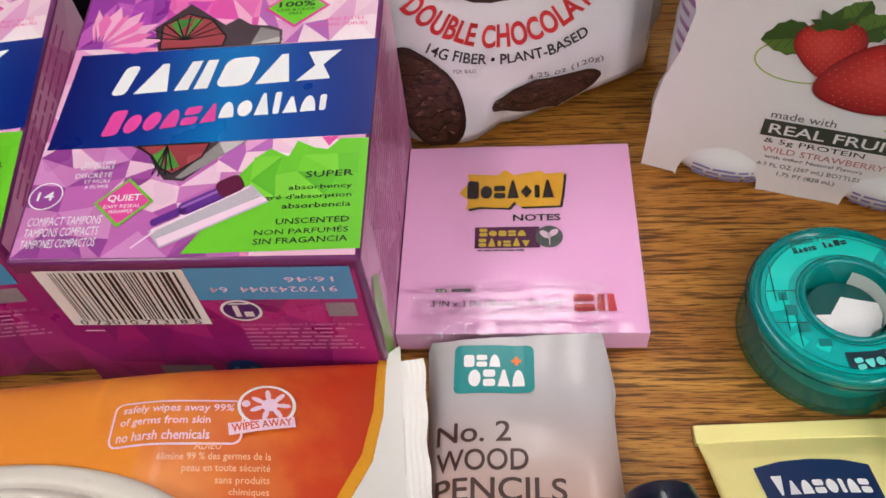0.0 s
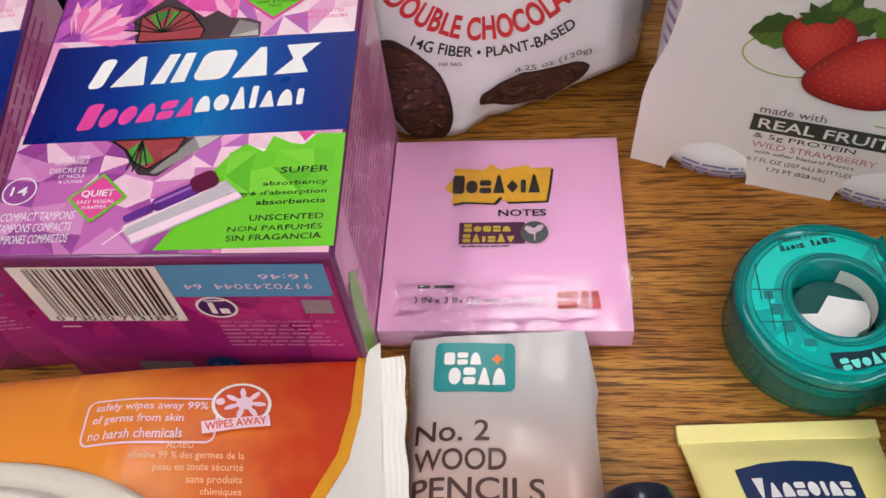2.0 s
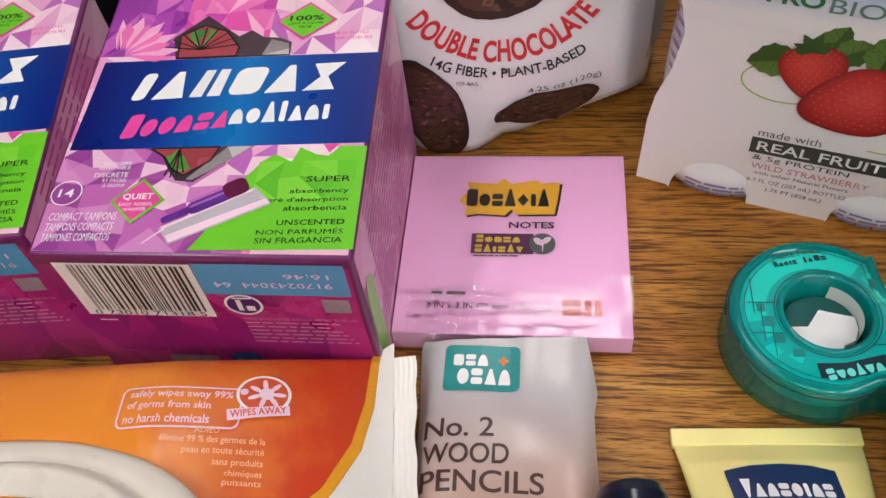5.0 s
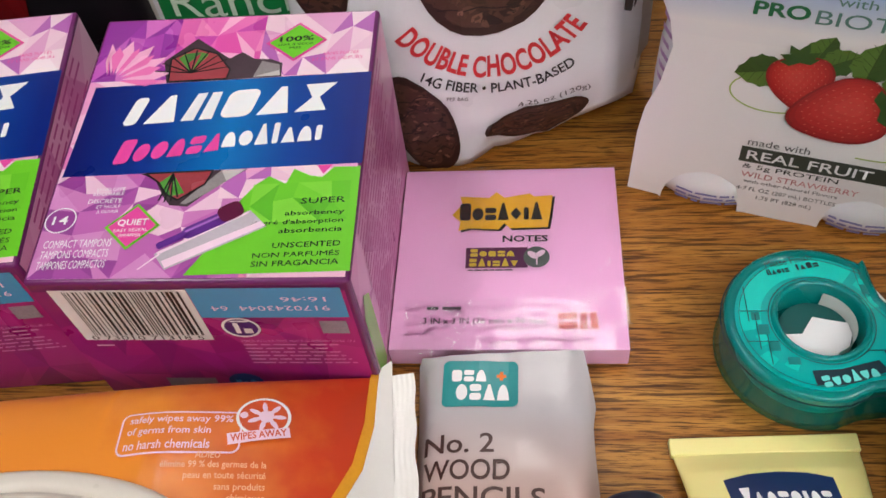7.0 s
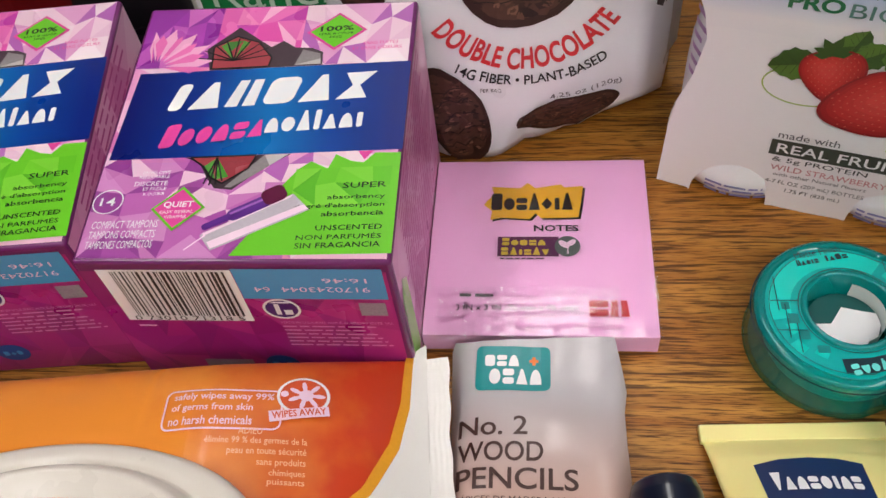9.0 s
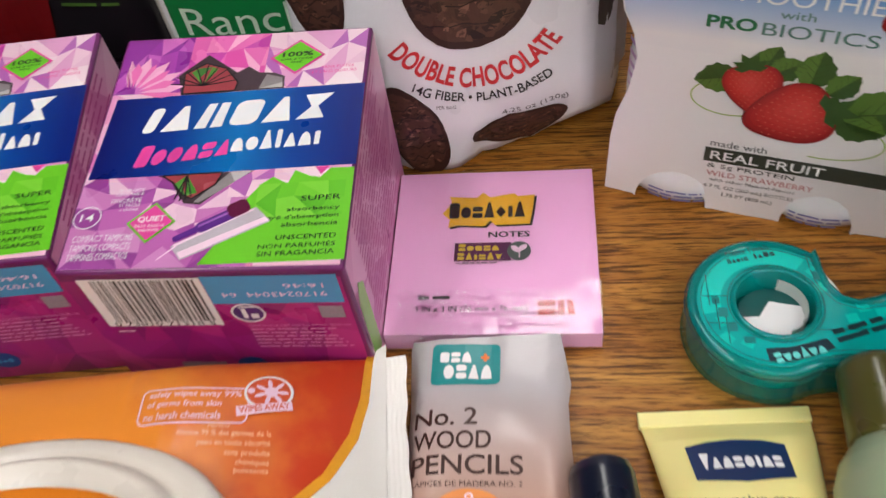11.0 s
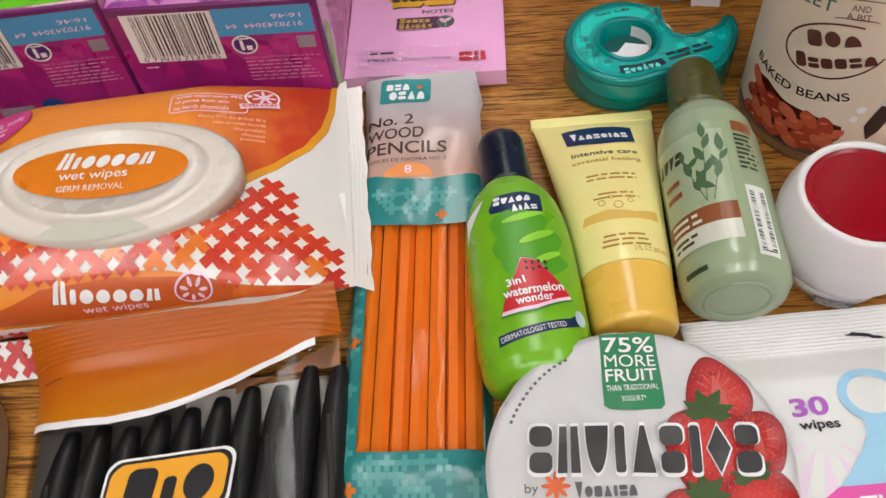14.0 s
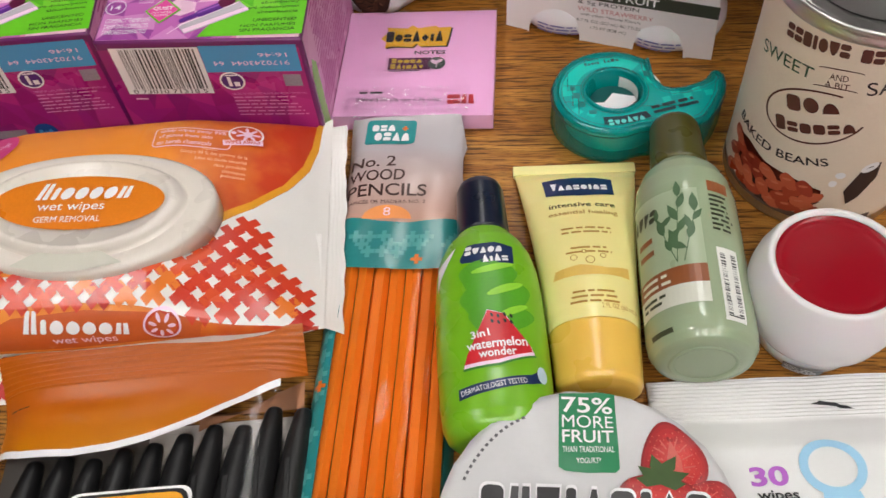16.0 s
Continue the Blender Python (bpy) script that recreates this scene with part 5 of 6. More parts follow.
part("header", sheet(hdr, 46, 40), FILM, pb, "crinkled clear plastic header", True)
ink("logo_patch", rrect(-0.0200, -0.0215, 0.0030, -0.0055, 0.002), shade("logo_teal", (30, 140, 142), 0.35), pb, Sp, 0.0006, 0.003, "teal logo patch")
mark("qen", -0.0120, -0.0100, 0.0105, 0.0055, WHITE, pb, Sp, 0.0009)
mark("OETN", -0.0078, -0.0165, 0.0160, 0.0056, WHITE, pb, Sp, 0.0009)
ink("brand_plus", [rect(-0.0035, -0.0112, -0.0007, -0.0102), rect(-0.0026, -0.0122, -0.0016, -0.0092)], PENO, pb, Sp, 0.0009)
INKB = shade("bag_ink", (70, 44, 40), 0.4)
letters("lettering", "No. 2", 0.0205, 0.0060, -0.0140, -0.0340, INKB, pb, Sp, 0.0008, 0, 0.003, 0, 0.012)
letters("lettering", "WOOD", 0.0250, 0.0060, -0.0117, -0.0420, INKB, pb, Sp, 0.0008, 0, 0.003, 0, 0.012)
letters("lettering", "PENCILS", 0.0348, 0.0060, -0.0068, -0.0498, INKB, pb, Sp, 0.0008, 0, 0.003, 0, 0.012)
letters("lettering", "LÁPICES DE MADERA NO. 2", 0.0345, 0.0020, -0.0068, -0.0552, INKB, pb, Sp, 0.0008, 0, 0.003)
ink("count_disc", [(-0.0058 + 0.0105 * math.cos(t), -0.0632 + 0.0064 * math.sin(t)) for t in [math.pi * i / 20 for i in range(21)]], shade("disc_orange", (238, 150, 84), 0.35), pb, Sp, 0.0007, 0.003)
letters("lettering", "8", 0.003, 0.0038, -0.0058, -0.0600, PALEPINK, pb, Sp, 0.0009)

# ---- bag of ball pens ----
bc = thing("pen_bag", pose(-0.0465, -0.160, 0, 0, 0, 7), "clear plastic bag of black ballpoint pens with orange header", "pen pack")
PBLK = shade("pen_black", (24, 23, 24), 0.45, vary=0.1)
for k in range(10):
    x = -0.0450 + k * 0.0109
    yt = (-0.008, -0.007, -0.009, -0.006, -0.005, -0.0024, 0.0, -0.001, 0.0052, 0.0036)[k]
    o = part("pen_cap", rings([[(x + 0.13 * (y - yt + 0.03) + r * math.cos(t), y, 0.0062 + r * math.sin(t)) for t in [2 * math.pi * i / 16 for i in range(16)]] for y, r in ((yt - 0.058, 0.0056), (yt - 0.034, 0.0056), (yt - 0.022, 0.0054), (yt - 0.010, 0.0045), (yt - 0.001, 0.0031), (yt, 0.0026))]), PBLK, bc, "black pen cap", True)
    part("clip", rbox(x - 0.0012, yt - 0.052, 0.0105, x + 0.0010, yt - 0.020, 0.0120, 0.0004), PBLK, o)
    part("barrel", rings([hexa(0.0042, y, x, 0.0058) for y in (yt - 0.125, yt - 0.058)]), shade("barrel_clear", (190, 190, 186), 0.15, vary=0.1), bc, "clear hexagonal barrel")
# white card darkened for the shade between pens; strip at the tips stays white
part("backing_card", rbox(-0.056, -0.135, 0.0004, 0.0555, 0.0042, 0.0009, 0), shade("card_shaded", (104, 98, 92), 0.6), bc)
part("card_edge", rbox(-0.002, -0.016, 0.0010, 0.0553, 0.0040, 0.0014, 0), shade("card_white", (214, 206, 198), 0.6), bc, "white edge of the backing card")


def penz(x, y):
    q = min(1.0, abs(x) / 0.059)
    z = 0.0135 * (1 - q ** 6) + 0.001
    if y > 0.010:
        t = min(1, (y - 0.010) / 0.022) ** 1.3
        z = z * (1 - t) + t * 0.021
    return z + 0.0004 * noise.noise(Vector((x * 38, y * 34, 31))) + 0.0003 * noise.noise(Vector((x * 120, y * 50, 3))) * (1 if y < 0 else 0.4) + (0.0010 * noise.noise(Vector((x * 28, y * 190, 2))) * min(1, y / 0.006) if y > 0 else 0)


Sn = lambda u, v, h: Vector((u, v, penz(u, v) + h))
part("bag_film", sheet(lambda s, t: Sn(-0.0585 + 0.117 * s, -0.135 + 0.166 * t, 0), 60, 70), clear("pen_film", (0.97, 0.97, 0.98, 1), 0.0, 0.12, 1.36), bc, "clear glossy film", True)
HO = shade("header_orange", (200, 116, 12), 0.36, vary=0.1, bump=0.12)
fade(HO, 1, -0.006, 0.018, (202, 128, 10), (186, 92, 10), 0.012)
edge = [(-0.0582, -0.0015), (-0.045, -0.0055), (-0.025, -0.0075), (-0.010, -0.0065), (0.004, -0.0036), (0.020, 0.0015), (0.036, 0.0085), (0.049, 0.0150), (0.058, 0.0175)]
ink("header", edge + [(0.0585, 0.0325), (0.03, 0.0325), (0.0, 0.0315), (-0.03, 0.0310), (-0.0585, 0.0300)], HO, bc, Sn, 0.0004, 0.003, "glossy orange printed header", True)
ink("peach_panel", [(0.0180, -0.0010), (0.0360, 0.0060), (0.0480, 0.0125), (0.0570, 0.0160), (0.0570, 0.0046), (0.0180, 0.0046)], shade("peach_film", (176, 124, 92), 0.3, coat=0.3), bc, lambda u, v, h: Vector((u, v, 0.006 + h)), 0.0, 0.003, "translucent peach strip")
ink("white_stripe", edge[:8] + [(x, y - 0.0028) for x, y in edge[:8]][::-1], WHITE, bc, Sn, 0.0005, 0.003)
ink("hang_hole", hoop(-0.007, 0.0215, 0.0058, 0.0044, 0.0007), shade("hole_orange", (190, 96, 20), 0.35), bc, Sn, 0.0007)
part("seal_ribs", sheet(lambda s, t: Sn(-0.0585 + 0.117 * s, 0.0175 + (0.0125 + 0.0025 * s) * t, 0.0006 + 0.0003 * math.sin(t * 44)), 30, 60), HO, bc, "ribbed heat seal", True)
ink("small_print", bars(-0.054, 0.0125, 0.011, 1, 0.0012, seed=3), BLACK, bc, Sn, 0.0008)
for k, mm, hh in ((0.0022, WHITE, 0.0008), (0.0012, BLACK, 0.0010), (0.0, shade("logo_amber", (240, 168, 40), 0.35), 0.0012)):
    ink("logo_patch", [(x + 0.15 * (y + 0.036), y) for x, y in rrect(-0.022 - k, -0.045 - k, 0.0185 + k, -0.0270 + k, 0.005)], mm, bc, Sn, hh, 0.004)
mark("QbO", -0.0015, -0.036, 0.030, 0.0125, BLACK, bc, Sn, 0.0015, 0.15, -3, 0.004, 0.36)

# ---- green bottle lying down ----
gb = thing("green_shampoo_bottle", pose(0.0718, -0.0505, 0, 0, 0, 5.5), "lime green plastic shampoo bottle lying with navy cap", "bottle")
gf = Form([(-0.1160, 0.0125, 0.0095, 0.0155), (-0.1155, 0.0150, 0.0120, 0.0158), (-0.1130, 0.0180, 0.0145, 0.0164), (-0.1090, 0.0195, 0.0158, 0.0166), (-0.101, 0.0203, 0.0163, 0.0168), (-0.08, 0.0206, 0.0165, 0.0168), (-0.06, 0.0205, 0.0165, 0.0168), (-0.048, 0.0196, 0.0160, 0.0168), (-0.040, 0.0178, 0.0150, 0.0168), (-0.034, 0.0150, 0.0135, 0.0168), (-0.029, 0.0112, 0.0110, 0.0168), (-0.026, 0.0085, 0.0085, 0.0168)], 2.25)
part("bottle_body", gf.mesh(-0.1160, -0.026, 60, 64), shade("lime_plastic", (120, 182, 34), 0.28, vary=0.05, coat=0.3, sub=0.05), gb, smooth=True)
cf = Form([(-0.0275, 0.0102, 0.0102, 0.0168), (-0.0265, 0.0106, 0.0106, 0.0168), (-0.004, 0.0098, 0.0098, 0.0168), (-0.001, 0.0088, 0.0088, 0.0168), (0.0, 0.0072, 0.0072, 0.0168)], 2.0)
part("cap", cf.mesh(-0.0275, 0.0, 20, 48), shade("navy_plastic", (15, 21, 40), 0.3, coat=0.25), gb, "navy blue cap", True)
gs = lambda u, v, h: gf.S(u, v + 0.0035, h)
ink("logo_patch", turn([[(-0.0095, -0.0515), (-0.007, -0.0450), (0.0035, -0.0435), (0.0100, -0.0450), (0.0105, -0.0535), (0.002, -0.0540), (-0.009, -0.0535)]], 0, -0.049, -4), shade("patch_navy", (22, 44, 84), 0.35), gb, gs, 0.0003, 0.002, "navy logo patch")
mark("Euton", -0.0010, -0.0472, 0.0140, 0.0042, WHITE, gb, gs, 0.0005, 0.2, 4, 0.002)
mark("TbTe", 0.0035, -0.0518, 0.0095, 0.0034, WHITE, gb, gs, 0.0005, 0, 4, 0.002, 0.3)
DKG = shade("picture_green", (84, 160, 34), 0.35, vary=0.2)
ink("picture_swirl", [oval(0.000, -0.0600, 0.0105, 0.0075, 26, 0, 0.06), oval(0.002, -0.0700, 0.0125, 0.0085, 26, 10, 0.06), oval(0.0035, -0.0780, 0.0115, 0.0060, 26, 0, 0.05)], DKG, gb, gs, 0.0003, 0.002)
ink("picture_highlight", [oval(0.002, -0.0565, 0.0080, 0.0015, 16, 12), oval(0.006, -0.0660, 0.0070, 0.0016, 16, 20), oval(0.008, -0.0755, 0.0060, 0.0014, 16, 25)], shade("picture_lime", (150, 214, 60), 0.35), gb, gs, 0.0005, 0.002)
mel = [(-0.0010, -0.0745), (0.0050, -0.0765), (0.0135, -0.0905), (0.0145, -0.0935), (0.002, -0.0975), (-0.0105, -0.0985), (-0.0095, -0.0945)]
ink("melon_rind", mel, shade("rind_green", (60, 130, 50), 0.35), gb, gs, 0.0006, 0.002, "printed slice of watermelon")
ink("melon_pith", [(x * 0.97, -0.0830 + (y + 0.0830) * 0.94) for x, y in mel], PALEPINK, gb, gs, 0.0007, 0.002)
ink("melon_flesh", [(x * 0.93, -0.0805 + (y + 0.0805) * 0.87) for x, y in mel], shade("melon_red", (204, 36, 46), 0.35, vary=0.15), gb, gs, 0.0008, 0.002)
ink("melon_seeds", [oval(0.0005 + 0.0022 * (k % 4), -0.0775 - 0.0026 * (k // 4) - 0.0006 * (k % 2), 0.0005, 0.0009, 8, 20) for k in range(8)], BLACK, gb, gs, 0.0010)
letters("lettering", "3in1", 0.0065, 0.0030, -0.0040, -0.0848, WHITE, gb, gs, 0.0010, 8, 0.002, 0, 0.02)
letters("lettering", "watermelon", 0.0205, 0.0036, 0.0015, -0.0888, WHITE, gb, gs, 0.0011, 4, 0.002, 0, 0.02)
letters("lettering", "wonder", 0.0130, 0.0033, 0.0015, -0.0924, WHITE, gb, gs, 0.0011, 4, 0.002, 0, 0.02)
ink("claim_band", [(-0.0125, -0.1045), (0.0125, -0.1005), (0.0150, -0.0985), (0.0155, -0.1030), (0.0125, -0.1040), (-0.0125, -0.1085)], shade("patch_navy", (22, 44, 84)), gb, gs, 0.0003, 0.002, "navy claim band")
letters("lettering", "DERMATOLOGIST TESTED", 0.0225, 0.0020, -0.0005, -0.1046, WHITE, gb, gs, 0.0005, 9, 0.002, 0, 0.015)
ink("claim_drop", oval(0.0158, -0.1000, 0.0016, 0.0032, 16), shade("drop_pale", (190, 214, 226), 0.3), gb, gs, 0.0006, 0.002)
ink("side_flash", [(-0.0178, -0.050), (-0.0110, -0.0440), (-0.0125, -0.0475), (-0.0170, -0.0560), (-0.0185, -0.062)], WHITE, gb, gs, 0.0004, 0.002)

# ---- yellow lotion tube ----
tb = thing("lotion_tube", pose(0.1125, -0.0255, 0, 0, 0, 2.6), "pale yellow squeeze tube of lotion lying with golden cap", "tube")
tf = Form([(-0.0965, 0.0166, 0.0138, 0.0142), (-0.095, 0.0170, 0.0142, 0.0146), (-0.090, 0.0174, 0.0143, 0.0147), (-0.07, 0.0187, 0.0134, 0.0138), (-0.05, 0.0208, 0.0114, 0.0120), (-0.03, 0.0232, 0.0083, 0.0090), (-0.012, 0.0256, 0.0038, 0.0048), (-0.0055, 0.0264, 0.0012, 0.0022), (-0.004, 0.0266, 0.0008, 0.0018), (0.0, 0.0268, 0.0007, 0.0018)], 2.0)
part("tube_body", tf.mesh(-0.0965, 0.0, 60, 64), shade("pale_yellow", (242, 228, 152), 0.33, vary=0.03, coat=0.2, sub=0.1), tb, smooth=True)
part("crimp", rbox(-0.0270, -0.0052, 0.0003, 0.0270, 0.0003, 0.0032, 0.0005), shade("pale_yellow", (242, 230, 150)), tb, "flat heat-sealed crimp")
kf = Form([(-0.1185, 0.0135, 0.0110, 0.0140), (-0.118, 0.0148, 0.0124, 0.0140), (-0.1165, 0.0155, 0.0132, 0.0141), (-0.0962, 0.0168, 0.0142, 0.0148), (-0.0955, 0.0168, 0.0142, 0.0148)], 2.0)
part("cap", kf.mesh(-0.1185, -0.0955, 24, 64), shade("golden_cap", (234, 188, 84), 0.28, vary=0.04, coat=0.3, sub=0.08), tb, "golden yellow flip cap", True)
ts = lambda u, v, h: tf.S(u, v * 1.11, h)
ink("logo_patch", [(-0.0140, -0.0255), (-0.0150, -0.0140), (-0.0080, -0.0125), (0.0, -0.0120), (0.0080, -0.0125), (0.0145, -0.0140), (0.0140, -0.0255), (0.0, -0.0270)], shade("patch_navy2", (24, 46, 92), 0.35), tb, ts, 0.0003, 0.002, "navy logo patch")
mark("Vtneobne", 0, -0.0195, 0.0235, 0.0055, WHITE, tb, ts, 0.0005, 0, 0, 0.002, 0.25)
letters("lettering", "intensive care", 0.0265, 0.0026, 0.0, -0.0325, shade("olive_ink", (80, 74, 46), 0.4), tb, ts, 0.0003, 0, 0.002, 0, 0.012)
GOLD = shade("gold_ink", (180, 132, 48), 0.4)
letters("lettering", "essential healing", 0.0275, 0.0030, 0.0, -0.0375, GOLD, tb, ts, 0.0003, 0, 0.002, 0, 0.01)
for v, w, n in ((-0.046, 0.024, 2), (-0.056, 0.018, 2), (-0.0755, 0.018, 3)):
    ink("small_print", bars(-w / 2, v, w, n, 0.0021, 0.4, int(-v * 999), "c"), GOLD, tb, ts, 0.0003, 0.002)
ink("skin_picture", [(-0.0140, -0.0690), (-0.0130, -0.0655), (-0.004, -0.0645), (0.006, -0.0660), (0.0140, -0.0645), (0.0140, -0.0690)], shade("skin_gold", (226, 186, 92), 0.4, vary=0.1), tb, ts, 0.0003, 0.002)
ink("bubbles", [q for a, b, r in ((-0.006, -0.061, 0.0014), (0.0, -0.0625, 0.0018), (0.005, -0.0605, 0.0012), (-0.002, -0.0585, 0.0010)) for q in hoop(a, b, r, r, 0.0003, 14)], GOLD, tb, ts, 0.0003)
letters("lettering", "2 FL OZ (60 mL)", 0.0125, 0.0024, 0.0085, -0.0822, GOLD, tb, ts, 0.0003, 0, 0.002)

# ---- sage green bottle ----
sg = thing("sage_shampoo_bottle", pose(0.1547, -0.0195, 0, 0, 0, -0.3) @ Matrix.Diagonal((1, 1.032, 1, 1)), "pale sage green shampoo bottle lying with olive cap", "bottle")
sf = Form([(-0.1115, 0.0135, 0.0135, 0.0200), (-0.1118, 0.0110, 0.0110, 0.0200), (-0.1105, 0.0170, 0.0170, 0.0200), (-0.1075, 0.0190, 0.0190, 0.0200), (-0.103, 0.0197, 0.0197, 0.0200), (-0.06, 0.0198, 0.0198, 0.0200), (-0.045, 0.0196, 0.0196, 0.0200), (-0.037, 0.0184, 0.0184, 0.0200), (-0.031, 0.0160, 0.0160, 0.0200), (-0.027, 0.0130, 0.0130, 0.0200), (-0.0245, 0.0105, 0.0105, 0.0200)], 2.0)
bm = sf.mesh(-0.1115, -0.0245, 60, 64)
part("bottle_body", bm, shade("sage_plastic", (156, 171, 140), 0.22, vary=0.05, coat=0.4, sub=0.05), sg, smooth=True)
part("base_ring", rings([[(r * math.cos(t), y, 0.02 + r * math.sin(t)) for t in [2 * math.pi * i / 40 for i in range(40)]] for r, y in ((0.0125, -0.1117), (0.0120, -0.1124), (0.0105, -0.1117))], False, False), shade("sage_plastic", (168, 186, 148)), sg, smooth=True)
of = Form([(-0.0250, 0.0112, 0.0112, 0.0200), (-0.0245, 0.0118, 0.0118, 0.0200), (-0.002, 0.0104, 0.0104, 0.0200), (0.0, 0.0095, 0.0095, 0.0200)], 2.0)
part("cap", of.mesh(-0.0250, 0.0, 16, 48), shade("olive_cap", (80, 77, 31), 0.3, coat=0.3), sg, "olive green cap", True)
Ss = lambda u, v, h: Vector(((sf.at(v - 0.0105)[0] + h) * math.sin((u - 0.0075) / 0.0198), v - 0.0105, 0.02 + (sf.at(v - 0.0105)[0] + h) * math.cos((u - 0.0075) / 0.0198)))
ink("label_panel", rect(-0.0215, -0.0880, 0.0085, -0.0385), shade("label_sage", (164, 178, 147), 0.3), sg, Ss, 0.0002, 0.002, "pale clear label panel", True)
ink("lower_panel", rect(-0.0215, -0.0880, 0.0085, -0.0800), shade("label_white", (214, 214, 200), 0.3), sg, Ss, 0.0004, 0.002)
BROWN = shade("band_brown", (142, 82, 46), 0.35)
ink("brown_band", [(-0.0215, -0.0800), (0.0085, -0.0800), (0.0085, -0.0725), (-0.0215, -0.0730)], BROWN, sg, Ss, 0.0004, 0.002, "brown printed band")
mark("tuve", -0.0150, -0.0465, 0.0125, 0.0078, shade("dark_olive", (54, 60, 40), 0.4), sg, Ss, 0.0005, 0.2, 0, 0.002)
TG = shade("tea_green", (76, 106, 72), 0.4, vary=0.2)
tl, rnd = [], random.Random(21)
for x0, x1, y1 in ((-0.0015, 0.0012, -0.0425), (-0.0015, -0.0078, -0.0510), (0.0010, 0.0065, -0.0500)):
    for k in range(5):
        t = 0.25 + 0.75 * k / 4
        a, b = x0 + (x1 - x0) * t, -0.0710 + (y1 + 0.0710) * t
        r, s = (55 if k % 2 else 125) + rnd.uniform(-25, 25) if k < 4 else 90, 0.0064 * rnd.uniform(0.8, 1.2)
        ca, sa = math.cos(radians(r)), math.sin(radians(r))
        tl.append([(a + s * (p * ca - q * sa), b + s * (p * sa + q * ca)) for p, q in ((0, 0), (0.2, 0.13), (0.45, 0.22), (0.75, 0.19), (1.0, 0.09), (1.2, 0), (1.0, -0.09), (0.75, -0.19), (0.45, -0.22), (0.2, -0.13))])
ink("leaf_spray", tl, TG, sg, Ss, 0.0005, 0.002)
ink("printed_stem", [stroke((-0.0015, -0.071), (0.0012, -0.0425), 0.0003), stroke((-0.0015, -0.071), (-0.0078, -0.0510), 0.0003), stroke((0.0010, -0.071), (0.0065, -0.0500), 0.0003)], TG, sg, Ss, 0.0005, 0.002)
ink("small_print", bars(-0.0185, -0.0565, 0.010, 2, 0.0055, 0.42, 3), BROWN, sg, Ss, 0.0005, 0.002)
ink("small_print", bars(-0.0185, -0.0745, 0.014, 2, 0.0030, 0.42, 5), shade("label_white", (214, 214, 200)), sg, Ss, 0.0006, 0.002)
ink("small_print", bars(-0.0185, -0.0822, 0.012, 2, 0.0024, 0.5, 6) + bars(-0.0165, -0.0955, 0.011, 1, 0.0030, 0.6, 2), shade("dark_olive", (54, 60, 40)), sg, Ss, 0.0006, 0.002)
ink("barcode_panel", rect(0.0125, -0.0945, 0.0210, -0.0650), shade("label_bright", (228, 228, 222), 0.35), sg, Ss, 0.0003, 0.002, "white barcode label")
ink("barcode", [[(0.0135 + y, x) for x, y in p] for p in barcode(-0.0930, 0.0, -0.0665, 0.0062, 7)], BLACK, sg, Ss, 0.0005)
ink("side_band", rect(0.0125, -0.0395, 0.0215, -0.0345), BROWN, sg, Ss, 0.0004, 0.002)
ink("small_print", bars(0.0125, -0.0410, 0.0095, 8, 0.0022, 0.5, 8), shade("dark_olive", (54, 60, 40)), sg, Ss, 0.0004, 0.002)

# ---- tape dispenser ----
td = thing("tape_dispenser", pose(0.1295, 0.0040, 0), "translucent teal plastic tape dispenser with white tape roll", "tape dispenser")
TT = bpy.data.materials.new("teal_plastic")
TT.use_nodes = True
nt = TT.node_tree
pr, tp, mx = nt.nodes["Principled BSDF"], nt.nodes.new("ShaderNodeBsdfTransparent"), nt.nodes.new("ShaderNodeMixShader")
pr.inputs["Base Color"].default_value, pr.inputs["Roughness"].default_value = lin(0, 166, 162), 0.07
pr.inputs["Coat Weight"].default_value = 0.8
tp.inputs[0].default_value = (0.01, 0.72, 0.70, 1)
mx.inputs[0].default_value = 0.46
nt.links.new(tp.outputs[0], mx.inputs[1]), nt.links.new(pr.outputs[0], mx.inputs[2]), nt.links.new(mx.outputs[0], nt.nodes["Material Output"].inputs[0])
R = 0.0268
arc = [(R * math.cos(radians(a)), R * math.sin(radians(a))) for a in range(52, 283, 6)]
arm = [(0.0115, -0.0235), (0.0190, -0.0225), (0.0270, -0.0228), (0.0350, -0.0220), (0.0410, -0.0185), (0.0460, -0.0110), (0.0500, -0.0020), (0.0515, 0.0060), (0.0500, 0.0120), (0.0470, 0.0135), (0.0445, 0.0115), (0.0430, 0.0080), (0.0390, 0.0055), (0.0330, 0.0030), (0.0275, 0.0020), (0.0235, 0.0035), (0.0205, 0.0080), (0.0195, 0.0135), (0.0192, 0.0190), (0.0185, 0.0225)]
out2 = arc + arm


def inset(pts, d):
    n, res = len(pts), []
    for i in range(n):
        a, b, c = Vector(pts[i - 1]), Vector(pts[i]), Vector(pts[(i + 1) % n])
        t = (c - a).normalized()
        res.append((b.x - t.y * d, b.y + t.x * d))
    return res


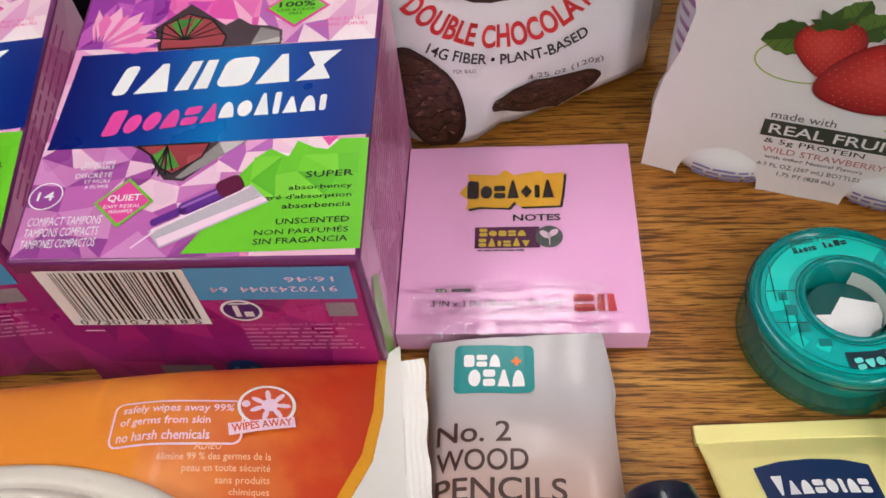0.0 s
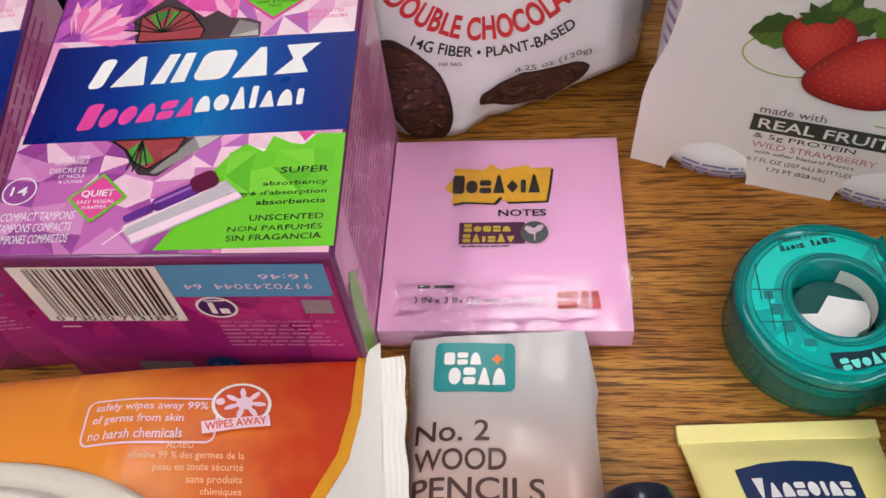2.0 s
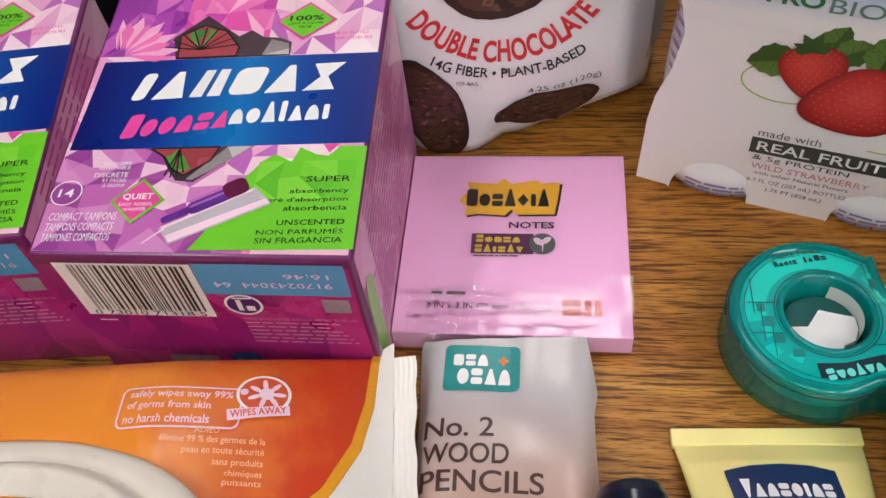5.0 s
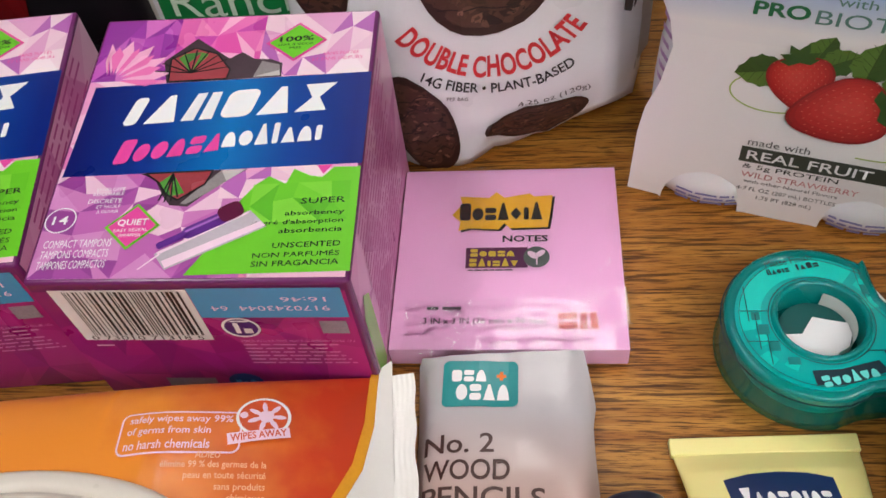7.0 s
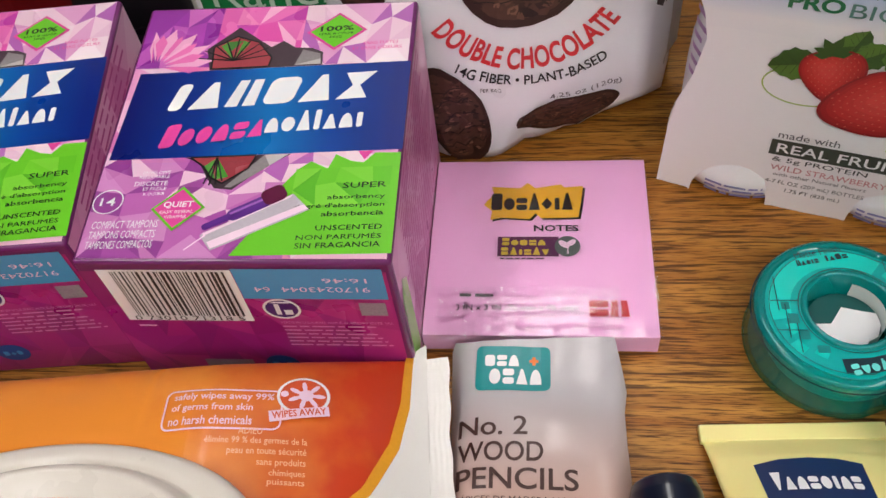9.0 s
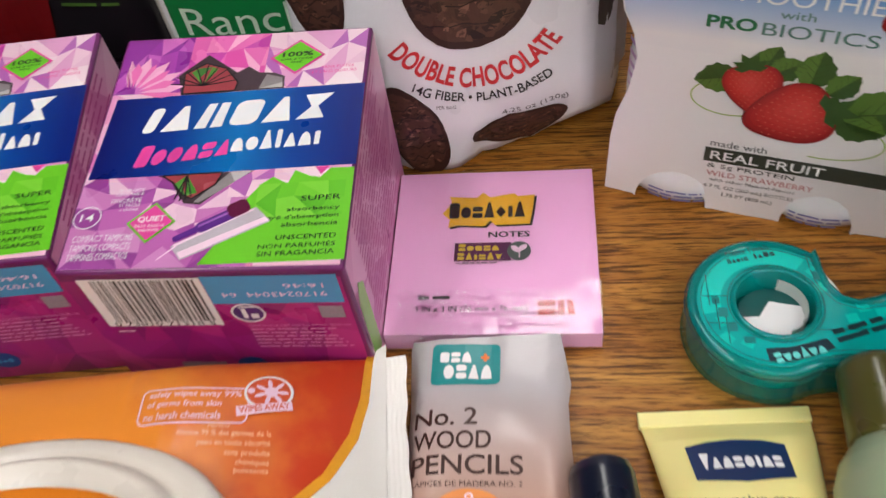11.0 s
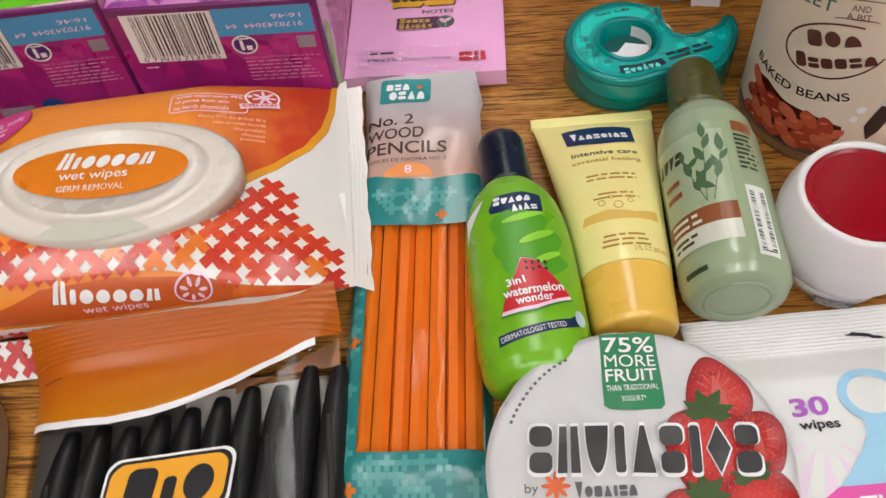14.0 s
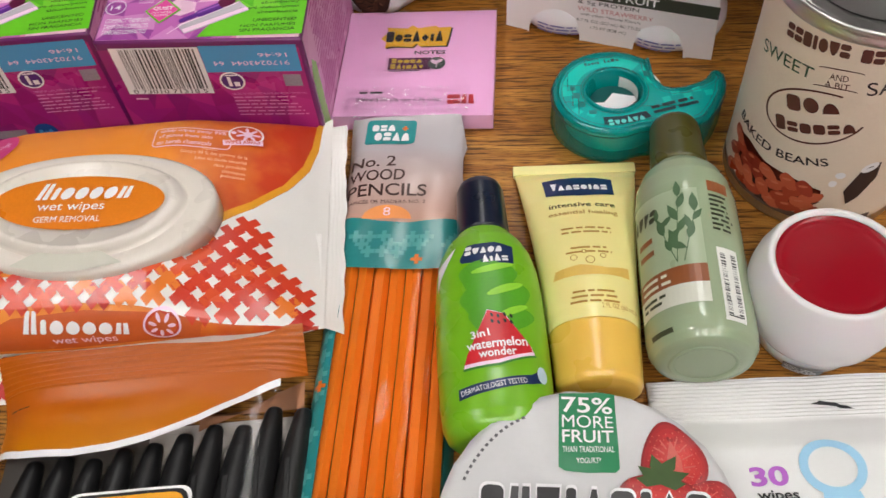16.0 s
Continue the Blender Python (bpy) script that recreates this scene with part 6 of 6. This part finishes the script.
loops = []
for d, z in ((0.0010, 0.0004), (0.0, 0.0016), (0.0006, 0.0175), (0.0003, 0.0185), (0.0005, 0.0196), (0.0014, 0.0202), (0.0028, 0.0203), (0.0036, 0.0198)):
    loops.append([(x, y, z) for x, y in inset(out2, d)])
shell = part("shell", rings(loops, False, False), TT, td, "translucent teal moulded shell", True)
HR = 0.0128
hc = (0.0015, 0.0002)
ins = inset(out2, 0.0036)
tops = bmesh.new()
ov = [tops.verts.new((x, y, 0.0198)) for x, y in ins]
iv = [tops.verts.new((hc[0] + HR * math.cos(t), hc[1] + HR * math.sin(t), 0.0198)) for t in [2 * math.pi * i / 40 for i in range(40)]]
es = [tops.edges.new((a[i], a[(i + 1) % len(a)])) for a in (ov, iv) for i in range(len(a))]
bmesh.ops.triangle_fill(tops, edges=es, use_beauty=True)
PLATE = shade("plate_turquoise", (0, 176, 170), 0.16, vary=0.06, coat=0.6)
part("face_plate", tops, PLATE, td, "glossy turquoise face plate")
part("hub", lathe([(HR + 0.0016, 0.0198), (HR + 0.0012, 0.0208), (HR, 0.0210), (HR - 0.0006, 0.0200), (HR - 0.0014, 0.0100), (HR - 0.0018, 0.0030)], 48, hc[0], hc[1], False, False), TT, td, "raised teal hub ring", True)
part("base_plate", rings([[(x, y, z) for x, y in inset(out2, 0.002)] for z in (0.0006, 0.0016)]), TT, td)
part("tape_roll", lathe([(0.0222, 0.0035), (0.0222, 0.0178), (0.0150, 0.0178), (0.0150, 0.0035), (0.0222, 0.0035)], 56, hc[0], hc[1], False, False), shade("tape_milky", (232, 240, 236), 0.4), td, "milky roll of tape")
fl = flat((hc[0], hc[1], 0.0120), (1, 0, 0), (0, 1, 0))
ink("paper_core", [(-0.0104, -0.0010), (-0.0040, -0.0008), (0.0, 0.0052), (0.0050, 0.0040), (0.0100, 0.0030), (0.0104, -0.0010), (0.0085, -0.0060), (0.0050, -0.0092), (0.0, -0.0104), (-0.0050, -0.0092), (-0.0085, -0.0060)], WHITE, td, fl, 0.0012, label="white paper inside the hub")
# dark teal disc painting in the shade down inside the hub
ink("painted_hub_shade", oval(0, 0, HR - 0.002, HR - 0.002), shade("deep_teal", (10, 84, 82), 0.4), td, fl, 0.0004)
part("paper_liner", rings([[(hc[0] + 0.0106 * math.cos(radians(a)), hc[1] + 0.0106 * math.sin(radians(a)), z) for a in range(-70, 75, 6)] for z in (0.0125, 0.0185)], False, False, False), shade("liner_white", (222, 226, 222), 0.5), td, "curled white paper liner", True)
tt = flat((0, 0, 0.0198), (1, 0, 0), (0, 1, 0))
DT = shade("tape_ink", (6, 52, 58), 0.3)
BRIGHT = shade("turquoise_field", (10, 212, 198), 0.14, vary=0.05, coat=0.6)
band = lambda r0, r1, a0, a1: [(r0 * math.cos(radians(a)), r0 * math.sin(radians(a))) for a in range(a0, a1 + 1, 6)] + [(r1 * math.cos(radians(a)), r1 * math.sin(radians(a))) for a in range(a1, a0 - 1, -6)]
ink("bright_field", band(0.0158, 0.0222, 52, 190), BRIGHT, td, tt, 0.0002, label="bright turquoise printed field")
for a0, a1, r0, r1 in ((196, 208, 0.0160, 0.0190), (214, 226, 0.0185, 0.0218), (232, 244, 0.0160, 0.0190), (14, 26, 0.0160, 0.0200), (32, 44, 0.0180, 0.0215)):
    ink("bright_patch", band(r0, r1, a0, a1), BRIGHT, td, tt, 0.0002)
for k in range(5):
    ink("bright_patch", turn([rect(0.0225 + k * 0.0048, -0.0085 + (0.0032 if k % 2 else 0), 0.0262 + k * 0.0048, -0.0052 + (0.0032 if k % 2 else 0))], 0.02, -0.008, 12), BRIGHT, td, tt, 0.0002)
letters("lettering", "Matte Finish", 0.0145, 0.0024, -0.0045, 0.0215, DT, td, tt, 0.0004, 12, 0, 0, 0.015)
mark("Ztobe", -0.0080, 0.0178, 0.0070, 0.0022, DT, td, tt, 0.0004, 0, 12)
mark("BtQe", 0.0010, 0.0197, 0.0070, 0.0022, DT, td, tt, 0.0004, 0, 12)
ink("logo_patch", [(-0.004, -0.0215), (-0.0045, -0.0170), (0.0035, -0.0165), (0.0145, -0.0135), (0.0165, -0.0170), (0.0080, -0.0205), (0.0015, -0.0218)], shade("patch_dark", (8, 44, 56), 0.35), td, tt, 0.0004, label="dark logo patch")
mark("EuoTun", 0.0055, -0.0188, 0.0160, 0.0036, shade("tape_mint", (110, 226, 220), 0.35), td, tt, 0.0006, 0, 14, 0, 0.28)
rim_line = inset(out2, 0.0048)
ink("rim_line", [stroke(p, q, 0.00022) for p, q in zip(rim_line, rim_line[1:] + rim_line[:1])], DT, td, tt, 0.0003)
ink("hub_line", hoop(hc[0], hc[1], HR + 0.0024, HR + 0.0024, 0.0003, 48), DT, td, tt, 0.0003)
edge_line = inset(out2, -0.0001)
ink("edge_line", [stroke(p, q, 0.0005) for p, q in zip(edge_line, edge_line[1:] + edge_line[:1])], DT, td, flat((0, 0, 0.0172), (1, 0, 0), (0, 1, 0)), 0.0, label="dark moulded edge line")
for q in (rect(-0.0185, 0.0, -0.0160, 0.0028), rect(-0.0170, -0.0050, -0.0140, -0.0015), rect(-0.0145, -0.0105, -0.0118, -0.0075), rect(-0.0105, -0.0150, -0.0070, -0.0125), rect(0.0150, 0.0090, 0.0175, 0.0125)):
    ink("grid_patch", q, shade("patch_teal", (0, 128, 126), 0.3), td, tt, 0.0003)
ink("ruled_lines", [rect(-0.0215, 0.0030, -0.0130, 0.0033), rect(-0.0195, -0.0005, -0.0192, 0.0120), rect(-0.0175, -0.0100, -0.0172, 0.0020), rect(-0.0210, -0.0075, -0.0120, -0.0072), rect(0.012, -0.0105, 0.030, -0.0102, 0), rect(-0.0150, -0.0150, -0.0147, -0.0050)], DT, td, tt, 0.0004)
ink("small_print", turn(bars(0.0165, -0.0095, 0.025, 2, 0.0030, 0.6, 4), 0.02, -0.01, 18), DT, td, tt, 0.0004)
part("cutter", rings([[(0.0498 + d, 0.0125 + e, z) for d, e in ((0, 0), (0.0012, -0.002), (0.0016, -0.008), (0.0006, -0.008))] for z in (0.003, 0.0188)]), shade("cutter_teal", (0, 96, 100), 0.3), td, "saw-edged cutter")

# ---- tin of beans ----
CR, CH = 0.0368, 0.1020
can = thing("bean_can", pose(0.2155, -0.0235, 0), "tin can of baked beans with a cream paper label", "can")
TIN = shade("tinplate", (206, 204, 200), 0.36, metal=1.0, vary=0.05)
part("can_wall", lathe([(0.033, 0.0010), (0.0350, 0.0004), (0.0368, 0.0010), (0.0368, 0.0028), (0.0358, 0.0040), (CR - .0005, 0.0060), (CR - .0005, CH - 0.0055), (0.0355, CH - 0.0035), (0.0366, CH - 0.0020), (0.0368, CH), (0.0350, CH + 0.0002), (0.0346, CH - 0.0030), (0.0330, CH - 0.0036), (0.0322, CH - 0.0028), (0.0300, CH - 0.0032), (0.0001, CH - 0.0032)], 96), TIN, can, smooth=True)
part("label", rings([[(CR * math.cos(t), CR * math.sin(t), z) for t in [2 * math.pi * i / 96 for i in range(96)]] for z in (0.0058, CH - 0.0058)], False, False), shade("label_cream2", (234, 217, 198), 0.45, vary=0.04), can, "cream printed paper label", True)
A0 = radians(-113)
Sc = lambda u, v, h: Vector(((CR + h) * math.cos(A0 + u / CR), (CR + h) * math.sin(A0 + u / CR), v))
part("ring_pull", rings([[(0.006 + (0.0085 + 0.0016 * math.cos(q)) * math.cos(t), -0.010 + (0.0115 + 0.0016 * math.cos(q)) * math.sin(t), CH - 0.0012 + 0.0010 * math.sin(q)) for q in [2 * math.pi * j / 8 for j in range(8)]] for t in [2 * math.pi * i / 32 for i in range(33)]], False, False), TIN, can, "pull ring", True)
part("rivet", lathe([(0.0040, CH - 0.0031), (0.0038, CH - 0.0012), (0.0015, CH - 0.0006)], 24, 0.006, 0.004), TIN, can)
ink("lid_score", hoop(0, 0, 0.0265, 0.0265, 0.0009, 48), shade("tin_dark", (120, 118, 116), 0.3, metal=1.0), can, flat((0, 0, CH - 0.0031), (1, 0, 0), (0, 1, 0)), 0.0003)
CB = shade("bean_brown", (92, 46, 38), 0.45)
CDK = shade("bean_dark", (50, 38, 40), 0.45)
mark("EEQBOUE", -0.0145, 0.0912, 0.0240, 0.0056, CB, can, Sc, 0.0003, 0, 7, 0.003, 0.34, "", 0.12)
mark("QETN", 0.0085, 0.0930, 0.0150, 0.0056, CB, can, Sc, 0.0003, 0, 5, 0.003, 0.34, "", 0.12)
letters("lettering", "SWEET", 0.0250, 0.0052, -0.0240, 0.0775, shade("bean_green", (50, 84, 64), 0.45), can, Sc, 0.0003, 9, 0.003, -10)
letters("lettering", "AND", 0.0062, 0.0027, -0.0030, 0.0812, CB, can, Sc, 0.0003, 8)
letters("lettering", "A BIT", 0.0082, 0.0027, -0.0028, 0.0776, CB, can, Sc, 0.0003, 8)
letters("lettering", "SASSY", 0.0220, 0.0060, 0.0175, 0.0815, CDK, can, Sc, 0.0003, 14, 0.003)
ink("scroll", [q for s in (0.0838, 0.0755) for q in hoop(-0.0030, s, 0.0075, 0.0012, 0.0005, 20, 8, 0, 180)], CB, can, Sc, 0.0003)
ink("logo_ring", hoop(-0.0070, 0.0600, 0.0195, 0.0125, 0.0008, 60, 24, 50, 330), CB, can, Sc, 0.0003)
mark("QOn", -0.0085, 0.0655, 0.0190, 0.0068, CB, can, Sc, 0.0004, 0, 21, 0.003, 0.3, "brown sign of the maker's mark")
mark("Qeqqen", -0.0055, 0.0560, 0.0290, 0.0064, CB, can, Sc, 0.0004, 0, 21, 0.003, 0.3)
letters("lettering", "BAKED BEANS", 0.0430, 0.0042, -0.0165, 0.0365, CDK, can, Sc, 0.0003, 4, 0.003, 14, 0.01)
beans = islands("bean_reds", [(178, 70, 48), (196, 92, 66), (162, 58, 42), (204, 104, 76), (172, 66, 50)], 0.3)
rnd = random.Random(11)
bl = []
for r in range(5):
    for c in range(6):
        a, b = -0.0345 + c * 0.0078 + (0.0039 if r % 2 else 0) + rnd.uniform(-0.0009, 0.0009), 0.0112 + r * 0.0046 + rnd.uniform(-0.0006, 0.0006)
        if b < 0.0295 - 0.13 * (a + 0.033) and a < 0.0060:
            bl.append((a, b, oval(a, b, 0.0047, 0.0029, 18, rnd.uniform(-60, 40), 0.06)))
ink("bean_picture", [(-0.036, 0.031), (-0.028, 0.032), (-0.018, 0.0285), (-0.006, 0.0280), (0.006, 0.0250), (0.007, 0.018), (0.0, 0.010), (-0.02, 0.0085), (-0.034, 0.011)], shade("bean_sauce", (78, 24, 18), 0.3, vary=0.3), can, Sc, 0.0003, 0.003, "printed heap of beans")
for i, (a, b, p) in enumerate(bl):
    ink("printed_bean", p, beans, can, Sc, 0.0004 + 0.00004 * (i % 12), 0.003)
    ink("bean_shine", oval(a - 0.0008, b + 0.0010, 0.0018, 0.0007, 10, 15), shade("bean_light", (206, 116, 90), 0.3), can, Sc, 0.00043 + 0.00004 * (i % 12))
ink("plain_badge", [(0.0140, 0.0260), (0.0175, 0.0380), (0.0235, 0.0420), (0.0245, 0.0330), (0.0205, 0.0220), (0.0170, 0.0180)], CDK, can, Sc, 0.0004, 0.003)
ink("plain_badge", [oval(0.0105, 0.0350, 0.0018, 0.0018), oval(0.0090, 0.0300, 0.0015, 0.0018), oval(0.0200, 0.0395, 0.0035, 0.0022, 16, 40)], WHITE, can, Sc, 0.0005)
letters("lettering", "NET", 0.006, 0.0026, -0.0095, 0.0095, CDK, can, Sc, 0.0004)
ink("foot_band", rect(-0.050, 0.0060, 0.030, 0.0092), shade("foot_brown", (104, 88, 82), 0.45, vary=0.2), can, Sc, 0.00025, 0.003, "brown strip round the foot")
ink("foot_marks", [[(-0.027, 0.0075), (-0.0235, 0.0125), (-0.020, 0.0075)], [(-0.018, 0.0075), (-0.0145, 0.0115), (-0.011, 0.0075)], rrect(-0.022, 0.0125, -0.0165, 0.0165, 0.001)], CDK, can, Sc, 0.0004)

# ---- white jar with red top ----
jr = thing("white_jar", pose(0.1985, -0.1075, 0), "round white plastic jar with recessed glossy red top", "jar")
part("jar_body", lathe([(0.0185, 0.0005), (0.0195, 0.0010), (0.0200, 0.0035), (0.0222, 0.0098), (0.0217, 0.0101), (0.0217, 0.0107), (0.0228, 0.0111), (0.0255, 0.0160), (0.0272, 0.0240), (0.0275, 0.0300), (0.0268, 0.0355), (0.0252, 0.0408), (0.0238, 0.0440), (0.0232, 0.0448), (0.0224, 0.0451), (0.0216, 0.0449), (0.0209, 0.0436)], 80, cap1=False), shade("jar_white", (232, 226, 228), 0.32, vary=0.02, coat=0.2, sub=0.1), jr, "matt white moulded body", True)
part("red_top", lathe([(0.0213, 0.0430), (0.0204, 0.0424), (0.0196, 0.0421), (0.0189, 0.0424), (0.0180, 0.0421), (0.0150, 0.0419), (0.0080, 0.0418), (0.0004, 0.0418)], 64, cap0=False), shade("jar_red", (150, 8, 28), 0.26, vary=0.05), jr, "glossy dark red recessed insert", True)
Sj = lambda u, v, h: Vector(((0.0212 + (v - 0.004) * 0.32 + h) * math.cos(A0 + u / 0.021), (0.0212 + (v - 0.004) * 0.32 + h) * math.sin(A0 + u / 0.021), v))
ink("label_panel", rect(-0.0045, 0.0016, 0.0085, 0.0092), shade("label_grey", (96, 94, 98), 0.4, vary=0.2), jr, Sj, 0.0008, 0.002, "small dark printed label")
ink("side_label", bars(-0.0038, 0.0086, 0.0115, 4, 0.0018, 0.4, 3), WHITE, jr, Sj, 0.0011)

# ---- yoghurt cup ----
cp = thing("yogurt_cup", pose(0.1110, -0.1985, 0), "strawberry yogurt cup with a printed foil lid", "yogurt cup")
part("cup_body", lathe([(0.034, 0.0004), (0.036, 0.0010), (0.040, 0.014), (0.0435, 0.0255), (0.0455, 0.0262), (0.0455, 0.0275)], 72), shade("cup_white", (228, 226, 222), 0.3, coat=0.2), cp, "white plastic cup", True)
lidm = pose(0, 0, 0.0285, 3.0, 0, 0)


def foil(r, t):
    x, y = r * math.cos(t), r * math.sin(t)
    z = 0.0011 * noise.noise(Vector((x * 90, y * 90, 2))) * (1 if r < 0.042 else 1.2)
    if r > 0.0455:
        z += -0.0014 * (r - 0.0455) / 0.0015 + 0.0005 * math.sin(t * 31)
    return lidm @ Vector((x, y, z))


part("foil_lid", rings([[foil(r, 2 * math.pi * i / 96) for i in range(96)] for r in (0.0475, 0.0465, 0.0455, 0.044, 0.040, 0.036, 0.031, 0.026, 0.021, 0.016, 0.011, 0.006, 0.002)], False, True), shade("foil_white", (206, 204, 205), 0.35, vary=0.06, grain=140, bump=0.25, coat=0.15), cp, "white printed foil lid with crimped rim", True)
Sf = lambda u, v, h: Vector(lidm @ Vector((u, v, 0.0011 * noise.noise(Vector((u * 90, v * 90, 2))) + h)))
GR = shade("tab_green", (30, 128, 82), 0.38)
ink("green_tab", [(-0.0090, 0.0205), (-0.0070, 0.0192), (0.0, 0.0186), (0.0090, 0.0192), (0.0103, 0.0205), (0.0098, 0.0455), (0.005, 0.0463), (-0.0085, 0.0455)], GR, cp, Sf, 0.0004, 0.004, "green claim tab")
for t, w, hh, v in (("75%", 0.0165, 0.0056, 0.0415), ("MORE", 0.0165, 0.0042, 0.0358), ("FRUIT", 0.0165, 0.0042, 0.0308), ("THAN TRADITIONAL", 0.0165, 0.0020, 0.0265), ("YOGURT*", 0.0078, 0.0020, 0.0228)):
    letters("lettering", t, w, hh, 0.0006, v, WHITE, cp, Sf, 0.0007, 0, 0, 0, 0.012 if hh > 0.003 else 0.004)
strawberry(cp, Sf, 0.0270, 0.0230, 0.0135, 190, 0.0004, 0.004, False)
strawberry(cp, Sf, 0.0365, 0.0085, 0.0120, 20, 0.0006, 0.004, False)
strawberry(cp, Sf, 0.0215, 0.0060, 0.0175, -6, 0.0008, 0.004)
strawberry(cp, Sf, 0.0350, -0.0120, 0.0140, 14, 0.0010, 0.004)
strawberry(cp, Sf, 0.0150, -0.0180, 0.0150, -20, 0.0012, 0.004)
strawberry(cp, Sf, 0.0250, -0.0280, 0.0130, 10, 0.0014, 0.004)
mark("EZUBTEBDE", 0.0012, 0.0055, 0.0715, 0.0172, WHITE, cp, Sf, 0.0018, 0.03, -1, 0.004, 0.42, "", 0.10)
mark("EZUBTEBDE", 0.0012, 0.0055, 0.0700, 0.0150, shade("cup_ink", (54, 52, 54), 0.4), cp, Sf, 0.0021, 0.03, -1, 0.004, 0.32, "dark grey sign of the product mark", 0.22)
letters("lettering", "by", 0.0042, 0.0038, -0.0335, -0.0060, GREYINK, cp, Sf, 0.0006)
ink("maker_flower", [oval(-0.0260 + 0.0022 * math.cos(k * 0.785), -0.0050 + 0.0022 * math.sin(k * 0.785), 0.0024, 0.0008, 10, math.degrees(k * 0.785)) for k in range(8)], shade("flower_orange", (222, 104, 56), 0.4), cp, Sf, 0.0006)
mark("Voqtben", -0.0110, -0.0062, 0.0185, 0.0046, GREYINK, cp, Sf, 0.0006)
ink("rim_print", [[(0.0425 * math.cos(radians(a + k)), 0.0425 * math.sin(radians(a + k))) if j == 0 else (0.0415 * math.cos(radians(a + k)), 0.0415 * math.sin(radians(a + k))) for k, j in ((0, 0), (1.6, 0), (1.6, 1), (0, 1))] for a in range(118, 160, 3)], GREYINK, cp, Sf, 0.0005)

# ---- flat pack of wipes ----
fw = thing("flat_wipes_pack", pose(0.137, -0.1335, 0, 0, 0, 4), "flat white soft pack of thirty wipes with crimped end", "wipes pack")


def flz(x, y):
    q = max(abs(x - 0.062) / 0.064, 0)
    z = 0.0082 * (1 - min(1, q) ** 8) + 0.001
    if y > -0.030:
        t = max(0.0, min(1.0, (y + 0.030) / 0.014))
        z = z * (1 - t) + t * 0.0028
    return max(0.0006, z + 0.0006 * noise.noise(Vector((x * 60, y * 60, 6))) + 0.0004 * noise.noise(Vector((x * 30, y * 170, 1))))


Sk = lambda u, v, h: Vector((u, v, flz(u, v) + h + (0.0004 * math.sin(v * 4200) if v > -0.0165 else 0)))
PACKW = shade("pack_white", (228, 227, 226), 0.32, vary=0.03, coat=0.2)
part("film", rings([[Sk(-0.001 + 0.128 * i / 48, y, 0) for i in range(49)] + [(0.127, y, 0.0003), (-0.001, y, 0.0003)] for y in [-0.135 + 0.1185 * j / 60 for j in range(60)] + [-0.0165 + 0.0165 * j / 90 for j in range(91)]]), PACKW, fw, "white printed film", True)
ink("hang_slot", [(0.0555, -0.0118), (0.0590, -0.0104), (0.0620, -0.0108), (0.0660, -0.0122), (0.0705, -0.0140), (0.0655, -0.0136), (0.0615, -0.0122), (0.0585, -0.0120)], BLACK, fw, Sk, 0.0009, 0.002)
letters("lettering", "30", 0.0125, 0.0068, 0.0330, -0.0400, shade("lilac_print", (172, 92, 190), 0.4), fw, Sk, 0.0006, 0, 0.003, 0, 0.03)
letters("lettering", "wipes", 0.0135, 0.0044, 0.0345, -0.0470, BLACK, fw, Sk, 0.0006, 0, 0.003, 0, 0.02)
PB = shade("baby_blue", (158, 204, 232), 0.38, vary=0.05)
ink("blue_shape", [(0.0485, -0.0510), (0.0490, -0.0462), (0.0610, -0.0462), (0.0625, -0.0510), (0.0690, -0.0600), (0.0780, -0.0720), (0.0300, -0.0720), (0.0385, -0.0640), (0.0455, -0.0560)], PB, fw, Sk, 0.0006, 0.003, "pale blue printed shape")
ink("blue_ring", hoop(0.0545, -0.0375, 0.0110, 0.0102, 0.0030, 40), PB, fw, Sk, 0.0007)
ink("ray_print", [[(0.034 + 0.006 * math.cos(a), -0.050 + 0.006 * math.sin(a)), (0.034 + 0.024 * math.cos(a - .12), -0.050 + 0.024 * math.sin(a - .12)), (0.034 + 0.024 * math.cos(a + .12), -0.050 + 0.024 * math.sin(a + .12))] for a in (3.6, 4.1, 4.6, 5.1, 5.6)], shade("ray_pink", (236, 214, 232), 0.4), fw, Sk, 0.0005, 0.003)
ink("pink_band", [(0.024, -0.0800), (0.0275, -0.0720), (0.034, -0.0680), (0.124, -0.0680), (0.124, -0.115), (0.024, -0.115)], shade("band_pink", (226, 84, 170), 0.38), fw, Sk, 0.0008, 0.003, "bright pink band")
letters("lettering", "THANKS", 0.034, 0.0058, 0.0560, -0.0745, WHITE, fw, Sk, 0.0011, 0, 0.003, 0, 0.02)
letters("lettering", "giving Day", 0.038, 0.0068, 0.0540, -0.0832, WHITE, fw, Sk, 0.0011, 0, 0.003, 0, 0.02)

# ---- clear pack at the table's near side ----
cl = thing("clear_pack", pose(-0.139, -0.200, 0, 0, 0, 12), "clear plastic pack with a round green sticker", "pack")
part("pack_shell", rings([squircle(a, b, z, 40, 4) for z, a, b in ((0.0005, 0.031, 0.044), (0.004, 0.032, 0.045), (0.010, 0.0305, 0.0435), (0.014, 0.027, 0.040))]), shade("pack_beige", (128, 108, 92), 0.2, vary=0.1, coat=0.4), cl, smooth=True)
ink("round_sticker", oval(0.012, -0.002, 0.0135, 0.0135, 32), shade("sticker_green", (40, 160, 60), 0.35), cl, flat((0, 0, 0.0141), (1, 0, 0), (0, 1, 0)), 0.0004, label="green round sticker")
